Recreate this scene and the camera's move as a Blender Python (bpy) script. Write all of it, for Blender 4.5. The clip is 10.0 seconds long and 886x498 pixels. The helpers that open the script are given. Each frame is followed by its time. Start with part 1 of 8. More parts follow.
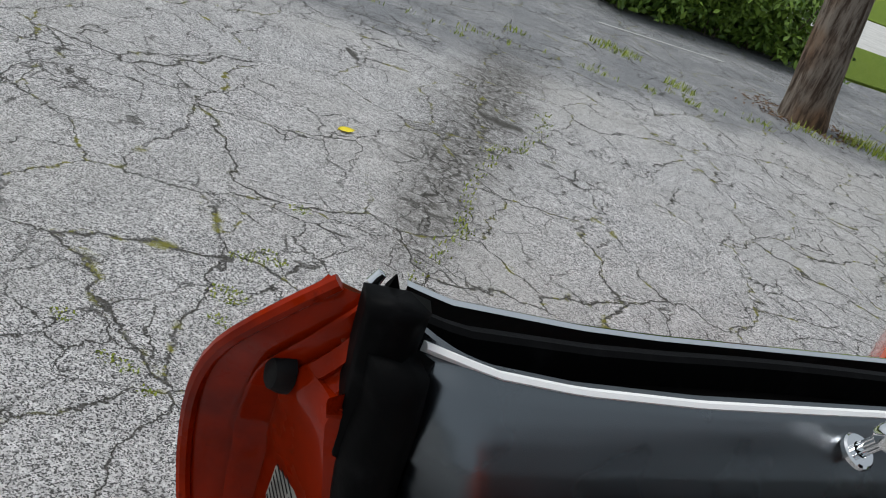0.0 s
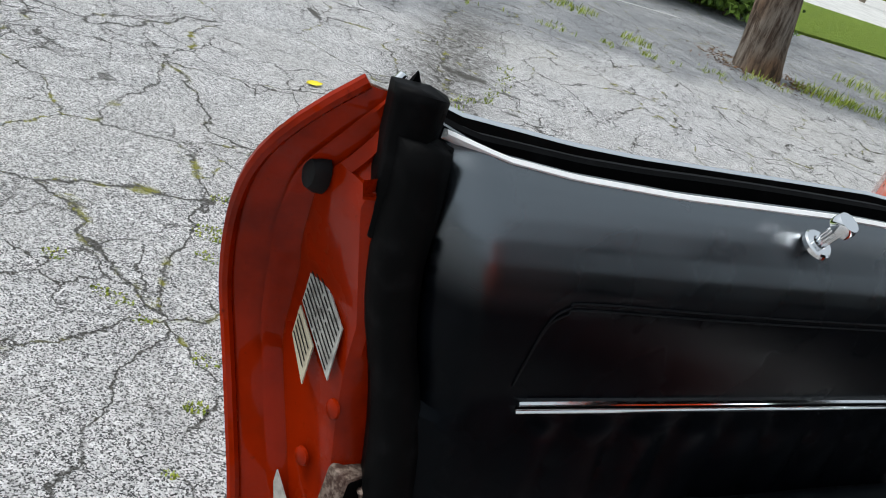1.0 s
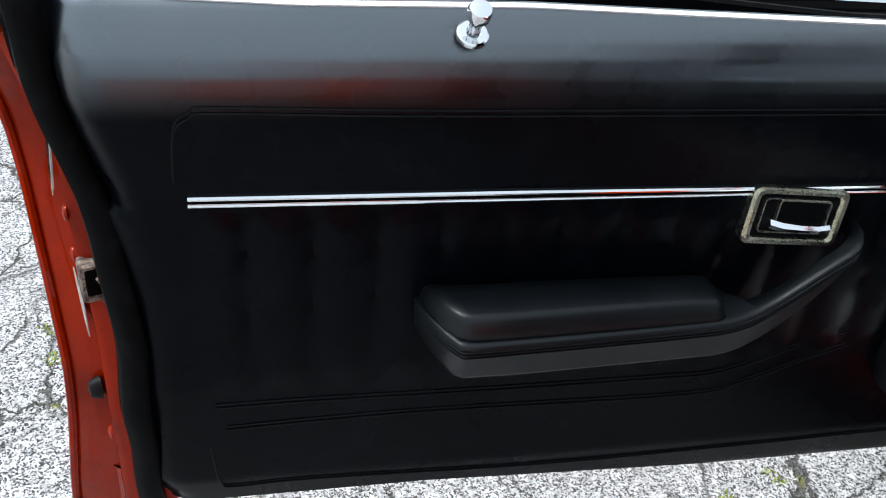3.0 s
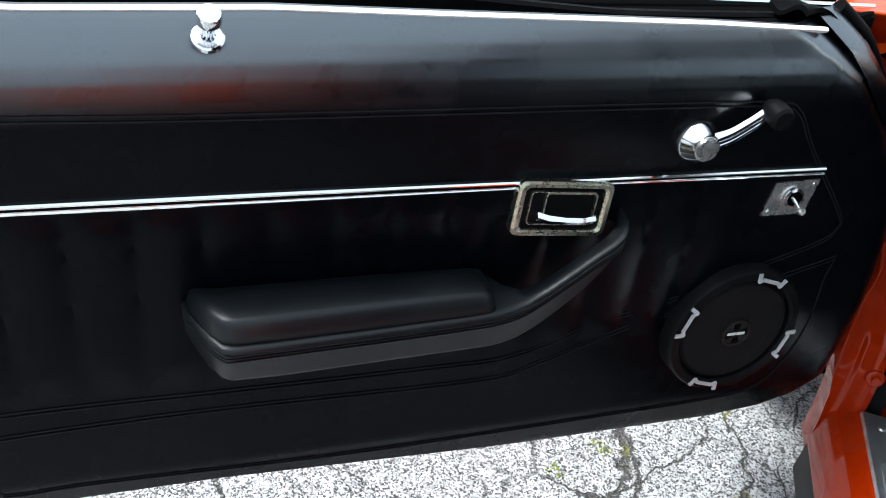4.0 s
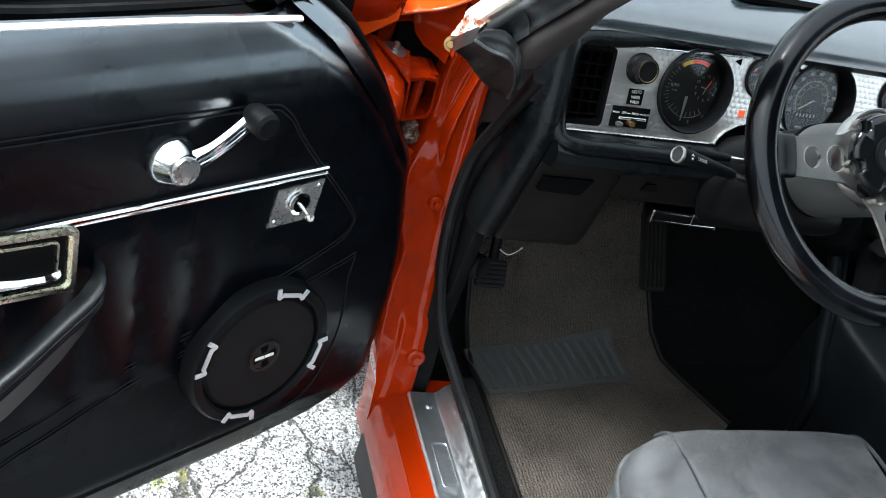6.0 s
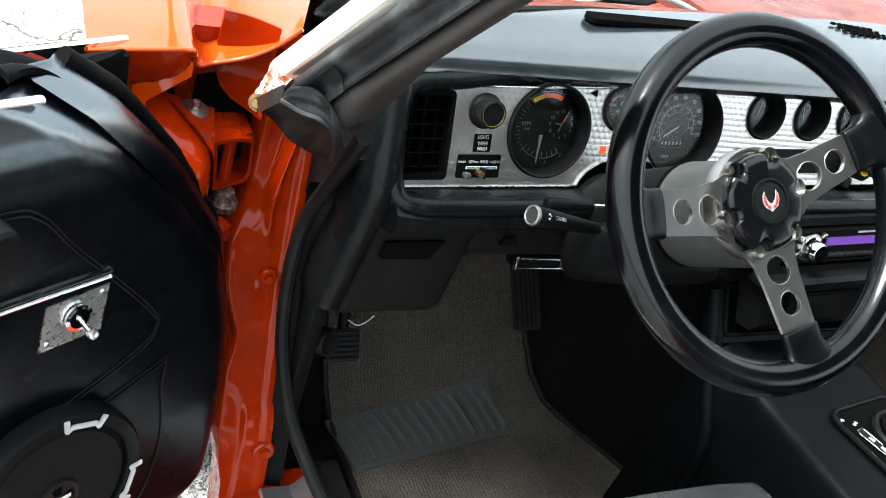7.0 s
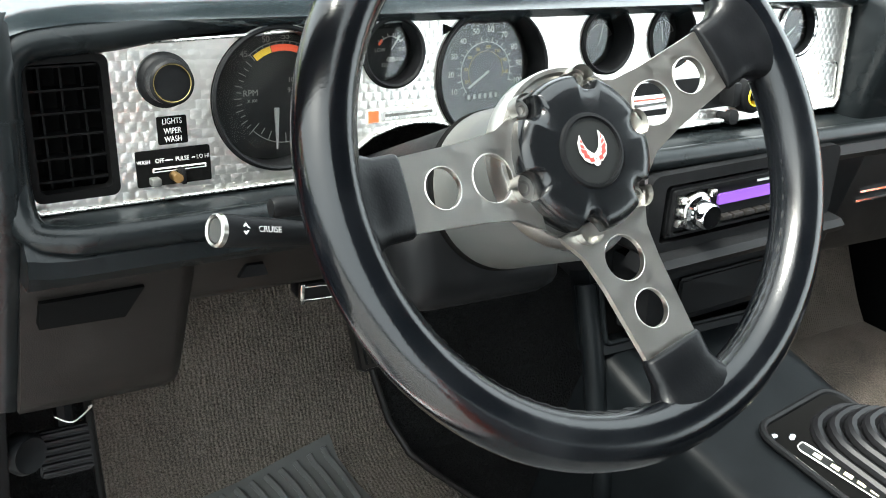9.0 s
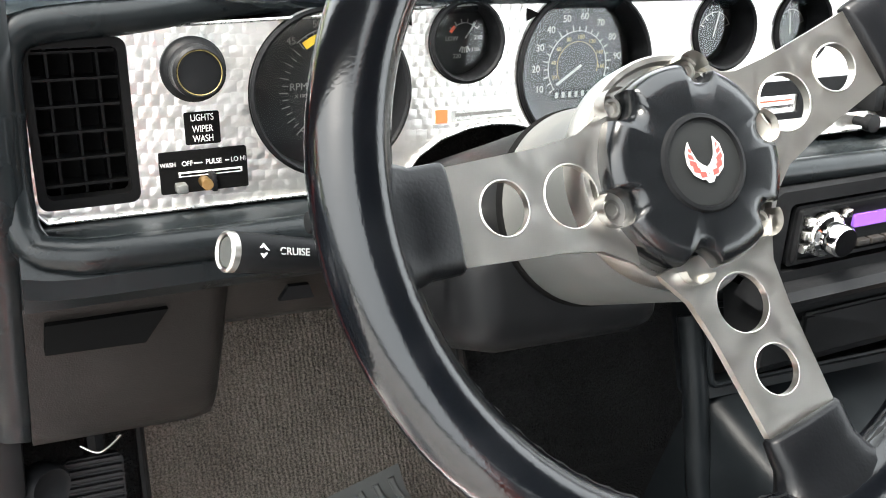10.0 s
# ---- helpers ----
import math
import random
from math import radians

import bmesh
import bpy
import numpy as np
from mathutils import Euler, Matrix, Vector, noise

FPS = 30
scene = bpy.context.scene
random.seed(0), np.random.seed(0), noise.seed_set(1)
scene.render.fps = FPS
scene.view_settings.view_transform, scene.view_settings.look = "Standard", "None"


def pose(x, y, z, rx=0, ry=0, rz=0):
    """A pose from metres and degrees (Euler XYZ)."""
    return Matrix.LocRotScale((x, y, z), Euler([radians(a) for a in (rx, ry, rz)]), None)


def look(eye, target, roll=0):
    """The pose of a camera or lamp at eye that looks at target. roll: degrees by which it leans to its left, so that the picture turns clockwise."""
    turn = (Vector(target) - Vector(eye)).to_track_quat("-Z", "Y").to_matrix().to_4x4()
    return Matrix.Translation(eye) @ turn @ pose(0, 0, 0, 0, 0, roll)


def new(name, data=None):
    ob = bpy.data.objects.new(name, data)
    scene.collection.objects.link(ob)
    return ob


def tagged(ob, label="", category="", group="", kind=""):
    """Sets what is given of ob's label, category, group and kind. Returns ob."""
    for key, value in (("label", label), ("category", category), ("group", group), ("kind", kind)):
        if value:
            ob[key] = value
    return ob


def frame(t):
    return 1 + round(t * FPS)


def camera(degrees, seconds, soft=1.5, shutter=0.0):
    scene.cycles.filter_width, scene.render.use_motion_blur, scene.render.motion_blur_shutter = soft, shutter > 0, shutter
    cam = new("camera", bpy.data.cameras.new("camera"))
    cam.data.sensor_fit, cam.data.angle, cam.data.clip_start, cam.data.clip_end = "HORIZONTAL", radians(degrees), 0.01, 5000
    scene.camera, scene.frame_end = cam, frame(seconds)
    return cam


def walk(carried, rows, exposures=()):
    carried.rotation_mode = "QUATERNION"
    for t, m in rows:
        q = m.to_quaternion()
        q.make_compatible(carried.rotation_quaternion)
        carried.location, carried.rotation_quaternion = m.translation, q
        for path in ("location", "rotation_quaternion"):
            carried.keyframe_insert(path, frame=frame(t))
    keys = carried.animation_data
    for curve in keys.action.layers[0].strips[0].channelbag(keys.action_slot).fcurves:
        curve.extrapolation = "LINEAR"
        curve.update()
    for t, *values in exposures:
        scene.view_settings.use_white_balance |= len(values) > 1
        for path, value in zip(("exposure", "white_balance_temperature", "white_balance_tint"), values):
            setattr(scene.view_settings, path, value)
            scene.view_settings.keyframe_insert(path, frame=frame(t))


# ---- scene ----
cam = camera(50.6, 10.0, 1.0)
PATH = [
    (0.0, (0.0003, -0.0549, 1.2225), (0.0757, 1.5781, 0.4793), 22.3),
    (0.5, (-0.0264, -0.1414, 1.1723), (0.2459, 1.4906, 0.4757), 23.5),
    (1.0, (0.0026, -0.1836, 1.1462), (0.1573, 1.4365, 0.3896), 20.8),
    (1.5, (0.0792, -0.2259, 1.1319), (0.125, 1.3629, 0.2962), 18.6),
    (2.0, (0.2336, -0.2593, 1.1642), (0.0536, 1.2791, 0.2558), 11.9),
    (2.2, (0.3054, -0.2627, 1.1794), (0.0733, 1.2635, 0.2639), 9.7),
    (3.3, (0.5818, -0.1658, 1.2899), (0.2507, 1.1927, 0.1643), 7.3),
    (3.5, (0.6047, -0.1591, 1.3015), (0.3265, 1.2125, 0.1777), 7.9),
    (4.0, (0.6554, -0.1378, 1.3033), (0.5163, 1.2597, 0.1849), 10.4),
    (4.5, (0.697, -0.1187, 1.3069), (0.6557, 1.2883, 0.193), 12.2),
    (5.0, (0.7251, -0.0997, 1.3051), (0.8637, 1.3253, 0.2226), 14.9),
    (5.5, (0.7357, -0.0419, 1.297), (1.0921, 1.3549, 0.228), 18.0),
    (6.0, (0.7354, 0.0445, 1.2907), (1.3932, 1.3685, 0.2711), 20.9),
    (6.2, (0.7382, 0.0767, 1.2979), (1.5034, 1.3773, 0.324), 21.9),
    (7.3, (0.8988, 0.237, 1.2728), (1.7587, 1.4817, 0.307), 19.9),
    (7.5, (0.9254, 0.2598, 1.2575), (1.8, 1.4954, 0.2926), 19.7),
    (8.0, (0.994, 0.3546, 1.2315), (1.9555, 1.5105, 0.2495), 19.7),
    (8.5, (1.092, 0.3703, 1.2028), (2.076, 1.5095, 0.2235), 17.7),
    (9.0, (1.1623, 0.3715, 1.157), (2.1101, 1.5839, 0.2325), 13.5),
    (9.5, (1.201, 0.3882, 1.131), (2.0565, 1.6663, 0.2056), 10.5),
    (10.0, (1.2369, 0.4471, 1.1139), (2.0193, 1.7503, 0.1589), 11.5),
]
EXPOSURES = [(0.0, -0.16, 6250, 8), (0.5, 0.06, 6250, 8), (1, 0.32, 6200, 7), (2, 0.70, 6150, 8), (3.5, 1.13, 5900, 5), (4.5, 1.52, 5900, 5), (6, 2.05, 6000, 3), (7.5, 2.42, 6350, 2), (8.5, 3.0, 6400, 1), (9.5, 3.85, 6700, 5), (10, 3.9, 6800, 8)]
walk(cam, [(t, look(eye, target, roll)) for t, eye, target, roll in PATH], EXPOSURES)

# ---- world, sun, exposure ----
scene.view_settings.exposure = 0.0
world = bpy.data.worlds.new("sky")
scene.world = world
world.use_nodes = True
wn = world.node_tree
sky = wn.nodes.new("ShaderNodeTexSky")
sky.sky_type = "NISHITA"
sky.sun_disc = False
sky.sun_elevation, sky.sun_rotation = radians(57.5), radians(276)
sky.air_density, sky.dust_density, sky.ozone_density = 0.5, 8.0, 0.4
cloud = wn.nodes.new("ShaderNodeHueSaturation")  # thin overcast
cloud.inputs["Saturation"].default_value = 0.35
wn.links.new(sky.outputs["Color"], cloud.inputs["Color"])
veil = wn.nodes.new("ShaderNodeMix")  # even cloud cover over the clear sky
veil.data_type = "RGBA"
veil.inputs["Factor"].default_value = 0.78
veil.inputs[7].default_value = (3.5, 3.8, 4.1, 1)
wn.links.new(cloud.outputs["Color"], veil.inputs[6])
wn.links.new(veil.outputs[2], wn.nodes["Background"].inputs["Color"])
wn.nodes["Background"].inputs["Strength"].default_value = 0.15
sun = new("sun", bpy.data.lights.new("sun", "SUN"))
sun.data.energy, sun.data.angle, sun.data.color = 2.1, radians(22), (1.0, 0.97, 0.93)
sun.matrix_world = look((-3.3, 0.35, 5.2), (0, 0, 0))


# ---- materials ----
def material(name, color, rough=0.5, metal=0.0, spec=0.5, coat=0.0):
    m = bpy.data.materials.new(name)
    m.use_nodes = True
    b = m.node_tree.nodes["Principled BSDF"]
    b.inputs["Base Color"].default_value = (*color, 1)
    b.inputs["Roughness"].default_value = rough
    b.inputs["Metallic"].default_value = metal
    b.inputs["Specular IOR Level"].default_value = spec
    b.inputs["Coat Weight"].default_value = coat
    b.inputs["Coat Roughness"].default_value = 0.04
    return m


class Nodes:
    """Short hand for building node trees."""

    def __init__(self, m):
        self.t = m.node_tree
        self.b = self.t.nodes["Principled BSDF"]
        tc = self.t.nodes.new("ShaderNodeTexCoord")
        self.obj = tc.outputs["Object"]
        self.gen = self.t.nodes.new("ShaderNodeNewGeometry").outputs["Position"]

    def put(self, sock, v):
        if hasattr(v, "links"):
            self.t.links.new(v, sock)
        else:
            sock.default_value = v

    def noise(self, scale, detail=4.0, rough=0.55, vec=None, dist=0.0, out="Fac"):
        n = self.t.nodes.new("ShaderNodeTexNoise")
        n.inputs["Scale"].default_value, n.inputs["Detail"].default_value = scale, detail
        n.inputs["Roughness"].default_value, n.inputs["Distortion"].default_value = rough, dist
        self.put(n.inputs["Vector"], vec or self.obj)
        return n.outputs[out]

    def voronoi(self, scale, feature="F1", vec=None, out="Distance", rand=1.0):
        n = self.t.nodes.new("ShaderNodeTexVoronoi")
        n.feature = feature
        n.inputs["Scale"].default_value = scale
        n.inputs["Randomness"].default_value = rand
        self.put(n.inputs["Vector"], vec or self.obj)
        return n.outputs[out]

    def math(self, op, a, b=0.0, c=0.0, clamp=False):
        n = self.t.nodes.new("ShaderNodeMath")
        n.operation, n.use_clamp = op, clamp
        for s, v in zip(n.inputs, (a, b, c)):
            self.put(s, v)
        return n.outputs[0]

    def vmath(self, op, a, b=(0, 0, 0), c=(0, 0, 0)):
        n = self.t.nodes.new("ShaderNodeVectorMath")
        n.operation = op
        for s, v in zip(n.inputs, (a, b, c)):
            self.put(s, v)
        return n.outputs["Value"] if op in ("LENGTH", "DOT_PRODUCT", "DISTANCE") else n.outputs["Vector"]

    def ramp(self, v, lo, hi, a=0.0, b=1.0):
        n = self.t.nodes.new("ShaderNodeMapRange")
        n.interpolation_type = "SMOOTHSTEP"
        for s, x in zip(n.inputs, (v, lo, hi, a, b)):
            self.put(s, x)
        return n.outputs[0]

    def mix(self, f, a, b):
        n = self.t.nodes.new("ShaderNodeMix")
        n.data_type = "RGBA"
        self.put(n.inputs["Factor"], f)
        for k, v in (("A", a), ("B", b)):
            s = [i for i in n.inputs if i.name == k and i.type == "RGBA"][0]
            self.put(s, (*v, 1) if isinstance(v, tuple) else v)
        return [o for o in n.outputs if o.type == "RGBA"][0]

    def sep(self, vec):
        n = self.t.nodes.new("ShaderNodeSeparateXYZ")
        self.put(n.inputs[0], vec)
        return n.outputs

    def comb(self, x, y, z):
        n = self.t.nodes.new("ShaderNodeCombineXYZ")
        for s, v in zip(n.inputs, (x, y, z)):
            self.put(s, v)
        return n.outputs[0]

    def color(self, v):
        self.put(self.b.inputs["Base Color"], v)

    def rough(self, v):
        self.put(self.b.inputs["Roughness"], v)

    def bump(self, h, strength=0.3, dist=0.001):
        n = self.t.nodes.new("ShaderNodeBump")
        n.inputs["Strength"].default_value, n.inputs["Distance"].default_value = strength, dist
        self.put(n.inputs["Height"], h)
        old = self.b.inputs["Normal"].links
        if old:
            self.t.links.new(old[0].from_socket, n.inputs["Normal"])
        self.t.links.new(n.outputs[0], self.b.inputs["Normal"])


def vinyl(name, base, rough=0.42, grain=900.0, depth=0.00025, wear=0.0, spec=0.5, waves=0.25):
    m = material(name, base, rough, 0.0, spec)
    n = Nodes(m)
    cells = n.voronoi(grain, "DISTANCE_TO_EDGE")
    big = n.noise(9.0, 3.0)
    fine = n.noise(2600.0, 2.0)
    n.rough(n.math("ADD", n.ramp(big, 0.3, 0.7, rough - 0.05, rough + 0.07), n.math("MULTIPLY", fine, 0.05)))
    n.color(n.mix(n.ramp(n.noise(24.0, 5.0), 0.45, 0.75), base, tuple(min(1, c * 1.5 + 0.0006 + wear) for c in base)))
    n.bump(cells, 0.35, depth)
    n.bump(n.noise(45.0, 3.0), waves, 0.0012)
    return m


def paint(name, base, dirt=0.25, coat=0.12, spec=0.06, waves=0.12):
    m = material(name, base, 0.32, 0.0, spec, coat)
    n = Nodes(m)
    spots = n.ramp(n.noise(60.0, 6.0, 0.7), 0.6, 0.72)
    streak = n.ramp(n.noise(7.0, 5.0, 0.6), 0.42, 0.72)
    dark = tuple(c * 0.45 for c in base)
    n.color(n.mix(n.math("MULTIPLY", n.math("MULTIPLY", streak, dirt), 1.2, clamp=True), n.mix(n.math("MULTIPLY", spots, dirt), base, dark), dark))
    n.rough(n.ramp(streak, 0.0, 1.0, 0.25, 0.45))
    n.bump(n.noise(420.0, 2.0), 0.06, 0.0006)
    n.bump(n.noise(18.0, 3.0), waves, 0.002)
    return m


def metal(name, base, rough, scratch=0.05, pits=0.0):
    m = material(name, base, rough, 1.0)
    n = Nodes(m)
    g = n.noise(140.0, 5.0, 0.65)
    n.rough(n.ramp(g, 0.3, 0.75, max(0.02, rough - scratch), rough + scratch))
    dull = n.ramp(n.noise(35.0, 6.0, 0.7), 0.5, 0.75)
    n.color(n.mix(n.math("MULTIPLY", dull, pits), base, tuple(c * 0.45 for c in base)))
    n.bump(n.noise(600.0, 3.0), 0.08, 0.0004)
    return m


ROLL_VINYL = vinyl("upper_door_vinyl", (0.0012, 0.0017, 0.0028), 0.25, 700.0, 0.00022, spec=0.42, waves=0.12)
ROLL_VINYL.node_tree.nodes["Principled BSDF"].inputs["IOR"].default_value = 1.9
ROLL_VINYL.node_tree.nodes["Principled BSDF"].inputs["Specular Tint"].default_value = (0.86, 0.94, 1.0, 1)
rvn = Nodes(ROLL_VINYL)  # sky sheen painted in by height: glossy roll, near-black flat below
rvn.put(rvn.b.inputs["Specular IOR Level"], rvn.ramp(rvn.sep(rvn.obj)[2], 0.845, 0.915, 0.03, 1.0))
PAD = vinyl("dash_pad_vinyl", (0.012, 0.017, 0.0195), 0.17, 420.0, 0.00008, spec=0.9, waves=0.10)
PAD.node_tree.nodes["Principled BSDF"].inputs["IOR"].default_value = 1.9
PAD_EDGE = vinyl("dash_edge_vinyl", (0.004, 0.005, 0.0056), 0.27, 420.0, 0.00012, spec=0.18, waves=0.10)
PLASTIC = vinyl("black_plastic", (0.004, 0.0042, 0.0046), 0.40, 1500.0, 0.0002, spec=0.075)
GREY_PLASTIC = vinyl("dark_grey_plastic", (0.0080, 0.0071, 0.0066), 0.44, 520.0, 0.0006, spec=0.16, waves=0.5)
LEATHER = vinyl("wheel_leather", (0.0012, 0.0015, 0.0021), 0.155, 420.0, 0.00016, 0.0012, spec=0.36, waves=0.16)
SLEEVE = vinyl("spoke_sleeve_leather", (0.0022, 0.0024, 0.0029), 0.30, 420.0, 0.0002, 0.001, spec=0.14, waves=0.30)
RUBBER = material("black_rubber", (0.006, 0.006, 0.0065), 0.55, 0.0, 0.16)
rn = Nodes(RUBBER)
rn.bump(rn.noise(300.0, 4.0), 0.2, 0.0008)
rn.color(rn.mix(rn.ramp(rn.noise(30.0, 5.0), 0.5, 0.8), (0.005, 0.005, 0.0055), (0.014, 0.014, 0.014)))
SEAL = material("matt_seal_rubber", (0.005, 0.005, 0.0055), 0.5, 0.0, 0.03)
sen = Nodes(SEAL)
sen.bump(sen.noise(220.0, 4.0), 0.25, 0.001)
sen.color(sen.mix(sen.ramp(sen.noise(40.0, 5.0), 0.5, 0.8), (0.0035, 0.0036, 0.0038), (0.009, 0.009, 0.0095)))
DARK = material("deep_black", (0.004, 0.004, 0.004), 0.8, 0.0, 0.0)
# one car paint: ORANGE as lit, the next two hold shade in their colour
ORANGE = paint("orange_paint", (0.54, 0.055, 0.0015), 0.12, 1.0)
SHADED_ORANGE = paint("shaded_orange_paint", (0.27, 0.0145, 0.0004), 0.8, 0.25, 0.02, 0.5)
PILLAR_SHADED = paint("glossy_shaded_paint", (0.31, 0.019, 0.0004), 0.5, 0.45, 0.02, 1.2)
RUST = material("rusty_steel", (0.09, 0.045, 0.03), 0.6, 0.3)
run_ = Nodes(RUST)
run_.color(run_.mix(run_.ramp(run_.noise(160.0, 5.0, 0.7), 0.4, 0.65), (0.05, 0.022, 0.014), (0.26, 0.20, 0.16)))
CHROME = metal("chrome", (0.82, 0.83, 0.84), 0.07, 0.05)
ALU = metal("brushed_aluminium", (0.62, 0.61, 0.59), 0.3, 0.08, 0.35)
SILL_ALU = metal("sill_aluminium", (0.66, 0.68, 0.70), 0.42, 0.1, 0.25)
WORN = metal("worn_chrome", (0.75, 0.73, 0.66), 0.18, 0.12, 0.5)
SPOKE = metal("spoke_steel", (0.46, 0.445, 0.415), 0.33, 0.05, 0.0)
DRUM = material("column_grey_paint", (0.06, 0.061, 0.058), 0.45, 0.0, 0.3)
FLANGE = metal("flange_steel", (0.34, 0.33, 0.31), 0.36, 0.08, 0.4)
dn = Nodes(DRUM)
dn.bump(dn.noise(500.0, 3.0), 0.08, 0.0004)
dn.color(dn.mix(dn.ramp(dn.noise(20.0, 5.0), 0.45, 0.75), (0.050, 0.052, 0.050), (0.076, 0.074, 0.070)))
WHITE = material("white_trim", (0.88, 0.88, 0.87), 0.35)
BEZEL = metal("tarnished_chrome", (0.70, 0.68, 0.57), 0.30, 0.06, 0.12)
VENT_BLACK = material("vent_black", (0.0022, 0.0022, 0.0023), 0.5, 0.0, 0.06)
ARM = vinyl("armrest_vinyl", (0.0030, 0.0042, 0.0056), 0.34, 900.0, 0.0003, spec=0.34, waves=0.12)
MIRROR_GLASS = material("mirror_silver", (0.85, 0.86, 0.87), 0.03, 1.0)
# DIM, GAUGE_PRINT and OLIVE carry the shade of the gauge cups in their colour
DIM = material("shaded_print", (0.12, 0.12, 0.11), 0.6)
GAUGE_PRINT = material("gauge_print", (0.15, 0.15, 0.14), 0.6)
PRINT = material("white_print", (0.75, 0.75, 0.72), 0.6)
EMBLEM_RED = material("emblem_red", (0.40, 0.035, 0.03), 0.4)
LABEL_PRINT = material("label_print", (0.42, 0.42, 0.40), 0.6)
OLIVE = material("shaded_yellow_print", (0.13, 0.10, 0.03), 0.6)
YELLOW = material("yellow_print", (0.75, 0.50, 0.03), 0.6)
RED = material("red_print", (0.80, 0.08, 0.02), 0.6)
DIAL = material("dial_black", (0.006, 0.0065, 0.0065), 0.55, 0.0, 0.15)
STICKER = material("printed_sticker", (0.42, 0.42, 0.38), 0.55)
sn = Nodes(STICKER)
sn.color(sn.mix(sn.ramp(sn.noise(90.0, 5.0), 0.4, 0.75), (0.45, 0.45, 0.41), (0.22, 0.21, 0.19)))
PAPER = material("yellowed_paper", (0.52, 0.47, 0.34), 0.75)
VIOLET = material("violet_display", (0.16, 0.06, 0.36), 0.12)
vb = VIOLET.node_tree.nodes["Principled BSDF"]
vb.inputs["Emission Color"].default_value = (0.42, 0.22, 0.85, 1)
vb.inputs["Emission Strength"].default_value = 0.022
TAN = material("masking_tape", (0.42, 0.29, 0.12), 0.7)

# engine-turned fascia: overlapping round swirls in rows
FASCIA = material("engine_turned_metal", (0.72, 0.71, 0.69), 0.3, 1.0)
fn = Nodes(FASCIA)
CELL = 0.0083
fx, fy, fz = fn.sep(fn.obj)
row = fn.math("FLOOR", fn.math("DIVIDE", fz, CELL * 0.8))
sx = fn.math("ADD", fn.math("DIVIDE", fx, CELL), fn.math("MULTIPLY", row, 0.5))
cx_ = fn.math("SUBTRACT", fn.math("FRACT", sx), 0.32)
cz_ = fn.math("SUBTRACT", fn.math("FRACT", fn.math("DIVIDE", fz, CELL * 0.8)), 0.45)
rr = fn.vmath("LENGTH", fn.comb(cx_, fn.math("MULTIPLY", cz_, 0.9), 0.0))
fn.bump(fn.math("MULTIPLY", rr, -1.0), 0.46, 0.0014)
fn.rough(fn.ramp(fn.noise(120.0, 4.0), 0.3, 0.7, 0.30, 0.40))
fn.color(fn.mix(fn.ramp(fn.noise(14.0, 5.0), 0.45, 0.75), (0.86, 0.84, 0.81), (0.76, 0.73, 0.69)))


def carpet(name, a, b, scale=520.0, ribs=0.0):
    m = material(name, a, 0.95, 0.0, 0.1)
    n = Nodes(m)
    tuft = n.noise(scale, 3.0, 0.7)
    rows = n.voronoi(scale * 0.55)
    blot = n.noise(7.0, 4.0)
    n.color(n.mix(n.math("ADD", n.math("MULTIPLY", n.ramp(tuft, 0.3, 0.7), 0.75), n.math("MULTIPLY", n.ramp(blot, 0.35, 0.7), 0.3), clamp=True), a, b))
    x_, y_, z_ = n.sep(n.obj)
    cord = n.math("SINE", n.math("MULTIPLY_ADD", x_, 1150.0, n.math("MULTIPLY", n.noise(60.0, 3.0), 9.0)))
    n.bump(n.math("ADD", n.math("ADD", tuft, rows), n.math("MULTIPLY", cord, ribs)), 0.9, 0.003)
    return m


MAT_CARPET = carpet("grey_mat_pile", (0.020, 0.0165, 0.0145), (0.165, 0.140, 0.120), ribs=0.26)
BLACK_CARPET = carpet("black_carpet", (0.003, 0.003, 0.003), (0.012, 0.012, 0.012))
VELOUR = carpet("charcoal_velour", (0.045, 0.049, 0.058), (0.125, 0.132, 0.15), 1500.0)
ven = Nodes(VELOUR)
brushed = ven.ramp(ven.noise(11.0, 5.0, 0.65, dist=0.8), 0.40, 0.66)
nap = ven.ramp(ven.noise(700.0, 3.0, 0.7), 0.3, 0.7, 0.75, 1.2)
ven.color(ven.vmath("MULTIPLY", ven.mix(brushed, (0.0125, 0.015, 0.019), (0.062, 0.068, 0.077)), ven.comb(nap, nap, nap)))
ven.b.inputs["Sheen Weight"].default_value = 0.25
HEEL = material("grey_rubber_pad", (0.080, 0.080, 0.077), 0.5, 0.0, 0.2)
hn = Nodes(HEEL)
hn.bump(hn.noise(500.0, 3.0), 0.2, 0.0006)
GLASS = bpy.data.materials.new("clear_glass")
GLASS.use_nodes = True
gt = GLASS.node_tree
gt.nodes.remove(gt.nodes["Principled BSDF"])
tr = gt.nodes.new("ShaderNodeBsdfTransparent")
gl = gt.nodes.new("ShaderNodeBsdfGlossy")
gl.inputs["Roughness"].default_value = 0.02
mx = gt.nodes.new("ShaderNodeMixShader")
fr = gt.nodes.new("ShaderNodeLayerWeight")
fr.inputs["Blend"].default_value = 0.5
fp = gt.nodes.new("ShaderNodeMath")
fp.operation = "POWER"
fp.inputs[1].default_value = 4.0
fm = gt.nodes.new("ShaderNodeMath")
fm.operation = "MULTIPLY_ADD"
fm.inputs[1].default_value, fm.inputs[2].default_value = 0.5, 0.025
gt.links.new(fr.outputs["Facing"], fp.inputs[0])
gt.links.new(fp.outputs[0], fm.inputs[0])
gt.links.new(fm.outputs[0], mx.inputs[0])
gt.links.new(tr.outputs[0], mx.inputs[1])
gt.links.new(gl.outputs[0], mx.inputs[2])
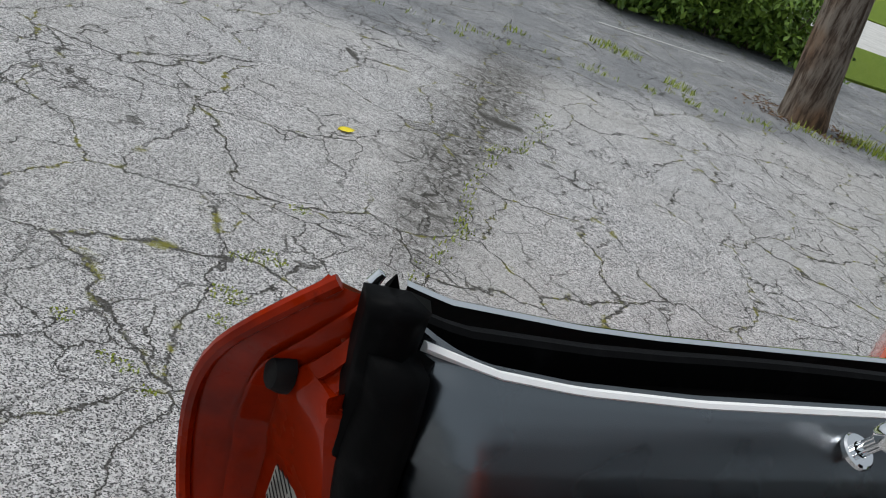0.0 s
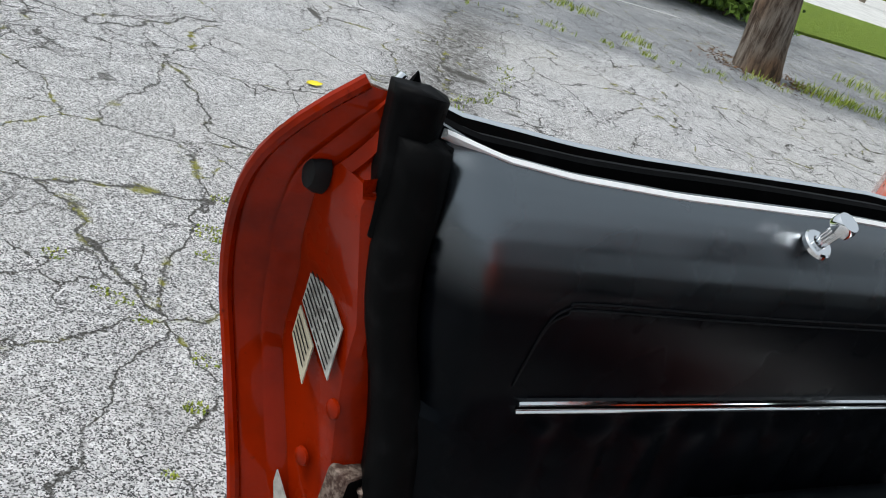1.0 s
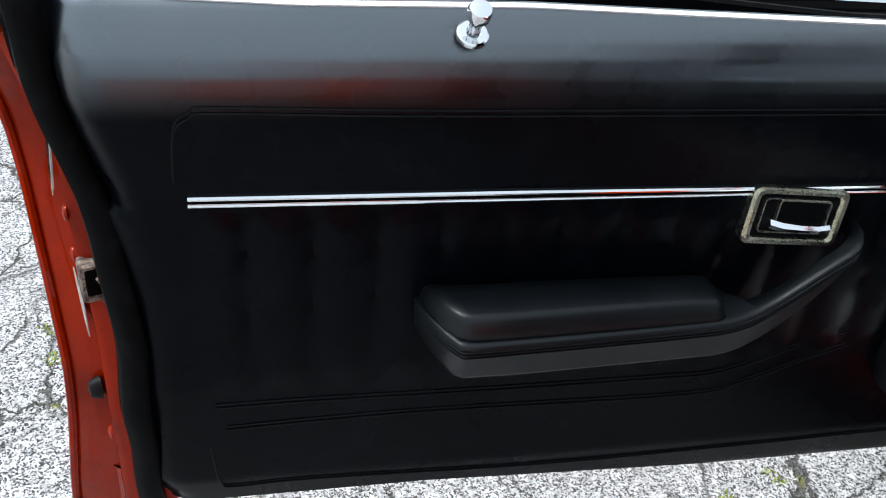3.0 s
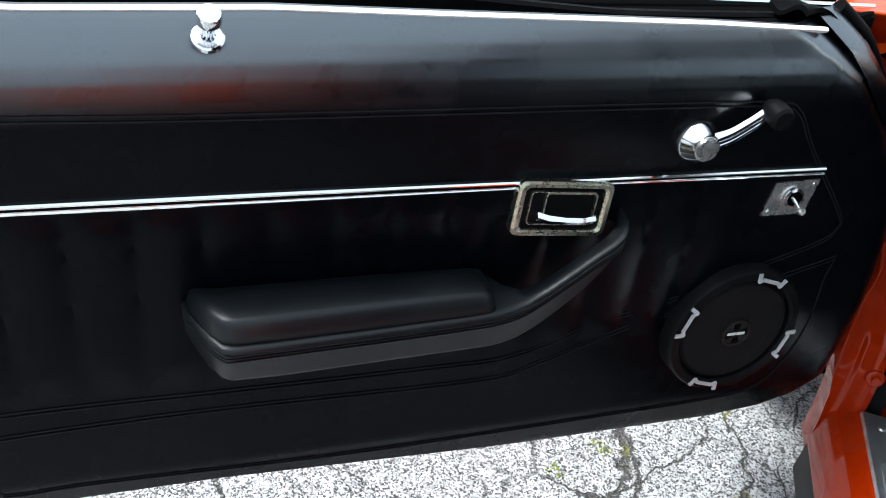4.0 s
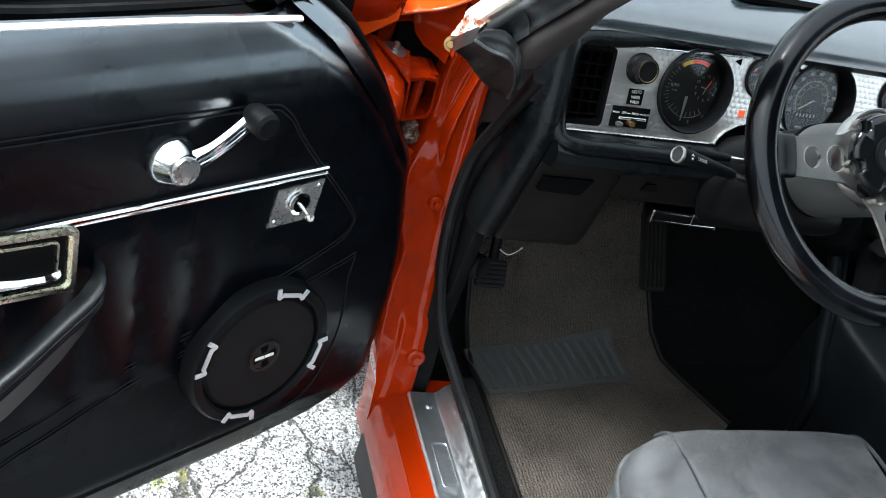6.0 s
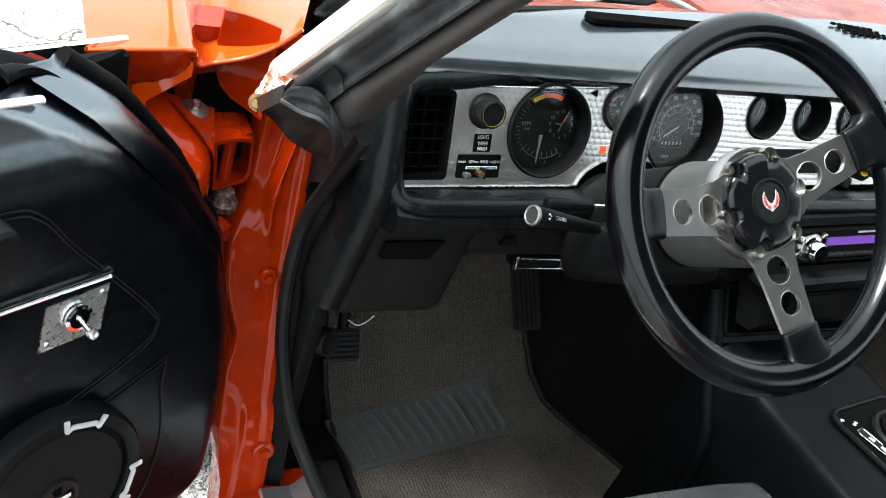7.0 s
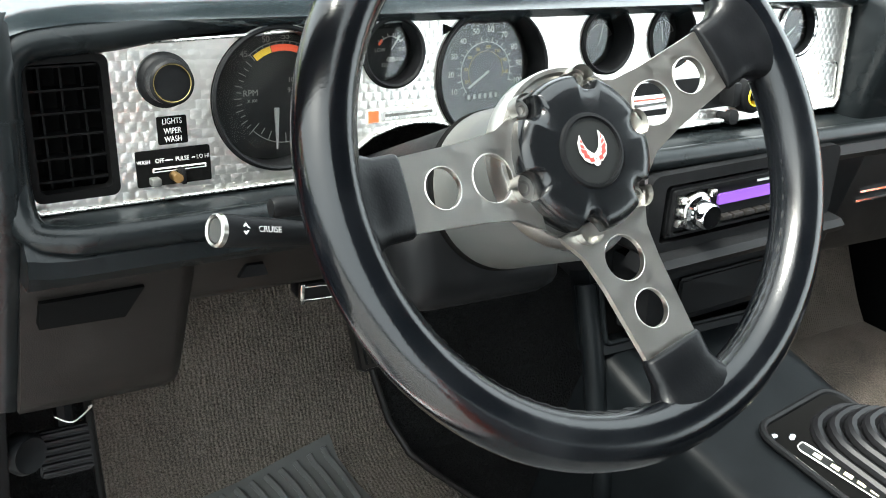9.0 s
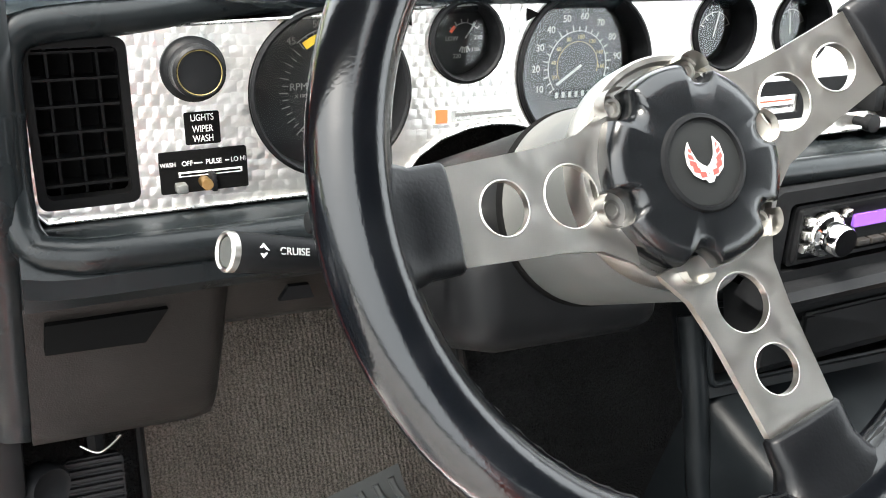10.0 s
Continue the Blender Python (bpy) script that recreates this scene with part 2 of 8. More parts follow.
gt.links.new(mx.outputs[0], gt.nodes["Material Output"].inputs["Surface"])


# ---- mesh helpers ----
def part(name, bm, mat, parent=None, label="", smooth=35.0, m=None):
    """Links a bmesh as one mesh object under a thing or a part, three levels at most."""
    if parent is not None and parent.parent is not None and parent.parent.parent is not None:
        parent = parent.parent
    me = bpy.data.meshes.new(name)
    bmesh.ops.recalc_face_normals(bm, faces=bm.faces)
    bm.to_mesh(me)
    bm.free()
    me.materials.append(mat)
    if smooth:
        me.polygons.foreach_set("use_smooth", [True] * len(me.polygons))
        me.set_sharp_from_angle(angle=radians(smooth))
    ob = new(name, me)
    if parent is not None:
        ob.parent = parent
    if m is not None:
        ob.matrix_local = m
    if label:
        tagged(ob, label)
    return ob


def thing(name, label, category, m=None, group="", kind=""):
    ob = new(name)
    ob.empty_display_size = 0.05
    if m is not None:
        ob.matrix_world = m
    return tagged(ob, label, category, group, kind)


def box(bm, x0, x1, y0, y1, z0, z1, bev=0.0, seg=2, m=None):
    c = Matrix.Translation(((x0 + x1) / 2, (y0 + y1) / 2, (z0 + z1) / 2)) @ Matrix.Diagonal((x1 - x0, y1 - y0, z1 - z0, 1))
    r = bmesh.ops.create_cube(bm, size=1, matrix=(m or Matrix()) @ c)
    if bev:
        es = {e for v in r["verts"] for e in v.link_edges}
        bmesh.ops.bevel(bm, geom=list(es), offset=bev, segments=seg, affect="EDGES", profile=0.5)
    return bm


def lathe(bm, profile, n=32, m=None, closed=False, arc=None):
    """Turns (radius, height) pairs round the z axis of m."""
    m = m or Matrix()
    rings = []
    a0, a1 = arc or (0, 2 * math.pi)
    k = n if arc is None else n + 1
    for r, h in profile:
        rings.append([bm.verts.new(m @ Vector((r * math.cos(a0 + (a1 - a0) * i / n), r * math.sin(a0 + (a1 - a0) * i / n), h))) for i in range(k)])
    pairs = list(zip(rings, rings[1:])) + ([(rings[-1], rings[0])] if closed else [])
    for a, b in pairs:
        for i in range(n if arc is None else n):
            j = (i + 1) % k
            bm.faces.new((a[i], a[j], b[j], b[i]))
    if not closed and arc is None:
        for ring, (r, h) in ((rings[0], profile[0]), (rings[-1], profile[-1])):
            if r > 1e-5:
                bm.faces.new(ring)
    bmesh.ops.remove_doubles(bm, verts=bm.verts, dist=1e-6)
    return bm


def spline(pts, n=8, closed=False):
    """Catmull-Rom points through pts."""
    pts = [Vector(p) for p in pts]
    out = []
    k = len(pts)
    for i in range(k if closed else k - 1):
        p0 = pts[(i - 1) % k] if closed or i else pts[0]
        p1, p2 = pts[i], pts[(i + 1) % k]
        p3 = pts[(i + 2) % k] if closed or i + 2 < k else pts[-1]
        for j in range(n):
            t = j / n
            out.append(0.5 * ((2 * p1) + (p2 - p0) * t + (2 * p0 - 5 * p1 + 4 * p2 - p3) * t * t + (3 * p1 - p0 - 3 * p2 + p3) * t ** 3))
    if not closed:
        out.append(pts[-1])
    return out


def tube(bm, pts, r, n=8, closed=False, flat=1.0, up=None):
    """A round bar along pts; r is one radius or one for each point."""
    pts = [Vector(p) for p in pts]
    k = len(pts)
    rs = r if isinstance(r, (list, tuple)) else [r] * k
    rings, side = [], None
    for i, p in enumerate(pts):
        a = pts[(i - 1) % k] if closed or i else p
        b = pts[(i + 1) % k] if closed or i + 1 < k else p
        d = (b - a).normalized()
        ref = Vector(up) if up else (side if side is not None else (Vector((0, 0, 1)) if abs(d.z) < 0.9 else Vector((1, 0, 0))))
        s = d.cross(ref).normalized() if up or side is None else (side - d * side.dot(d)).normalized()
        side = s
        t = s.cross(d).normalized()
        rings.append([bm.verts.new(p + rs[i] * (math.cos(2 * math.pi * j / n) * s + flat * math.sin(2 * math.pi * j / n) * t)) for j in range(n)])
    for i in range(k if closed else k - 1):
        a, b = rings[i], rings[(i + 1) % k]
        for j in range(n):
            bm.faces.new((a[j], a[(j + 1) % n], b[(j + 1) % n], b[j]))
    if not closed:
        bm.faces.new(rings[0])
        bm.faces.new(rings[-1])
    return bm


def loft(bm, sections, closed=True, caps=True):
    """Skins equal-length rings of points."""
    rings = [[bm.verts.new(Vector(p)) for p in s] for s in sections]
    k = len(rings[0])
    for a, b in zip(rings, rings[1:]):
        for j in range(k if closed else k - 1):
            bm.faces.new((a[j], a[(j + 1) % k], b[(j + 1) % k], b[j]))
    if caps and closed:
        bm.faces.new(rings[0])
        bm.faces.new(rings[-1])
    return bm


def sheet(bm, nu, nv, f, back):
    """A grid f(s, t) with a thickness: its back lies at + back."""
    back = Vector(back)
    g = [[bm.verts.new(Vector(f(i / nu, j / nv))) for j in range(nv + 1)] for i in range(nu + 1)]
    h = [[bm.verts.new(v.co + back) for v in col] for col in g]
    for i in range(nu):
        for j in range(nv):
            bm.faces.new((g[i][j], g[i + 1][j], g[i + 1][j + 1], g[i][j + 1]))
            bm.faces.new((h[i][j], h[i][j + 1], h[i + 1][j + 1], h[i + 1][j]))
    for j in range(nv):
        bm.faces.new((g[0][j], g[0][j + 1], h[0][j + 1], h[0][j]))
        bm.faces.new((g[nu][j], h[nu][j], h[nu][j + 1], g[nu][j + 1]))
    for i in range(nu):
        bm.faces.new((g[i][0], h[i][0], h[i + 1][0], g[i + 1][0]))
        bm.faces.new((g[i][nv], g[i + 1][nv], h[i + 1][nv], h[i][nv]))
    return bm


def plate(bm, outer, holes=(), depth=0.002, bev=0.0, m=None):
    """A flat plate in the xz plane, its face at y = 0 and its back at y = depth, with holes."""
    m = m or Matrix()
    edges = []
    for loop in (outer, *holes):
        vs = [bm.verts.new((x, 0, z)) for x, z in loop]
        edges += [bm.edges.new((vs[i], vs[(i + 1) % len(vs)])) for i in range(len(vs))]
    r = bmesh.ops.triangle_fill(bm, use_beauty=True, use_dissolve=False, edges=edges)
    faces = [g for g in r["geom"] if isinstance(g, bmesh.types.BMFace)]
    e = bmesh.ops.extrude_face_region(bm, geom=faces, use_keep_orig=True)
    bmesh.ops.translate(bm, vec=(0, depth, 0), verts=[g for g in e["geom"] if isinstance(g, bmesh.types.BMVert)])
    bmesh.ops.transform(bm, matrix=m, verts=bm.verts)
    return bm


def ring2(cx, cz, r, n=40, squash=1.0):
    return [(cx + r * math.cos(2 * math.pi * i / n), cz + squash * r * math.sin(2 * math.pi * i / n)) for i in range(n)]


def rrect(x0, x1, z0, z1, r, n=5):
    out = []
    for cx, cz, a in ((x1 - r, z1 - r, 0), (x0 + r, z1 - r, 90), (x0 + r, z0 + r, 180), (x1 - r, z0 + r, 270)):
        out += [(cx + r * math.cos(radians(a + 90 * i / n)), cz + r * math.sin(radians(a + 90 * i / n))) for i in range(n + 1)]
    return out


def interp(x, xs, ys):
    return float(np.interp(x, xs, ys))


def letters(name, text, size, mat, parent, m, label="", depth=0.0002, align="CENTER"):
    cu = bpy.data.curves.new(name, "FONT")
    cu.body, cu.size, cu.extrude = text, size, depth
    cu.align_x, cu.align_y = align, "CENTER"
    tmp = bpy.data.objects.new(name, cu)
    me = bpy.data.meshes.new_from_object(tmp)
    bpy.data.objects.remove(tmp)
    me.materials.clear()
    me.materials.append(mat)
    ob = new(name, me)
    ob.parent = parent.parent if parent.parent is not None and parent.parent.parent is not None else parent
    ob.matrix_local = m
    if label:
        tagged(ob, label)
    return ob


# ---- ground ----
ASPHALT = material("old_asphalt", (0.25, 0.25, 0.24), 0.9, 0.0, 0.25)
an = Nodes(ASPHALT)
P2 = an.obj
wob = an.vmath("MULTIPLY_ADD", an.noise(1.1, 4.0, 0.6, out="Color"), (0.5, 0.5, 0.5), P2)
wob2 = an.vmath("MULTIPLY_ADD", an.noise(7.0, 4.0, 0.65, out="Color"), (0.12, 0.12, 0.12), wob)
wob3 = an.vmath("MULTIPLY_ADD", an.noise(34.0, 3.0, 0.7, out="Color"), (0.026, 0.026, 0.026), wob2)
flat2 = an.vmath("MULTIPLY", wob3, (1.0, 0.8, 0.0))
crack1 = an.voronoi(2.1, "DISTANCE_TO_EDGE", flat2)
crack2 = an.voronoi(6.0, "DISTANCE_TO_EDGE", flat2)
wear = an.noise(0.55, 4.0, 0.6)
c1 = an.math("MULTIPLY", an.ramp(crack1, 0.0018, 0.0085, 1.0, 0.0), an.ramp(an.noise(1.9, 3.0), 0.34, 0.46, 0.3, 1.0))
zone = an.ramp(an.noise(0.8, 3.0), 0.40, 0.50)
c2 = an.math("MULTIPLY", an.ramp(crack2, 0.004, 0.020, 1.0, 0.0), an.math("MULTIPLY", zone, an.ramp(an.noise(4.0, 3.0), 0.38, 0.52, 0.15, 1.0)))
stone = an.voronoi(330.0, "F1", P2, "Color")
stone_v = an.sep(stone)[0]
grit = an.noise(640.0, 3.0, 0.7)
speck = an.mix(an.ramp(an.math("MULTIPLY_ADD", stone_v, 0.6, an.math("MULTIPLY", grit, 0.4)), 0.26, 0.60), (0.030, 0.030, 0.031), (0.70, 0.69, 0.675))
mottle = an.math("MULTIPLY", an.ramp(an.noise(55.0, 4.0, 0.75), 0.32, 0.68, 0.68, 1.22), an.ramp(an.noise(6.0, 5.0, 0.7), 0.3, 0.7, 0.86, 1.1))
speck = an.vmath("MULTIPLY", speck, an.comb(mottle, mottle, an.math("MULTIPLY", mottle, 1.02)))
worn = an.mix(an.ramp(wear, 0.35, 0.68), speck, an.mix(0.5, speck, (0.44, 0.425, 0.40)))
px_, py_, pz_ = an.sep(P2)
# a strip of darker sealed asphalt along the far joint
across = an.math("MULTIPLY_ADD", px_, -0.419, an.math("MULTIPLY", py_, 0.908))
seal = an.ramp(an.math("ADD", across, an.math("MULTIPLY", an.noise(1.3, 4.0), 1.0)), 5.0, 5.5)
seal = an.math("MULTIPLY", seal, an.ramp(an.noise(2.2, 5.0, 0.7), 0.25, 0.6, 0.35, 1.0))
dark_mix = an.mix(an.math("MULTIPLY", seal, 0.7), worn, (0.13, 0.14, 0.155))
# oily stain between the joint and the door
sx_ = an.math("SUBTRACT", px_, an.math("MULTIPLY_ADD", py_, 0.06, -0.12))
sx2 = an.math("MULTIPLY", an.math("ABSOLUTE", sx_), an.ramp(py_, 2.2, 4.2, 3.2, 2.0))
stain = an.math("MULTIPLY", an.ramp(an.math("ADD", sx2, an.math("MULTIPLY", an.noise(2.4, 5.0, 0.7), 1.1)), 0.55, 1.25, 1.0, 0.0), an.math("MULTIPLY", an.ramp(py_, 2.2, 2.8), an.ramp(py_, 5.0, 6.2, 1.0, 0.0)))
crack3 = an.voronoi(13.0, "DISTANCE_TO_EDGE", flat2)
zone3 = an.math("MAXIMUM", an.ramp(an.noise(1.3, 3.0), 0.58, 0.68), stain)
c3 = an.math("MULTIPLY", an.ramp(crack3, 0.010, 0.042, 0.95, 0.0), zone3)
cracks = an.math("MAXIMUM", an.math("MAXIMUM", c1, c2), c3)
blotch = an.math("MULTIPLY", stain, an.ramp(an.noise(26.0, 6.0, 0.8), 0.36, 0.62, 0.15, 0.85))
stained = an.mix(blotch, dark_mix, (0.070, 0.064, 0.054))
moss = an.math("MULTIPLY", an.math("MULTIPLY", an.ramp(crack1, 0.006, 0.022, 1.0, 0.0), an.ramp(an.noise(1.7, 4.0, 0.7), 0.45, 0.55)), an.ramp(an.noise(13.0, 5.0, 0.7), 0.50, 0.60))
cracked = an.mix(an.math("MULTIPLY", cracks, 0.9), stained, (0.055, 0.052, 0.044))
an.color(an.mix(an.math("MULTIPLY", moss, 0.9), cracked, (0.24, 0.235, 0.035)))
an.bump(an.math("MULTIPLY", cracks, -1.0), 0.8, 0.012)
an.bump(an.math("MULTIPLY_ADD", an.voronoi(210.0, "F1", P2), 1.0, grit), 0.9, 0.003)
bm = bmesh.new()
sheet(bm, 60, 60, lambda s, t: (-500 + 1000 * s if 0 else (s - 0.5) * 8 * (1 + 120 * (2 * s - 1) ** 4), (t - 0.3) * 12 * (1 + 90 * (2 * t - 1) ** 4), 0.0), (0, 0, -0.1))
ground = tagged(part("ground", bm, ASPHALT, smooth=0), "weathered grey asphalt lot with mossy cracks", "ground", kind="structure")

# ---- far lot edge: lawn strip, street, verge, hedge bank ----
GRASS = material("mown_grass", (0.10, 0.18, 0.025), 0.9, 0.0, 0.15)
gn = Nodes(GRASS)
gn.color(gn.mix(gn.ramp(gn.noise(60.0, 5.0, 0.7), 0.35, 0.65), (0.09, 0.17, 0.014), (0.30, 0.38, 0.06)))
gn.bump(gn.noise(180.0, 4.0, 0.7), 1.0, 0.03)
CONCRETE = material("pale_concrete", (0.55, 0.54, 0.51), 0.85)
cn = Nodes(CONCRETE)
cn.color(cn.mix(cn.ramp(cn.noise(3.0, 6.0, 0.7), 0.35, 0.7), (0.58, 0.57, 0.54), (0.44, 0.43, 0.41)))
cn.bump(cn.noise(200.0, 4.0), 0.3, 0.003)
LINE = (0.908, 0.419)  # direction of the street
NRM = (-0.419, 0.908)


def street_band(name, mat, near, far, z, label, category, bow=0.0):
    b = bmesh.new()
    def f(s, t):
        a = -40 + 110 * s
        d = near + (far - near) * t
        return (LINE[0] * a + NRM[0] * d, LINE[1] * a + NRM[1] * d, z + bow * math.sin(math.pi * t) + 0.012 * noise.noise(Vector((a * 0.9, d * 2, 0))))
    sheet(b, 110, 8, f, (0, 0, -0.12))
    return tagged(part(name, b, mat, smooth=60), label, category, kind="structure")


lawn = street_band("grass_verge", GRASS, 8.3, 11.8, 0.03, "mown green grass verge beside the asphalt lot", "grass", 0.08)
road = street_band("road", CONCRETE, 11.8, 18.6, 0.022, "pale concrete street beyond the grass verge", "road")
yard = street_band("yard_lawn", GRASS, 18.6, 60.0, 0.05, "green front lawn across the street", "grass", 0.3)

# ---- car axes ----
DOOR_A = (0.1529, 0.4099)
DOOR = pose(DOOR_A[0], DOOR_A[1], 0, 0, 0, 28.52)
ROLL = radians(2.6)


def leaning(origin, el, roll=0.0):
    """A frame whose -y looks at the driver and el degrees up."""
    n = Vector((0, -math.cos(radians(el)), math.sin(radians(el))))
    u = Vector((0, math.sin(radians(el)), math.cos(radians(el))))
    x = Vector((1, 0, 0))
    xr, ur = math.cos(roll) * x + math.sin(roll) * u, math.cos(roll) * u - math.sin(roll) * x
    m = Matrix((xr, -n, ur)).transposed().to_4x4()
    m.translation = Vector(origin)
    return m


FASC = leaning((1.373, 0.960, 0.862), 17.2, ROLL)
WHEEL = Matrix.Translation((1.5177, 0.718, 0.946)) @ Matrix.Rotation(radians(-5.0), 4, "Z") @ leaning((0, 0, 0), 40.5) @ Matrix.Diagonal((0.955, 0.955, 0.955, 1))

# ---- open door ----
car = thing("car", "orange two-door car with its driver door open", "car", Matrix())
DZ = (0.300, 0.33, 0.40, 0.54, 0.65, 0.77, 0.82, 0.85, 0.87, 0.885, 0.90, 0.915, 0.925, 0.935, 0.952)
DW = (-0.012, 0.004, 0.022, 0.020, 0.010, 0.0, 0.003, 0.004, 0.0025, -0.001, -0.007, -0.0155, -0.0225, -0.031, -0.055)


def door_w(z):
    return interp(z, DZ, DW)


def left_u(z):
    return interp(z, (0.34, 0.36, 0.40, 0.5, 0.60, 0.65, 0.70, 0.757, 0.80, 0.86, 0.95), (-0.046, -0.056, -0.060, -0.058, -0.058, -0.060, -0.065, -0.073, -0.083, -0.098, -0.108))


def right_u(z):
    return interp(z, (0.335, 0.345, 0.37, 0.41, 0.53, 0.63, 0.73, 0.82, 0.90, 0.93, 0.95), (0.99, 1.06, 1.10, 1.118, 1.120, 1.112, 1.092, 1.030, 0.955, 0.915, 0.885))


def belt_z(u):
    return interp(u, (-0.11, -0.06, 0.0, 0.1, 0.3, 0.5, 0.74, 0.88), (0.952, 0.943, 0.939, 0.937, 0.938, 0.934, 0.929, 0.924))


def panel_point(s, t):
    z = 0.331 + (0.95 - 0.331) * t
    uL, uR = left_u(z), right_u(z)
    u = uL + (uR - uL) * s
    z = 0.331 + (belt_z(u) - 0.331) * t
    z += (1 - t) ** 3 * (0.026 * (1 - min(1.0, max(0.0, (u - 0.25) / 0.4))) - 0.004)
    w = door_w(z)
    for d, r in ((u - uL, 0.035), (uR - u, 0.05)):
        if d < r:
            w -= (0.03 if u > 0.5 or z > 0.75 else 0.014) * (1 - d / r) ** 2
    if 0.0 < u < 0.86 and 0.535 < z < 0.752:
        k = min(1.0, (z - 0.535) / 0.03, (0.752 - z) / 0.015, u / 0.03, (0.86 - u) / 0.05)
        w += 0.0065 * k * abs(math.sin(math.pi * (u + 0.012) / 0.0615)) ** 0.6 - 0.002 * k
    return Vector((u, -w, z))


# painted shell: rings at even heights
def skin(z):
    """outer rear edge u, outer skin w"""
    zs = (0.13, 0.30, 0.40, 0.45, 0.50, 0.55, 0.60, 0.65, 0.70, 0.75, 0.80, 0.84, 0.87, 0.90, 0.92, 0.94, 0.955, 0.968)
    us_ = (-0.176, -0.162, -0.150, -0.145, -0.144, -0.148, -0.154, -0.162, -0.170, -0.180, -0.189, -0.195, -0.195, -0.192, -0.186, -0.174, -0.162, -0.140)
    ws_ = (-0.100, -0.080, -0.072, -0.070, -0.078, -0.090, -0.110, -0.135, -0.160, -0.180, -0.174, -0.158, -0.146, -0.126, -0.112, -0.103, -0.098, -0.096)
    u = sum(interp(z + d, zs, us_) for d in (-0.012, 0.0, 0.012)) / 3
    w = sum(interp(z + d, zs, ws_) for d in (-0.012, 0.0, 0.012)) / 3
    return u, w


def corner_u(z):
    """where the inner wall of the edge turns into its rear face"""
    return interp(z, (0.13, 0.30, 0.50, 0.60, 0.715, 0.79, 0.885, 0.95), (-0.10, -0.095, -0.096, -0.102, -0.115, -0.119, -0.146, -0.136))


def corner_v(z):
    """depth of that corner; the door turns under towards its foot"""
    return interp(z, (0.13, 0.30, 0.50, 0.60, 0.75), (0.022, 0.008, 0.004, 0.028, 0.060))


def strip_u(z):
    return interp(z, (0.31, 0.40, 0.50, 0.60, 0.65, 0.70, 0.755, 0.80, 0.87, 0.945), (-0.060, -0.066, -0.064, -0.065, -0.067, -0.074, -0.087, -0.099, -0.117, -0.122))


def shell_ring(z, face=None):
    u, w = skin(z)
    zi = max(z, 0.345)
    li = left_u(zi) - 0.008
    ri = right_u(zi)
    uc, vc, vh = corner_u(z), corner_v(z), -w
    ve = min(0.145, vh - 0.026)
    pts = [(li + 0.030, vc - 0.005 if z < 0.91 else 0.07), (strip_u(z), vc - 0.004), (uc + 0.008, vc - 0.005), (uc, vc)]
    ue = uc - 0.22 * (ve - vc)
    for f, dx in ((0.08, 0.0), (0.35, 0.0012), (0.65, 0.001), (0.95, 0.0), (1.0, 0.001)):
        v = vc + (ve - vc) * f
        pts.append((uc - 0.22 * (v - vc) + dx, v))
    a, b = Vector((ue, ve)), Vector((u + 0.010, vh - 0.012))
    for f, dx in ((0.06, 0.006), (0.28, 0.007), (0.36, -0.002), (0.50, -0.002), (0.60, 0.010), (0.88, 0.012)):
        p = a.lerp(b, f)
        pts.append((p.x + dx, p.y))
    pts += [(u + 0.007, vh - 0.008), (u - 0.001, vh - 0.001), (u, vh + 0.004), (u + 0.02, vh + 0.008)]
    pts += [(0.3, -w + 0.014), (0.7, -w + 0.014), (ri - 0.06, -w + 0.004), (ri - 0.012, -w - 0.02), (ri - 0.012, -w - 0.05), (ri - 0.012, 0.075), (ri - 0.035, 0.058)]
    return [(p[0], p[1], z) for p in pts]


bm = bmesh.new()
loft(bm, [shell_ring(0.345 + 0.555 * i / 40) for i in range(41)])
door = part("car_door", bm, SHADED_ORANGE, car, "open orange door with black vinyl trim panel", m=DOOR)

bm = bmesh.new()
sheet(bm, 150, 76, lambda s, t: panel_point(s, 0.868 * t), (0, 0.012, 0))
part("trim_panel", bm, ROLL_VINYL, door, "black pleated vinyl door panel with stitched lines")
bm = bmesh.new()
sheet(bm, 120, 26, lambda s, t: panel_point(s, 0.868 + 0.132 * t), (0, 0.012, 0))
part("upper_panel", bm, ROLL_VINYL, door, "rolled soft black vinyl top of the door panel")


def on_panel(pts, lift=0.0005, n=6):
    out = []
    for p in spline([(u, 0, z) for u, z in pts], n):
        out.append((p.x, -(door_w(p.z) + lift), p.z))
    return out


STITCH = [
    [(-0.012, 0.79), (-0.008, 0.842), (0.006, 0.857), (0.03, 0.861), (0.24, 0.857), (0.69, 0.856), (0.83, 0.854), (0.866, 0.842), (0.90, 0.80), (0.985, 0.70), (0.992, 0.675), (0.97, 0.655), (0.869, 0.618), (0.789, 0.589), (0.69, 0.562), (0.586, 0.524), (0.5, 0.52), (0.267, 0.520), (0.121, 0.522), (0.012, 0.521)],
    [(1.005, 0.60), (1.008, 0.63), (0.986, 0.623), (0.809, 0.572), (0.717, 0.546), (0.62, 0.505), (0.55, 0.489), (0.256, 0.493), (0.12, 0.491), (0.022, 0.487)],
    [(0.004, 0.46), (0.012, 0.40), (0.03, 0.388), (0.116, 0.391), (0.389, 0.377), (0.613, 0.38), (0.77, 0.385), (0.92, 0.393), (0.985, 0.42), (1.01, 0.50), (1.005, 0.60)],
]
GROOVE = vinyl("stitched_seam", (0.006, 0.0065, 0.008), 0.45, 1500.0, spec=0.12)
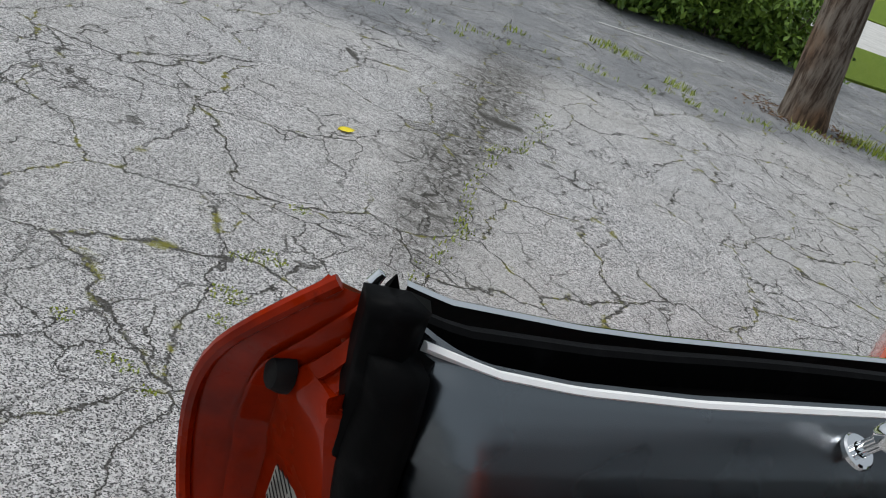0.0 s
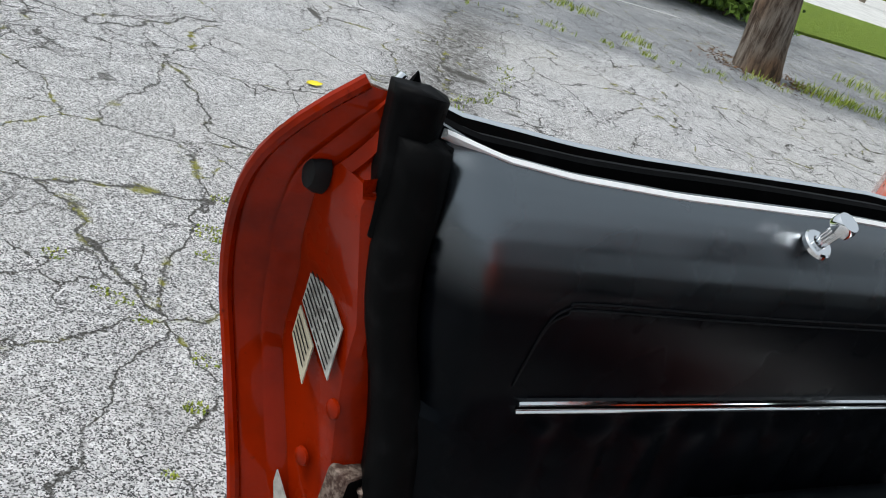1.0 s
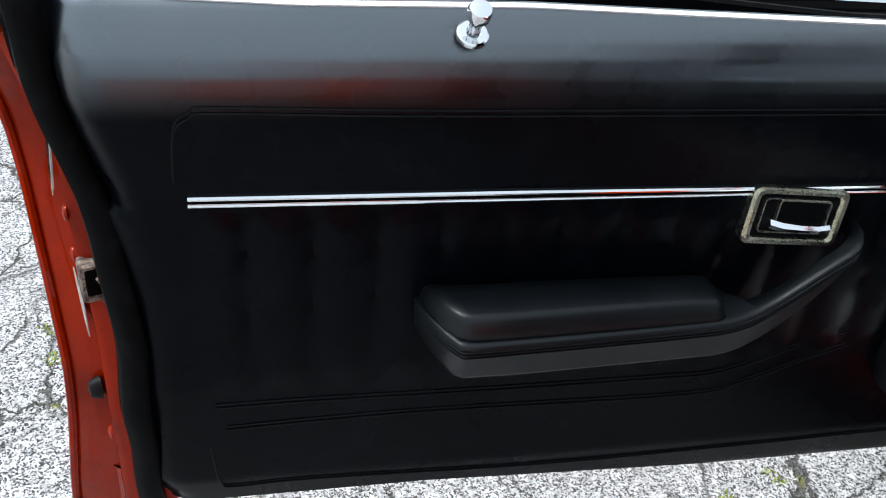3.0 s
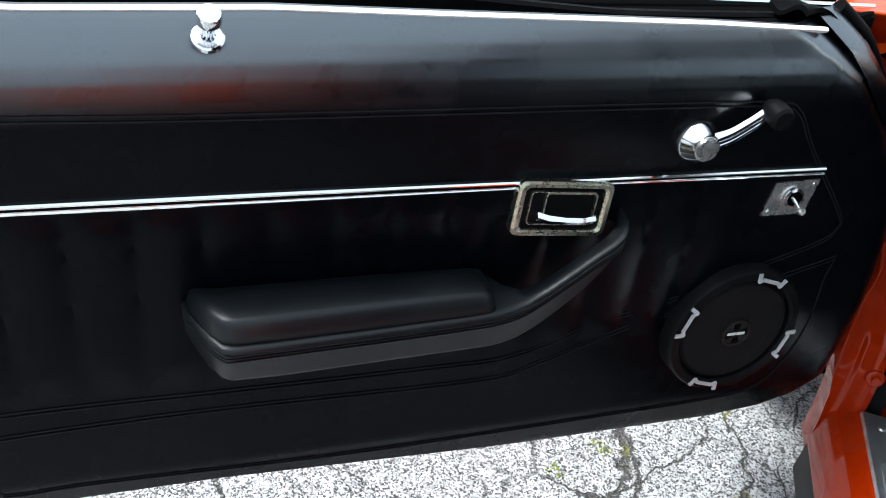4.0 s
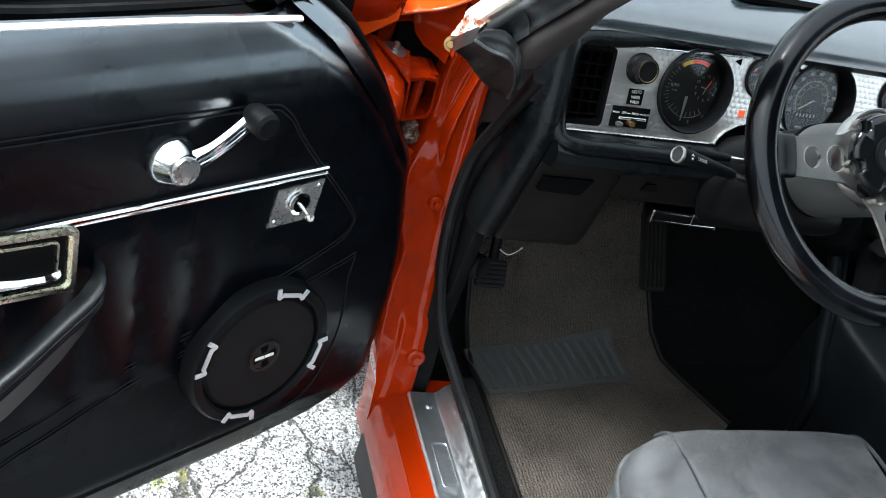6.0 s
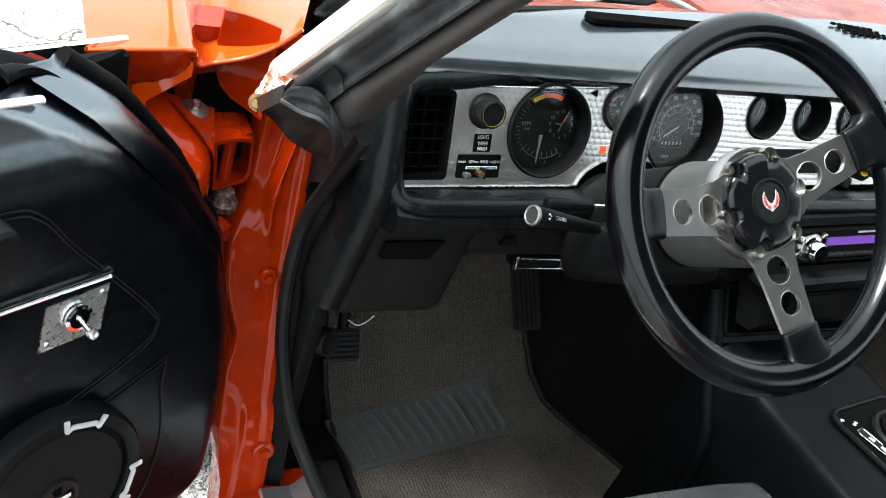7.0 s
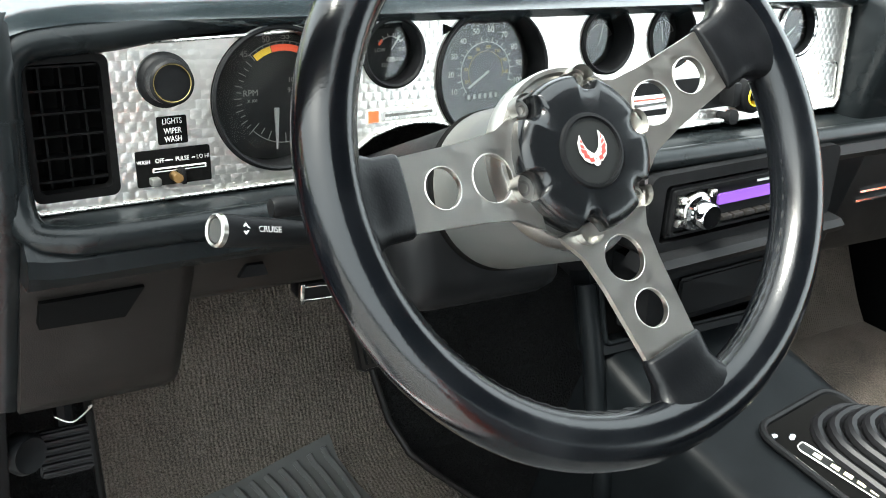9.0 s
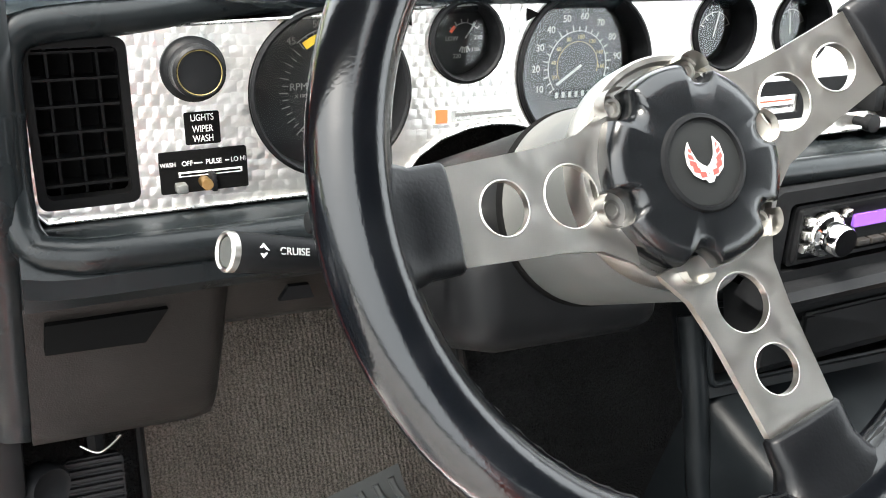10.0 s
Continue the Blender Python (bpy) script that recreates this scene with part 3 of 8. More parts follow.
for line in STITCH:
    for off in (0.0, 0.0055):
        bm = bmesh.new()
        pts = on_panel([(u, z - off) for u, z in line], 0.0006, 5)
        tube(bm, pts, 0.0009, 6)
        part("seam", bm, GROOVE, door, "embossed stitched seam")

# belt trims


bm = bmesh.new()
us = [-0.106 + 0.985 * i / 60 for i in range(61)]
loft(bm, [[(u, -door_w(belt_z(u)) + o, belt_z(u) + h) for o, h in ((-0.001, -0.0022), (-0.0022, 0.0004), (0.0003, 0.0028), (0.005, 0.0015), (0.005, -0.006))] for u in us])
part("belt_trim", bm, WHITE, door, "white trim strip along the top of the panel")
def outer_z(u):
    return interp(u, (-0.10, -0.06, 0.05, 0.12, 0.43, 0.66, 0.98, 1.05), (0.952, 0.940, 0.931, 0.929, 0.931, 0.914, 0.905, 0.903))


bm = bmesh.new()
us = [-0.095 + 1.12 * i / 60 for i in range(61)]
loft(bm, [[(u, 0.115 + o, outer_z(u) + h) for o, h in ((0.004, -0.016), (0.004, 0.001), (0.0068, 0.0035), (0.0100, 0.0025), (0.011, -0.006), (0.010, -0.02))] for u in us])
part("outer_belt_moulding", bm, CHROME, door, "chrome outer belt moulding")
bm = bmesh.new()
us = [-0.09 + 1.10 * i / 60 for i in range(61)]
loft(bm, [[(u, 0.093 + o + 0.008 * math.sin(u * 7), outer_z(u) - 0.006 + h) for o, h in ((-0.003, -0.03), (-0.001, 0.003), (0.003, 0.006), (0.012, 0.004), (0.012, -0.03))] for u in us])
part("window_seal", bm, SEAL, door, "black rubber window seal")
# front edge: the vinyl turns in, a rubber weatherstrip follows it and ends in a folded flap
bm = bmesh.new()
zs = [0.42 + 0.51 * i / 50 for i in range(51)]
loft(bm, [[(right_u(z) - 0.034, 0.013 - door_w(z), z), (right_u(z) - 0.012, 0.020 - door_w(z), z), (right_u(z) + 0.001, 0.031 - door_w(z), z), (right_u(z) + 0.004, 0.046 - door_w(z), z), (right_u(z) - 0.004, 0.066, z), (right_u(z) - 0.03, 0.062, z)] for z in zs], caps=True)
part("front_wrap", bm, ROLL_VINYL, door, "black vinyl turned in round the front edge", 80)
bm = bmesh.new()
fw = [(right_u(z) + 0.008 + 0.003 * math.sin(z * 31), 0.056 - 0.4 * door_w(z) + 0.004 * math.sin(z * 17), z) for z in zs]
tube(bm, fw, [0.0085 + 0.0015 * math.sin(z * 43) for z in zs], 10)
part("front_weatherstrip", bm, SEAL, door, "black rubber weatherstrip down the front edge", 80)
bm = bmesh.new()
sheet(bm, 20, 14, lambda s, t: (0.862 + 0.085 * s + 0.02 * t * s, 0.040 + 0.065 * t + 0.006 * math.sin(5 * s), 0.936 - 0.055 * s * s * (1 - 0.4 * t) - 0.020 * t + 0.006 * math.sin(7 * t + 4 * s)), (0, 0, -0.006))
part("seal_end", bm, SEAL, door, "folded rubber flap at the front end of the seal", 80)
bm = bmesh.new()
tube(bm, spline([(0.93, 0.105, 0.893), (0.965, 0.102, 0.893), (0.988, 0.099, 0.898), (1.003, 0.096, 0.909)], 6), [0.007, 0.007, 0.007, 0.007, 0.007, 0.007, 0.0075, 0.0075, 0.008, 0.008, 0.008, 0.0075, 0.007, 0.006, 0.0055, 0.0045, 0.0035, 0.002, 0.001], 8, flat=1.4)
part("seal_tip", bm, SEAL, door, "flared rubber seal end")
# solid black fill stands in for the shaded depth of the slot
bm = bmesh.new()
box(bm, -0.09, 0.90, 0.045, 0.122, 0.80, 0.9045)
part("window_slot", bm, DARK, door, "black fill for the dark of the window slot")
for u in (0.60, 0.83):
    bm = bmesh.new()
    lathe(bm, [(0.0, 0.006), (0.004, 0.005), (0.005, 0.0)], 12, pose(u, 0.07, 0.90))
    part("clip", bm, GREY_PLASTIC, door)

bm = bmesh.new()
def cap_ring(k):
    z = 0.897 + 0.064 * k
    pts = shell_ring(z, -0.045)[:19]
    low = 0.895 + 0.014 * k
    out = []
    for i, (x, y, _) in enumerate(pts):
        if i < 2:
            x -= 0.030
        elif i < 6:
            y += 0.012
        elif i == 18:
            x -= 0.022 * k
        out.append((x, y, z if i >= 7 else low + (z - low) * max(0.0, i - 4) / 3))
    return out


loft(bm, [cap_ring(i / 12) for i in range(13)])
part("shell_corner", bm, SHADED_ORANGE, door, "orange rear top corner of the door")
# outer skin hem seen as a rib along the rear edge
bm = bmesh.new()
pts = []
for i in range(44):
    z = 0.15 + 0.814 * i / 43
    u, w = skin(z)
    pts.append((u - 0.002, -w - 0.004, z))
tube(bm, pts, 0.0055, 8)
part("hem", bm, SHADED_ORANGE, door, "rolled orange rear hem")
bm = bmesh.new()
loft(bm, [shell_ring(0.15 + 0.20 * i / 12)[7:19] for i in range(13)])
part("skin_foot", bm, SHADED_ORANGE, door, "lower rear corner of the orange door skin")
# black sealing flap and weatherstrip along the rear edge
def strip_pt(z):
    return (strip_u(z) - 0.002 * math.sin(z * 40), interp(z, (0.3, 0.5, 0.65, 0.80, 0.95), (0.004, -0.012, 0.002, 0.036, 0.042)), z)


bm = bmesh.new()
zs = [0.31 + 0.635 * i / 30 for i in range(31)]
loft(bm, [[(strip_pt(z)[0] + a, strip_pt(z)[1] + b, z) for a, b in ((-0.015, 0.030), (-0.019, 0.012), (-0.013, -0.006), (0.002, -0.013), (0.013, -0.010), (0.014, 0.020))] for z in zs])
part("weatherstrip", bm, SEAL, door, "black rubber weatherstrip down the rear edge", 130)
bm = bmesh.new()
flap = []
for i in range(13):
    k = i / 12
    z = 0.868 + 0.107 * k
    wd = 0.012 + 0.012 * k
    flap.append([(-0.124 - wd * 0.9, 0.078, z), (-0.126 - wd * 0.9, 0.054, z), (-0.122, 0.045 + 0.004 * math.sin(9 * k), z), (-0.118 + wd * 0.5, 0.050 + 0.012 * k, z - 0.006 * k), (-0.116 + wd * 0.6, 0.062 + 0.014 * k, z - 0.006 * k), (-0.118, 0.074, z)])
loft(bm, flap)
part("corner_seal", bm, SEAL, door, "folded black rubber corner seal", 130)
bm = bmesh.new()
loft(bm, [[(-0.129, 0.080, 0.971), (-0.121, 0.079, 0.971), (-0.121, 0.084, 0.971), (-0.129, 0.085, 0.971)], [(-0.1265, 0.080, 0.981), (-0.126, 0.080, 0.981), (-0.126, 0.081, 0.981), (-0.1265, 0.081, 0.981)]])
part("seal_tip", bm, SEAL, door)
bm = bmesh.new()
sheet(bm, 6, 16, lambda s, t: (strip_u(0.853 + 0.092 * t) - 0.012 + 0.040 * s, 0.048 - 0.012 * math.sin(math.pi * s) + 0.025 * max(0.0, t - 0.75) + 0.004 * math.sin(9 * t), 0.853 + 0.092 * t - 0.004 * s), (0, 0.02, 0))
part("seal_skirt", bm, SEAL, door, "black rubber skirt beside the panel", 60)
bm = bmesh.new()
lathe(bm, [(0.0, 0.010), (0.0035, 0.009), (0.0045, 0.0)], 14, pose(-0.131, 0.096, 0.964, 0, 25, 0))
part("corner_cap", bm, CHROME, door, "bright metal corner cap")

# rear edge fittings


def edge_frame(k, z, lift=0.004):
    """on the rear edge face; k runs 0 (inside) to 1 (outside)"""
    a = Vector((corner_u(z), corner_v(z), z))
    b = a + Vector((-0.022, 0.100 if z > 0.7 else 0.070, 0.0))
    p = a.lerp(b, k)
    d = (a - b).normalized()
    out = Vector((-d.y, d.x, 0))
    if out.x > 0:
        out = -out
    m = Matrix((d, -out, Vector((0, 0, 1)))).transposed().to_4x4()
    m.translation = p + out * lift
    return m


def slab(outline, depth=0.0012):
    b = bmesh.new()
    plate(b, outline, depth=depth)
    return b


WIDER = Matrix(((1.15, 0, -0.27, 0.017), (0, 1, 0, 0), (0, 0, 1.2, 0.010), (0, 0, 0, 1)))  # the sticker sits askew
STICK, STICK_FRONT = edge_frame(0.79, 0.757) @ WIDER, edge_frame(0.79, 0.757, 0.0052) @ WIDER
part("sticker", slab([(-0.0033, 0.0354), (0.046, 0.0050), (0.0475, -0.0300), (-0.0025, 0.0005)]), STICKER, door, "worn silver data sticker with printed lines", 0, STICK)


def print_row(x0, z0, x1, z1):
    part("print_line", slab([(x0, z0), (x1, z1), (x1, z1 - 0.0011), (x0, z0 - 0.0011)], 0.0003), GREY_PLASTIC, door, "", 0, STICK_FRONT)


for i in range(8):
    za, zb = 0.0325 - 0.0040 * i, 0.0028 - 0.0040 * i
    for k0, k1 in ((0.05, 0.42), (0.46, 0.60), (0.64, 0.95)) if i % 2 else ((0.05, 0.95),):
        print_row(-0.003 + 0.0495 * k0, za + (zb - za) * k0, -0.003 + 0.0495 * k1, za + (zb - za) * k1)
part("paper_label", slab([(-0.0033, -0.0030), (0.0230, -0.0190), (0.0240, -0.0460), (-0.0025, -0.0230)]), PAPER, door, "small yellowed paper label", 0, STICK)
for i in range(4):
    print_row(-0.0005, -0.0075 - 0.0040 * i, 0.0205, -0.0215 - 0.0044 * i)
part("lower_sticker", slab([(-0.022, 0.030), (0.016, 0.002), (0.018, -0.034), (-0.021, -0.001)]), STICKER, door, "worn lower data sticker", 0, edge_frame(0.68, 0.590))
LATCH = pose(-0.092, 0.028, 0.652, 0, 0, 18)
bm = bmesh.new()
box(bm, -0.016, 0.016, -0.0025, 0.02, -0.023, 0.022, 0.004)
part("latch_plate", bm, RUST, door, "worn steel latch plate", 35, LATCH)
bm = bmesh.new()
box(bm, -0.0125, 0.0125, -0.004, 0.01, -0.014, 0.019, 0.003)
part("latch_opening", bm, DARK, door, "dark latch opening", 35, LATCH)
bm = bmesh.new()
tube(bm, [(0.004, -0.008, -0.02), (0.006, -0.009, 0.0), (0.0, -0.008, 0.012)], 0.004, 8)
part("latch_fork", bm, RUST, door, "", 35, LATCH)
for k, z, r in ((0.50, 0.885, 0.0105), (0.64, 0.487, 0.010)):
    bm = bmesh.new()
    lathe(bm, [(0.0, 0.014), (r * 0.75, 0.012), (r, 0.006), (r * 1.1, 0.0)], 18, pose(0, 0, 0, 90, 0, 0) @ Matrix.Diagonal((1, 1.35, 1, 1)))
    part("rubber_bumper", bm, RUBBER, door, "black rubber bump stop", 35, edge_frame(k, z, 0.0))
for k, z in ((0.04, 0.715), (0.50, 0.652), (0.3, 0.44)):
    bm = bmesh.new()
    lathe(bm, [(0.0, 0.004), (0.005, 0.0035), (0.008, 0.002), (0.0085, 0.0)], 14, pose(0, 0, 0, 90, 0, 0))
    part("plug", bm, SHADED_ORANGE, door, "painted screw", 35, edge_frame(k, z, 0.0))
part("tape_patch", slab([(-0.02, 0.014), (0.018, 0.018), (0.016, -0.016), (-0.02, -0.014)]), TAN, door, "strip of tan tape", 0, edge_frame(0.98, 0.478) @ pose(-0.014, -0.004, 0))

# door furniture
trim = bmesh.new()
us = [-0.001 + 0.938 * i / 40 for i in range(41)]
tz = lambda u: interp(u, (0, 0.55, 0.94), (0.765, 0.762, 0.7585))
th = lambda u: interp(u, (0, 0.3, 0.55, 0.60, 0.94), (0.0062, 0.0068, 0.0055, 0.0045, 0.0055))
loft(trim, [[(u, -door_w(0.76) - a, tz(u) + b * th(u)) for a, b in ((-0.001, -1.05), (0.0025, -0.98), (0.0042, -0.80), (0.0044, -0.62), (0.0032, -0.42), (0.001, -0.34), (0.001, 0.12), (0.0030, 0.18), (0.0046, 0.38), (0.0046, 0.62), (0.003, 0.92), (-0.001, 1.0))] for u in us])
part("trim_moulding", trim, CHROME, door, "chrome moulding with a black centre line")
bm = bmesh.new()
loft(bm, [[(u, -door_w(0.76) - a, tz(u) + b) for a, b in ((0.0005, -0.0024), (0.0016, -0.0022), (0.0016, 0.0008), (0.0005, 0.0010))] for u in us])
part("moulding_inlay", bm, DARK, door)

# lock knob
LOCK = pose(0.244, 0.013, 0.922, 28, 0, 0)
lock = part("lock_knob", lathe(bmesh.new(), [(0.0042, -0.01), (0.0045, 0.020), (0.007, 0.0215), (0.0072, 0.0225), (0.0105, 0.024), (0.0108, 0.031), (0.0095, 0.0345), (0.0, 0.036)], 24, LOCK), CHROME, door, "chrome lock knob with fluted stem")
for i in range(10):
    a = 2 * math.pi * i / 10
    bm = bmesh.new()
    tube(bm, [LOCK @ Vector((0.0048 * math.cos(a), 0.0048 * math.sin(a), h)) for h in (0.0, 0.0205)], 0.0009, 6)
    part("flute", bm, CHROME, lock)
part("ferrule", lathe(bmesh.new(), [(0.006, 0.0), (0.0065, 0.003), (0.0125, 0.0028), (0.0142, 0.0015), (0.0145, -0.002)], 28, LOCK), CHROME, door, "round chrome ferrule")

# window crank
HUB = pose(0.745, -0.003, 0.811, 90, 0, 0) @ pose(0, 0, 0, -8, 0, 0)
crank = part("window_crank", lathe(bmesh.new(), [(0.024, 0.0), (0.0245, 0.006), (0.0225, 0.010), (0.016, 0.022), (0.015, 0.025), (0.0, 0.026)], 32, HUB), CHROME, door, "chrome window crank with black knob")
part("crank_cap", lathe(bmesh.new(), [(0.0135, 0.025), (0.0125, 0.0285), (0.004, 0.030), (0.0, 0.0302)], 24, HUB), ALU, crank, "brushed metal cap")
bm = bmesh.new()
loft(bm, [[(p[0] + s * w_ * 0.45, p[1] + d, p[2] + s2 * w_) for s, s2, d in ((-0.5, 1, 0), (-0.5, 0.6, -0.006), (0.2, -0.6, -0.006), (0.5, -1, 0), (0.3, -0.6, 0.006), (-0.3, 0.6, 0.006))] for p, w_ in zip(spline([(0.749, -0.019, 0.816), (0.770, -0.021, 0.825), (0.790, -0.021, 0.839), (0.814, -0.018, 0.853)], 5), [0.010, 0.010, 0.0095, 0.009, 0.0085, 0.008, 0.0078, 0.0075, 0.0074, 0.0072, 0.0072, 0.0075, 0.008, 0.0085, 0.009, 0.009])])
part("crank_arm", bm, CHROME, crank, "curved chrome arm")
for off in (-0.45, 0.05, 0.5):
    bm = bmesh.new()
    pts = spline([(0.751, -0.026, 0.816), (0.770, -0.0275, 0.825), (0.790, -0.0275, 0.839), (0.808, -0.0245, 0.850)], 6)
    tube(bm, [(p.x - 0.35 * off * 0.009, p.y, p.z + off * 0.009) for p in pts], 0.0016, 6)
    part("arm_rib", bm, CHROME, crank)
KN = pose(0.814, -0.024, 0.855, 90, 0, 0)
part("crank_knob", lathe(bmesh.new(), [(0.008, -0.012), (0.012, -0.006), (0.0135, 0.004), (0.0130, 0.016), (0.010, 0.019), (0.0, 0.0195)], 24, KN), PLASTIC, crank, "black ribbed knob")

# inside handle
HB = pose(0.6047, -0.018, 0.736, -10, 0, 0) @ pose(0, 0, 0, 0, 4.4, 0) @ Matrix.Diagonal((0.93, 1, 0.78, 1))
handle = part("door_handle", plate(bmesh.new(), rrect(-0.057, 0.057, -0.038, 0.038, 0.009), [rrect(-0.0528, 0.0528, -0.0340, 0.0340, 0.007)], 0.012, m=HB), BEZEL, door, "worn chrome inside handle bezel")
part("handle_lip", plate(bmesh.new(), rrect(-0.060, 0.060, -0.041, 0.041, 0.011), [rrect(-0.050, 0.050, -0.032, 0.032, 0.007)], 0.02, m=HB @ pose(0, 0.004, 0)), BEZEL, handle)
part("handle_cup", plate(bmesh.new(), rrect(-0.0545, 0.0545, -0.0355, 0.0355, 0.006), depth=0.004, m=HB @ pose(0, 0.008, 0)), PLASTIC, handle, "black handle recess")
part("handle_inset", plate(bmesh.new(), rrect(-0.024, 0.042, -0.018, 0.024, 0.005), [rrect(-0.022, 0.040, -0.016, 0.022, 0.004)], 0.004, m=HB @ pose(0, 0.004, 0)), BEZEL, handle)
part("handle_frame", plate(bmesh.new(), rrect(-0.042, 0.042, -0.025, 0.025, 0.006), [rrect(-0.0405, 0.0405, -0.0235, 0.0235, 0.005)], 0.003, m=HB @ pose(0, 0.005, 0)), BEZEL, handle)
bm = bmesh.new()
loft(bm, [[(x, y + dy, z + dz) for dy, dz in ((0.004, -h), (-0.002, -h), (-0.005, 0), (-0.002, h), (0.004, h))] for x, y, z, h in ((-0.031, 0.004, -0.010, 0.0065), (-0.02, -0.004, -0.010, 0.0065), (0.0, -0.008, -0.009, 0.005), (0.02, -0.010, -0.008, 0.005), (0.034, -0.009, -0.006, 0.0055), (0.038, -0.006, -0.005, 0.004))])
bmesh.ops.transform(bm, matrix=HB, verts=bm.verts)
part("handle_lever", bm, CHROME, handle, "bright chrome pull lever")

# mirror remote plate
MP = pose(0.903, -0.006, 0.723, -6, 0, 0)
remote = part("mirror_control", plate(bmesh.new(), [(-0.034, -0.022), (0.026, -0.022), (0.034, 0.024), (-0.026, 0.022)], [ring2(0.002, 0.002, 0.011, 20)], 0.002, m=MP), ALU, door, "bright square mirror control plate with joystick")
part("control_ring", lathe(bmesh.new(), [(0.0085, 0.0), (0.0125, 0.001), (0.013, 0.004), (0.0095, 0.005), (0.0085, 0.0)], 24, MP @ pose(0.002, 0, 0.002, 90, 0, 0), True), CHROME, remote)
part("control_socket", lathe(bmesh.new(), [(0.0, 0.001), (0.0105, 0.0005), (0.0105, -0.003)], 20, MP @ pose(0.002, 0, 0.002, 90, 0, 0)), DARK, remote)
bm = bmesh.new()
tube(bm, [MP @ Vector(p) for p in ((0.002, 0.0, 0.002), (0.004, -0.016, -0.006))], 0.0022, 8)
part("joystick", bm, CHROME, remote)
part("joystick_tip", lathe(bmesh.new(), [(0.0, -0.004), (0.0042, -0.002), (0.0048, 0.003), (0.003, 0.0055), (0.0, 0.006)], 14, MP @ pose(0.0045, -0.018, -0.007, 60, 0, 0)), ALU, remote)
for p in ((-0.026, -0.016), (0.027, 0.018)):
    part("screw", lathe(bmesh.new(), [(0.0, 0.0018), (0.002, 0.0016), (0.0028, 0.0)], 10, MP @ pose(p[0], 0, p[1], 90, 0, 0)), CHROME, remote)

# speaker
SILVER = material("silver_paint", (0.52, 0.53, 0.54), 0.4, 0.2)
SP = pose(0.878, -0.0425, 0.542, -7, 0, 0) @ pose(0, 0, 0, 90, 0, 0)
speaker = part("speaker", lathe(bmesh.new(), [(0.093, -0.034), (0.092, -0.004), (0.089, 0.0), (0.080, 0.001), (0.077, -0.002), (0.076, -0.012)], 64, SP), PLASTIC, door, "round black door speaker with silver brackets")
MESH = material("speaker_mesh", (0.006, 0.006, 0.0065), 0.6, 0.0, 0.12)
mn = Nodes(MESH)
mn.bump(mn.voronoi(900.0, "F1"), 0.9, 0.001)
part("grille", lathe(bmesh.new(), [(0.0765, -0.008), (0.070, -0.0025), (0.04, -0.001), (0.021, -0.0008), (0.0, -0.001)], 64, SP), MESH, speaker, "fine black grille")
part("centre_badge", lathe(bmesh.new(), [(0.021, -0.001), (0.0205, 0.002), (0.017, 0.0022), (0.0165, 0.001), (0.0, 0.0012)], 32, SP), GREY_PLASTIC, speaker, "small grey centre badge")
for dx in (-0.0075, 0.0055):
    part("badge_bar", slab([(dx - 0.006, -0.0015), (dx + 0.006, -0.0015), (dx + 0.006, 0.0025), (dx - 0.006, 0.0025)], 0.0004), PRINT, speaker, "", 0, SP @ pose(0, 0, 0.0026, -90, 0, 0))
for a in (0, 90, 180, 270):
    part("badge_spoke", slab([(-0.0035, 0.006), (0.0035, 0.006), (0.005, 0.0145), (-0.005, 0.0145)], 0.0005), DARK, speaker, "", 0, SP @ pose(0, 0, 0.0019, 0, 0, a + 8) @ pose(0, 0, 0, -90, 0, 0))
for a in (72, 162, 252, 342):
    bk = SP @ pose(0, 0, 0, 0, 0, a) @ pose(0.0, 0, 0)
    pts = [(-0.0235, 0.0870), (-0.0190, 0.0755), (-0.0160, 0.0745), (-0.0118, 0.0785), (0.0118, 0.0785), (0.0160, 0.0745), (0.0190, 0.0755), (0.0235, 0.0870), (0.0185, 0.0885), (0.0158, 0.0805), (0.0130, 0.0830), (-0.0130, 0.0830), (-0.0158, 0.0805), (-0.0185, 0.0885)]
    part("bracket", slab([(x, z) for x, z in pts], 0.002), SILVER, speaker, "angular silver bracket", 0, bk @ pose(0, 0, 0.0035, -90, 0, 0))

# armrest: a moulded base that runs up into the pull handle, with a separate cushion on it
ARM_STATIONS = (
    # u, inner depth, outer depth, top, underside
    (0.211, -0.004, 0.012, 0.650, 0.630), (0.214, -0.004, 0.036, 0.651, 0.616), (0.222, -0.004, 0.051, 0.6515, 0.607),
    (0.233, -0.004, 0.074, 0.652, 0.602), (0.244, -0.004, 0.0895, 0.652, 0.599), (0.254, -0.004, 0.0925, 0.652, 0.597),
    (0.30, -0.004, 0.091, 0.652, 0.595), (0.40, -0.004, 0.087, 0.652, 0.595), (0.50, -0.004, 0.082, 0.652, 0.594),
    (0.528, 0.004, 0.079, 0.652, 0.592), (0.545, 0.030, 0.076, 0.653, 0.592), (0.562, 0.045, 0.073, 0.657, 0.596),
    (0.585, 0.045, 0.068, 0.668, 0.608), (0.607, 0.042, 0.064, 0.682, 0.624), (0.635, 0.038, 0.060, 0.702, 0.650),
    (0.655, 0.033, 0.056, 0.713, 0.672), (0.667, 0.026, 0.051, 0.721, 0.688), (0.674, 0.016, 0.043, 0.725, 0.698),
    (0.679, 0.002, 0.031, 0.727, 0.706), (0.681, -0.008, 0.014, 0.726, 0.712))


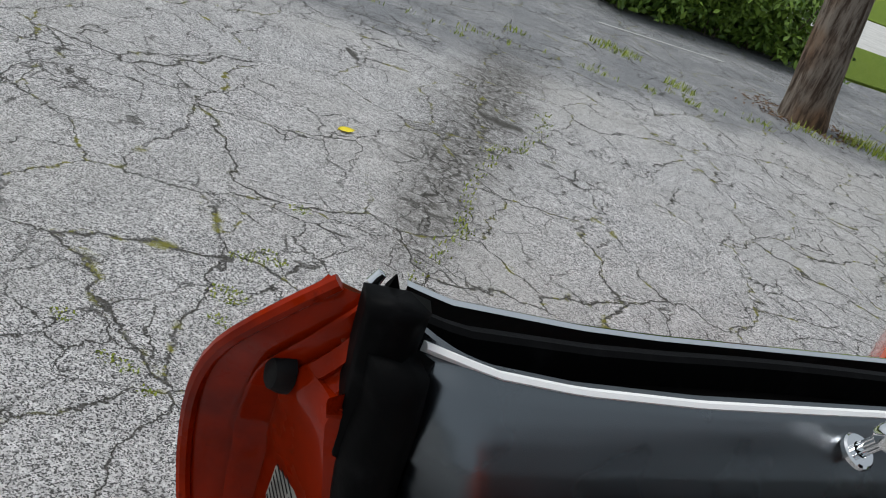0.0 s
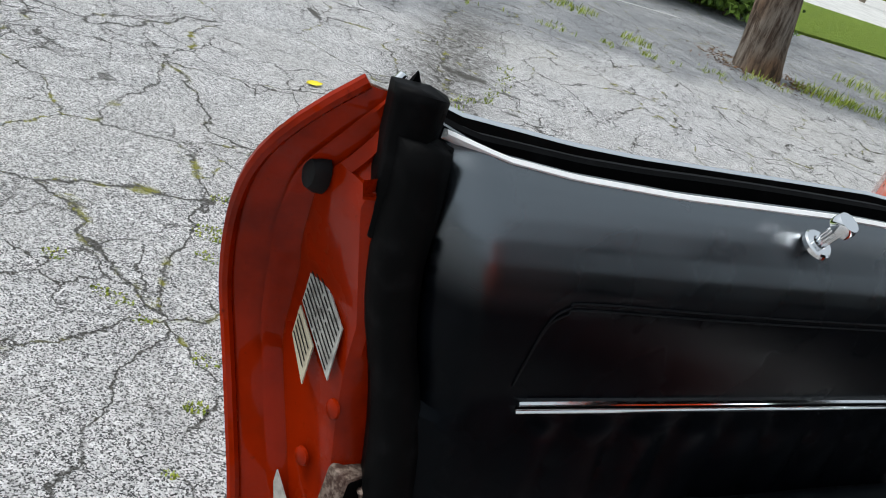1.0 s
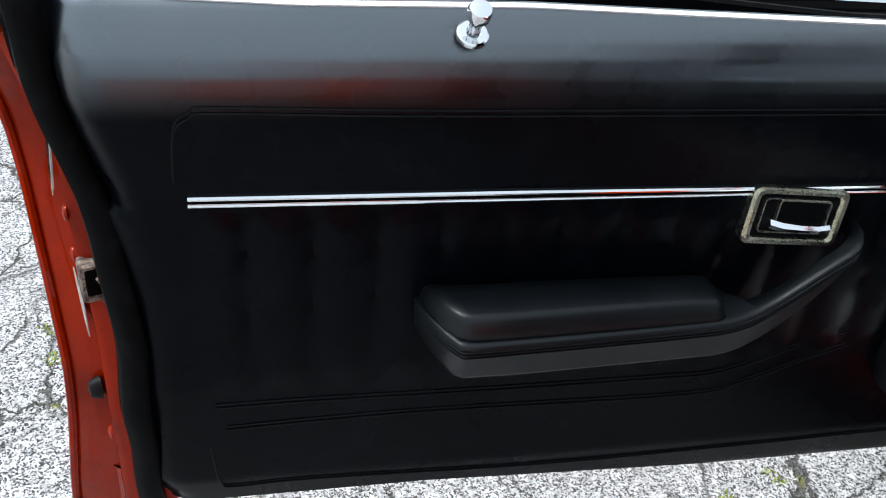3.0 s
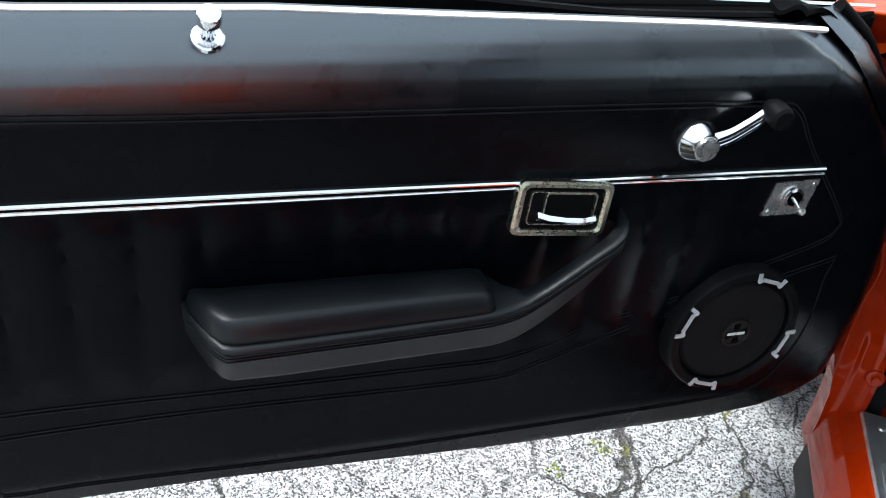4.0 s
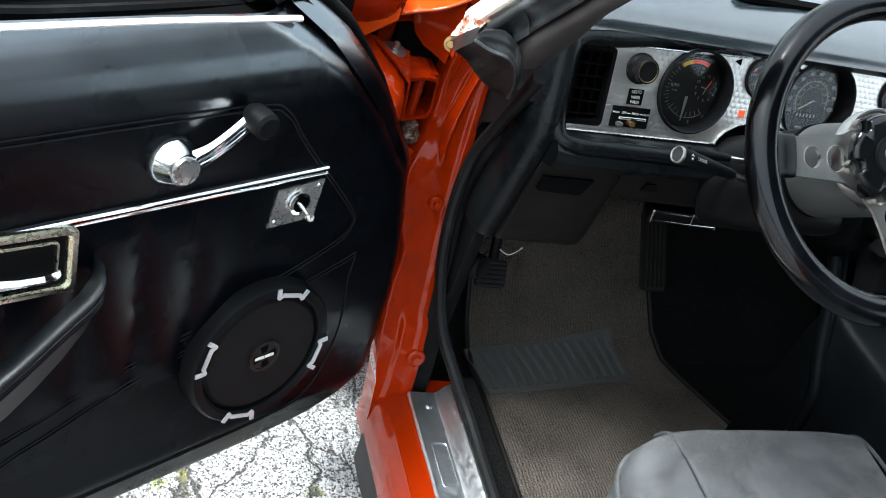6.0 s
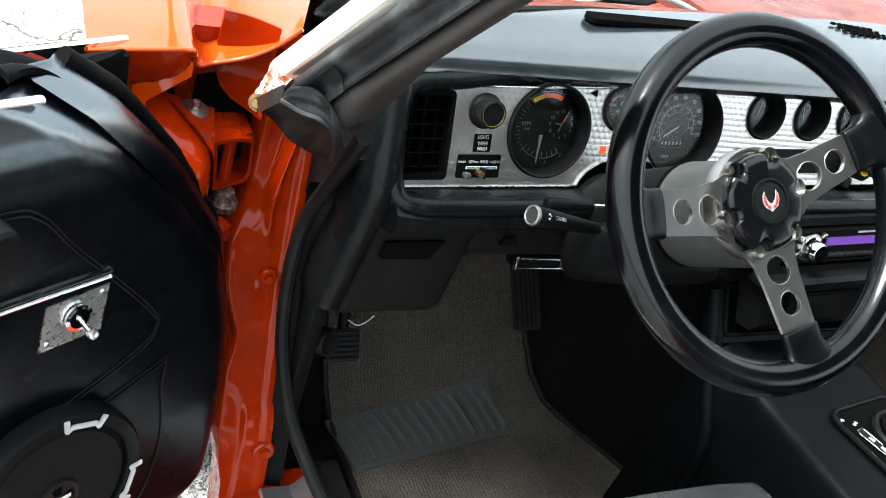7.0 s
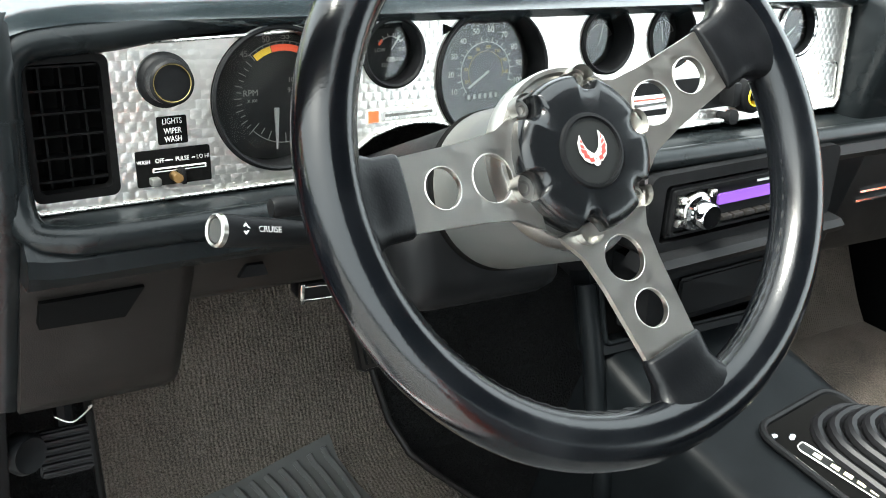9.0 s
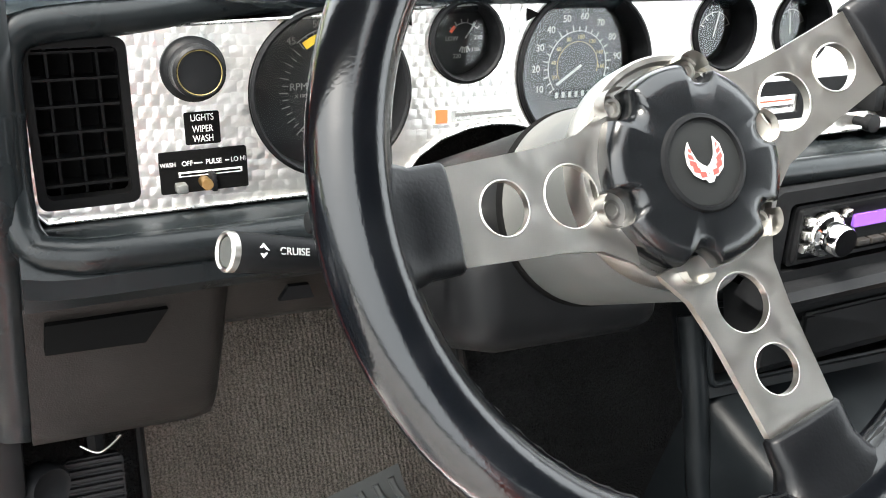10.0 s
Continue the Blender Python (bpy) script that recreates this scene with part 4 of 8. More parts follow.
def arm_section(u, wi, wo, zt, zb):
    k = min(1.0, (wo - wi) / 0.03)
    d = min(0.02, (zt - zb) * 0.45)
    ws = ((wi, zb + 0.006), (wi, zt - 0.006), (wi + 0.004 * k, zt - 0.001), (wo - 0.010 * k, zt), (wo - 0.004 * k, zt - 0.0004), (wo - 0.001 * k, zt - 0.002), (wo, zt - 0.005), (wo - 0.0006, zt - 0.75 * d), (wo - 0.004 * k, zt - d), (wo - 0.007 * k, zb + 0.010), (wo - 0.011 * k, zb + 0.003), (wo - 0.018 * k, zb))
    return [(u, -w, z) for w, z in ws]


bm = bmesh.new()
loft(bm, [arm_section(*st) for st in ARM_STATIONS])
part("armrest", bm, ARM, door, "padded black armrest with pull handle", 50)
bm = bmesh.new()
cush = []
for u, wb, wt, zt in ((0.2165, 0.030, 0.026, 0.653), (0.220, 0.040, 0.034, 0.664), (0.226, 0.053, 0.047, 0.671), (0.235, 0.069, 0.063, 0.6745), (0.245, 0.0815, 0.076, 0.6762), (0.256, 0.0852, 0.0805, 0.6768), (0.30, 0.0845, 0.0795, 0.677), (0.40, 0.081, 0.0748, 0.6765), (0.48, 0.0775, 0.0722, 0.6755), (0.510, 0.076, 0.0715, 0.674), (0.520, 0.0745, 0.068, 0.670), (0.5255, 0.071, 0.061, 0.662), (0.5275, 0.068, 0.056, 0.655)):
    k = wt / 0.08
    ws = ((0.0, 0.640), (0.010 * k, max(0.646, zt - 0.024)), (0.018 * k, zt - 0.010), (0.027 * k, zt - 0.003), (0.040 * k, zt), (0.058 * k, zt + 0.0006), (wt - 0.008 * k, zt), (wt - 0.003 * k, zt - 0.0015), (wt + 0.0005, zt - 0.005), (wb - 0.0008, max(0.651, zt - 0.016)), (wb, 0.6535), (wb - 0.001, 0.645))
    cush.append([(u, -w, z) for w, z in ws])
loft(bm, cush)
part("arm_cushion", bm, ARM, door, "raised black vinyl armrest cushion", 60)
for dz in (-0.0072, -0.0108, -0.0144):
    bm = bmesh.new()
    tube(bm, spline([(u, -(wo + 0.0002), zt + dz) for u, wi, wo, zt, zb in ARM_STATIONS[1:17]], 4), 0.0010, 6)
    part("piping", bm, ARM, door, "fine moulded ridge")

# oval mirror on the outer skin, behind the belt moulding
MIRROR = pose(0.838, 0.168, 0.960, 0, 0, -38)
bm = bmesh.new()
loft(bm, [[(a * math.cos(q) * abs(math.cos(q)) ** -0.12 if abs(math.cos(q)) > 1e-6 else 0.0, y, b * math.sin(q) * abs(math.sin(q)) ** -0.12 if abs(math.sin(q)) > 1e-6 else 0.0) for q in (2 * math.pi * i / 40 for i in range(40))] for y, a, b in ((0.012, 0.058, 0.046), (0.0, 0.064, 0.052), (-0.004, 0.069, 0.056), (0.0, 0.073, 0.060), (0.012, 0.075, 0.062), (0.040, 0.070, 0.056), (0.065, 0.056, 0.043), (0.080, 0.034, 0.024), (0.085, 0.006, 0.004))])
part("mirror_housing", bm, ORANGE, door, "glossy orange oval door mirror housing", 60, MIRROR)
bm = bmesh.new()
loft(bm, [[(a * math.cos(2 * math.pi * i / 40), y, b * math.sin(2 * math.pi * i / 40)) for i in range(40)] for y, a, b in ((0.011, 0.0595, 0.0475), (0.004, 0.0605, 0.0485), (0.004, 0.001, 0.001))])
part("mirror_glass", bm, MIRROR_GLASS, door, "silvered mirror glass", 20, MIRROR)
bm = bmesh.new()
loft(bm, [[(0.842 + c + a * math.cos(2 * math.pi * i / 28), 0.168 + b * math.sin(2 * math.pi * i / 28), z) for i in range(28)] for z, a, b, c in ((0.868, 0.062, 0.040, 0.006), (0.884, 0.056, 0.036, 0.004), (0.896, 0.046, 0.030, 0.0), (0.910, 0.040, 0.026, 0.0), (0.930, 0.040, 0.026, 0.0))])
part("mirror_foot", bm, ORANGE, door, "orange mirror pedestal", 60)


# ---- car body: hinge pillar, sill, fender, A-pillar ----
JY = ((0.20, 0.30, 0.34, 0.40, 0.50, 0.60, 0.70, 0.78, 0.86, 0.93), (0.945, 0.945, 0.948, 0.957, 0.988, 1.018, 1.036, 1.045, 1.035, 1.02))


def jamb_y(z):
    return interp(z, *JY)


def smooth01(v):
    v = max(0.0, min(1.0, v))
    return v * v * (3 - 2 * v)


bm = bmesh.new()
def jamb(s, t):
    """pressed steel: a proud centre panel, a step on its outer side, a saddle below the hinge, a foot at the sill"""
    z = 0.22 + 0.67 * t
    x0 = interp(z, (0.22, 0.34, 0.40, 0.46, 0.54), (1.168, 1.160, 1.146, 1.110, 1.066))
    x = x0 + (1.212 - x0) * s
    edge = interp(z, (0.22, 0.36, 0.42, 0.50, 0.545, 0.60, 0.66, 0.70, 0.9), (1.150, 1.146, 1.140, 1.142, 1.150, 1.132, 1.128, 1.145, 1.150))
    y = jamb_y(z) + 0.045 * (1 - smooth01((x - edge + 0.004) / 0.012))
    y -= 0.004 * smooth01((x - 1.196) / 0.008)
    y += 0.022 * math.exp(-((x - 1.140) / 0.022) ** 2 - ((z - 0.705) / 0.022) ** 2)
    ridge = interp(z, (0.66, 0.70, 0.78, 0.86), (1.180, 1.176, 1.186, 1.205))
    if z > 0.66:
        y -= 0.006 * smooth01((z - 0.66) / 0.03) * math.exp(-((x - ridge) / 0.004) ** 2)
        y += 0.010 * smooth01((z - 0.69) / 0.03) * smooth01((ridge - x) / 0.01)
    if z < 0.47:
        y -= 0.008 * smooth01((0.455 - z) / 0.012) * smooth01((x - 1.172) / 0.006)
    y += 0.004 * noise.noise(Vector((x * 14, z * 9, 0))) + 0.0018 * noise.noise(Vector((x * 45, z * 38, 3)))
    return (x, y, z)


sheet(bm, 74, 130, jamb, (0, 0.05, 0))
part("hinge_pillar", bm, PILLAR_SHADED, car, "glossy orange painted hinge pillar with runs in the paint", 60)
for x, z, r in ((1.185, 0.617, 0.0095), (1.204, 0.397, 0.012)):
    y = jamb_y(z) - 0.004 - (0.010 if z < 0.45 else 0.0)
    bolt = part("pillar_bolt", lathe(bmesh.new(), [(0.0, 0.007), (r * 0.5, 0.007), (r * 0.58, 0.0045), (r * 0.58, 0.002)], 6 if r < 0.01 else 20, pose(x, y, z, 80, 0, 0)), PILLAR_SHADED, car, "painted bolt")
    part("washer", lathe(bmesh.new(), [(0.0, 0.002), (r * 0.95, 0.0018), (r * 1.15, 0.0), (r * 1.2, -0.006)], 22, pose(x, y, z, 80, 0, 0)), PILLAR_SHADED, bolt)
# runs of paint down the upper pillar
for pts in ([(1.197, 0.83), (1.188, 0.79), (1.181, 0.745), (1.176, 0.715)], [(1.186, 0.815), (1.180, 0.78), (1.172, 0.74)], [(1.166, 0.83), (1.162, 0.77), (1.160, 0.72)]):
    bm = bmesh.new()
    line = spline([(x, jamb((x - 1.066) / 0.146, (z - 0.22) / 0.67)[1] - 0.0006, z) for x, z in pts], 6)
    tube(bm, line, [0.0006 + 0.0012 * i / len(line) for i in range(len(line))], 6)
    part("paint_run", bm, PILLAR_SHADED, car)
# upper hinge: open bracket with its pin, arm on the door side
CHIP = paint("chipped_orange_paint", (0.46, 0.036, 0.001), 0.9)
cpn = Nodes(CHIP)
chip = cpn.ramp(cpn.noise(45.0, 5.0, 0.75), 0.61, 0.66)
cpn.color(cpn.mix(chip, (0.24, 0.013, 0.0005), cpn.mix(cpn.ramp(cpn.noise(160.0, 3.0), 0.4, 0.6), (0.30, 0.13, 0.09), (0.06, 0.03, 0.025))))
BRK = [(1.092, 0.799), (1.139, 0.794), (1.144, 0.788), (1.149, 0.738), (1.144, 0.729), (1.101, 0.735)]


def bracket_ring(dy, grow):
    cx, cz = 1.121, 0.764
    return [(cx + (x - cx) * grow, 1.012 + dy + 0.65 * (x - 1.092), cz + (z - cz) * grow) for x, z in BRK]


bm = bmesh.new()
loft(bm, [bracket_ring(0.0, 1.0), bracket_ring(0.0, 0.86), bracket_ring(0.042, 0.86), bracket_ring(0.042, 1.0), bracket_ring(0.0, 1.0)], caps=False)
bracket = part("hinge_bracket", bm, SHADED_ORANGE, car, "orange upper hinge bracket with an open middle", 40)
bm = bmesh.new()
sheet(bm, 20, 14, lambda s, t: (1.088 + 0.052 * s + 0.002 * t, 1.004 + 0.60 * 0.05 * s + 0.055 * t, 0.8015 - 0.007 * s * s - 0.006 * s ** 4 + 0.0022 * noise.noise(Vector((s * 5, t * 5, 1)))), (0, 0, -0.004))
part("bracket_cap", bm, CHIP, bracket, "chipped and scraped bracket top", 60)
part("hinge_pin", lathe(bmesh.new(), [(0.0068, 0.736), (0.0068, 0.792)], 16, pose(1.117, 1.040, 0.0)), SHADED_ORANGE, bracket)
# black block stands in for the shade inside the hinge opening
bm = bmesh.new()
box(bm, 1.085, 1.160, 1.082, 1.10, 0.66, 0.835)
part("hinge_shade_block", bm, DARK, car)
bm = bmesh.new()
lathe(bm, [(0.010, 0.0), (0.015, 0.002), (0.0155, 0.010), (0.011, 0.013), (0.010, 0.024)], 20, pose(1.118, 1.030, 0.706, 6, 0, 0))
part("hinge_roller", bm, RUST, car, "rusty hinge roller")
for x, y, z, a, b, c in ((1.103, 0.998, 0.704, 0.018, 0.012, 0.010), (1.096, 0.985, 0.672, 0.013, 0.010, 0.012), (1.112, 1.002, 0.690, 0.012, 0.010, 0.008)):
    bm = bmesh.new()
    bmesh.ops.create_icosphere(bm, subdivisions=3, radius=1.0)
    for v in bm.verts:
        k = 1 + 0.22 * noise.noise(v.co * 1.8 + Vector((x * 60, 0, 0)))
        v.co = Vector((x + v.co.x * a * k, y + v.co.y * b * k, z + v.co.z * c * k))
    part("hinge_lug", bm, CHIP, car, "lumpy painted hinge lug", 180)
# lower hinge, half hidden by the door
bm = bmesh.new()
box(bm, 1.082, 1.112, 0.968, 1.02, 0.470, 0.478, 0.002)
lower = part("lower_hinge", bm, CHIP, car, "lower door hinge with chipped paint")
bm = bmesh.new()
box(bm, 1.082, 1.112, 0.968, 1.02, 0.535, 0.543, 0.002)
part("hinge_leaf", bm, CHIP, lower)
part("lower_hinge_pin", lathe(bmesh.new(), [(0.006, 0.462), (0.006, 0.552), (0.008, 0.555), (0.0, 0.559)], 14, pose(1.098, 0.985, 0.0)), SHADED_ORANGE, car, "painted lower hinge pin")
bm = bmesh.new()
prof = [(1.066, 0.816), (1.03, 0.813), (1.004, 0.811), (0.985, 0.805), (0.972, 0.794), (0.964, 0.778), (0.961, 0.755), (0.962, 0.70), (0.970, 0.60)]
arm = []
for i in range(15):
    x = 0.985 + 0.10 * i / 14
    r = max(0.0, (x - 1.060) / 0.025)
    push = 0.016 * (1 - math.sqrt(max(0.0, 1 - r * r)))
    rise = 0.010 * math.sin(math.pi * smooth01((1.075 - x) / 0.09))
    ring_ = [(x, y + push * (1 if y < 1.0 else 0.3), z + rise * (1 if z > 0.78 else 0) - 0.4 * push) for y, z in prof]
    arm.append(ring_ + [(x, 1.05, 0.60), (x, 1.066, 0.70)])
loft(bm, arm)
part("hinge_arm", bm, PILLAR_SHADED, car, "rounded glossy orange hinge arm", 60)
bm = bmesh.new()
sheet(bm, 14, 16, lambda s, t: (1.050 + 0.030 * t + (0.048 - 0.045 * t) * s, 1.055 - 0.080 * t, 0.8215 - 0.0085 * t ** 2 - 0.008 * s + 0.001 * noise.noise(Vector((s * 6, t * 6, 2)))), (0, 0, -0.003))
part("arm_plate", bm, CHIP, car, "chipped plate over the hinge arm", 60)
HB_ = pose(1.074, 1.042, 0.8165, 8, 4, 0)
part("hinge_washer", lathe(bmesh.new(), [(0.006, 0.0), (0.0155, 0.0), (0.0155, 0.0022), (0.006, 0.003)], 28, HB_, True), SPOKE, car, "grey steel washer")
part("hinge_bolt", lathe(bmesh.new(), [(0.0, 0.013), (0.004, 0.012), (0.0045, 0.006), (0.0065, 0.006), (0.0065, 0.0)], 6, HB_), SPOKE, car, "bare metal hinge bolt")
# rear end of the fender: flange, rolled lip and the gutter behind it
LIP = [(0.960, 0.983, 0.9005), (1.011, 0.987, 0.905), (1.048, 0.990, 0.907), (1.058, 1.008, 0.893), (1.072, 1.050, 0.862), (1.092, 1.050, 0.868), (1.119, 1.045, 0.879), (1.144, 1.035, 0.900), (1.161, 1.025, 0.924)]


def lip_at(s):
    k = min(s, 0.9999) * (len(LIP) - 1)
    i = int(k)
    p = [Vector(LIP[max(0, min(len(LIP) - 1, i + j))]) for j in (-1, 0, 1, 2)]
    f = k - i
    return 0.5 * (2 * p[1] + (p[2] - p[0]) * f + (2 * p[0] - 5 * p[1] + 4 * p[2] - p[3]) * f * f + (3 * p[1] - p[0] - 3 * p[2] + p[3]) * f ** 3)


def fender_top(s, t):
    a = lip_at(s)
    b = Vector((0.985 + 0.36 * s, 1.50, 0.906 + 0.030 * math.sin(1.5 * s)))
    k = smooth01(t ** 0.7)
    p = a.lerp(b, t)
    p.z = a.z + (b.z - a.z) * k + 0.010 * math.sin(math.pi * min(1.0, 3 * t)) * s
    return p


bm = bmesh.new()
sheet(bm, 64, 34, fender_top, (0, 0.002, -0.003))
part("fender_top", bm, ORANGE, car, "glossy orange fender top dipping to the cowl", 70)
bm = bmesh.new()
tube(bm, [lip_at(i / 60) for i in range(61)], 0.0024, 8)
part("fender_lip", bm, ORANGE, car, "rolled orange fender lip", 70)
bm = bmesh.new()
def flange(s, t):
    top = lip_at(0.5 * s) + Vector((0, 0, -0.001))
    low = Vector((0.965 + 0.086 * s, 1.030 + 0.025 * s, 0.824 + 0.004 * s))
    p = top.lerp(low, t)
    p.y += -0.010 * math.sin(math.pi * t) + 0.012 * t ** 3 + 0.0015 * noise.noise(Vector((s * 9, t * 7, 0)))
    return p


sheet(bm, 34, 20, flange, (0, 0.004, 0))
part("fender_flange", bm, CHIP, car, "orange fender end flange with scuffed paint", 60)
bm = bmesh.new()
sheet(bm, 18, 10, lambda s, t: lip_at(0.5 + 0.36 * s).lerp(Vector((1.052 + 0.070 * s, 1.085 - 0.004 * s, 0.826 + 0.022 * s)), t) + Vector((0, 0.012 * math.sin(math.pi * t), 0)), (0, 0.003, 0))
part("fender_return", bm, SHADED_ORANGE, car, "shaded inner return of the fender", 60)
# black wall paints the dark gap between fender flange and cowl side
bm = bmesh.new()
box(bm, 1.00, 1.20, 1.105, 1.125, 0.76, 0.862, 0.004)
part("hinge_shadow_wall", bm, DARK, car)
# cowl side standing behind the hinge
bm = bmesh.new()
def cowl_side(s, t):
    x = 1.096 + 0.050 * s
    low = interp(s, (0, 0.2, 0.45, 1.0), (0.852, 0.828, 0.816, 0.806))
    z = low + (0.915 - low) * t
    return (x, 1.080 - 0.030 * s - 0.010 * t + 0.006 * math.sin(math.pi * s), z)


sheet(bm, 20, 14, cowl_side, (0, 0.004, 0))
part("cowl_side", bm, PILLAR_SHADED, car, "orange cowl side panel", 60)
BRASS = metal("rusty_brass", (0.30, 0.19, 0.08), 0.45, 0.1, 0.5)
BB = pose(1.1115, 0.966, 0.872, 72, 0, -30)
bolt = part("rusty_bolt", lathe(bmesh.new(), [(0.0, 0.009), (0.0045, 0.009), (0.0055, 0.007), (0.0055, 0.0)], 6, BB), BRASS, car, "rusty hex bolt")
part("washer", lathe(bmesh.new(), [(0.004, 0.0), (0.009, -0.0005), (0.009, -0.003), (0.004, -0.003)], 22, BB, True), BRASS, bolt)
for dx, dz, h in ((0.000, -0.020, 0.017), (0.011, -0.015, 0.013), (0.019, -0.020, 0.012)):
    bm = bmesh.new()
    tube(bm, spline([(1.112 + dx, 0.962, 0.878 + dz + h), (1.113 + dx, 0.958, 0.878 + dz + h * 0.4), (1.115 + dx, 0.960, 0.878 + dz)], 5), [0.003, 0.004, 0.0045, 0.005, 0.0052, 0.0054, 0.0054, 0.005, 0.0042, 0.003, 0.0016], 8, flat=0.5)
    part("sealer_drip", bm, CHIP, car, "drip of painted seam sealer", 80)

# weatherstrip on the body opening
bm = bmesh.new()
tube(bm, spline([(1.264, 0.30, 0.380), (1.264, 0.71, 0.382), (1.258, 0.83, 0.396), (1.240, 0.885, 0.426), (1.224, 0.945, 0.462), (1.208, 0.985, 0.547), (1.203, 1.003, 0.638), (1.207, 1.005, 0.71), (1.206, 0.972, 0.775), (1.200, 0.925, 0.845), (1.189, 0.885, 0.890)], 10), 0.0088, 10)
part("weatherstrip", bm, RUBBER, car, "black rubber door opening weatherstrip")
bm = bmesh.new()
loft(bm, [[(1.210, min(jamb_y(z), interp(z, (0.7, 0.775, 0.845, 0.89), (1.1, 0.985, 0.935, 0.90))) - 0.004, z), (1.236, min(jamb_y(z), interp(z, (0.7, 0.775, 0.845, 0.89), (1.1, 0.99, 0.94, 0.91))) - 0.010, z), (1.236, jamb_y(z) + 0.06, z), (1.210, jamb_y(z) + 0.06, z)] for z in [0.33 + 0.50 * i / 24 for i in range(25)]])
part("kick_trim", bm, PLASTIC, car, "black trim behind the weatherstrip")
bm = bmesh.new()
box(bm, 1.287, 1.325, -1.1, 0.97, 0.25, 0.338, 0.006)
part("sill_carpet", bm, BLACK_CARPET, car, "black carpet edge inside the sill")
# sill
bm = bmesh.new()
loft(bm, [[(1.176, y, 0.20), (1.164, y, 0.245), (1.168, y, 0.30), (1.178, y, 0.322), (1.200, y, 0.330), (1.205, y, 0.333), (1.286, y, 0.330), (1.286, y, 0.20)] for y in (-1.2, 0.2, 0.6, 0.85, 0.965)])
part("rocker", bm, PILLAR_SHADED, car, "orange rocker panel")
bm = bmesh.new()
box(bm, 1.166, 1.178, -1.2, 0.95, 0.17, 0.262, 0.006)
part("rocker_edge", bm, RUBBER, car, "black lower rocker edge")
bm = bmesh.new()
prof = [(1.206, 0.338), (1.208, 0.341), (1.216, 0.340), (1.246, 0.339), (1.252, 0.343), (1.258, 0.352), (1.266, 0.358), (1.276, 0.357), (1.284, 0.350), (1.286, 0.340), (1.284, 0.332), (1.206, 0.334)]
loft(bm, [[(x, y, z) for x, z in prof] for y in (-1.1, 0.3, 0.6, 0.8, 0.925, 0.932)])
sill = part("sill_plate", bm, SILL_ALU, car, "scuffed aluminium sill plate")
for y0 in (0.80, 0.62, 0.44):
    bm = bmesh.new()
    plate(bm, rrect(-0.012, 0.012, -0.038, 0.038, 0.006), [rrect(-0.0102, 0.0102, -0.0362, 0.0362, 0.005)], 0.0016, m=pose(1.231, y0, 0.3415, -90, 0, 0))
    part("embossed_panel", bm, SILL_ALU, sill)
bm = bmesh.new()
lathe(bm, [(0.0, 0.003), (0.004, 0.0025), (0.006, 0.0)], 14, pose(1.232, 0.905, 0.340))
part("sill_screw", bm, SILL_ALU, sill)

# front fender with wheel arch
def fender_x(y):
    return interp(y, (0.98, 1.2, 1.5, 1.7, 1.82, 1.92, 2.05, 2.2, 2.4, 2.7), (1.0, 1.025, 1.075, 1.095, 1.092, 1.115, 1.17, 1.25, 1.37, 1.58))


bm = bmesh.new()
AC = (1.50, 0.45, 0.36)
fs = []
ys = [1.012 + i * (2.6 - 1.012) / 90 for i in range(91)]
for y in ys:
    x = fender_x(y)
    top = interp(y, (0.98, 1.5, 1.68, 1.76, 1.83, 1.90, 2.0, 2.2, 2.6), (0.899, 0.903, 0.902, 0.893, 0.868, 0.825, 0.76, 0.66, 0.55))
    d = abs(y - AC[0])
    low = 0.22 if d >= AC[2] else AC[1] + math.sqrt(AC[2] ** 2 - d ** 2)
    low = min(low, top - 0.05)
    k_ = max(0.0, min(1.0, (AC[2] + 0.06 - d) / 0.06))
    inner = 0.055
    sec = [(x + inner, top - 0.016), (x + inner * 0.7, top + 0.0), (x + inner * 0.45, top + 0.007), (x + min(0.075, inner * 0.42), top + 0.005), (x + min(0.04, inner * 0.3), top), (x + 0.016, top - 0.012), (x + 0.003, top - 0.035)]
    for q in (0.25, 0.5, 0.75):
        z_ = top - 0.035 + (low + 0.016 - top + 0.035) * q
        sec.append((x - 0.008 * math.sin(math.pi * q) - 0.004 * k_ * q, z_))
    sec += [(x - 0.006 * k_, low + 0.014), (x - 0.010 * k_, low + 0.006), (x - 0.008 * k_, low), (x + 0.02, low + 0.002), (x + 0.03, low + 0.03), (x + min(0.05, inner * 0.3), top - 0.06 if top - 0.06 > low + 0.03 else low + 0.035), (x + inner, top - 0.03)]
    fs.append([(a_, y, b_) for a_, b_ in sec])
loft(bm, fs)
part("front_fender", bm, ORANGE, car, "glossy orange front fender with wheel arch", 50)
bm = bmesh.new()
box(bm, 1.195, 1.215, 1.10, 1.80, 0.25, 0.82)
box(bm, 1.13, 1.195, 1.14, 1.76, 0.815, 0.83)
part("wheel_well", bm, DARK, car, "dark wheel well")
bm = bmesh.new()
sheet(bm, 6, 30, lambda s, t: (1.10 + 0.11 * s, AC[0] - 0.372 * math.cos(math.pi * (1.24 * t - 0.12)), AC[1] + 0.372 * math.sin(math.pi * (1.24 * t - 0.12))), (0, 0, 0.006))
box(bm, 1.196, 1.214, 1.76, 1.95, 0.25, 0.70)
part("wheel_liner", bm, DARK, car, "dark liner of the wheel arch")
TYRE = material("tyre_rubber", (0.02, 0.02, 0.02), 0.8)
tn = Nodes(TYRE)
tn.bump(tn.voronoi(120.0, "DISTANCE_TO_EDGE"), 0.8, 0.004)
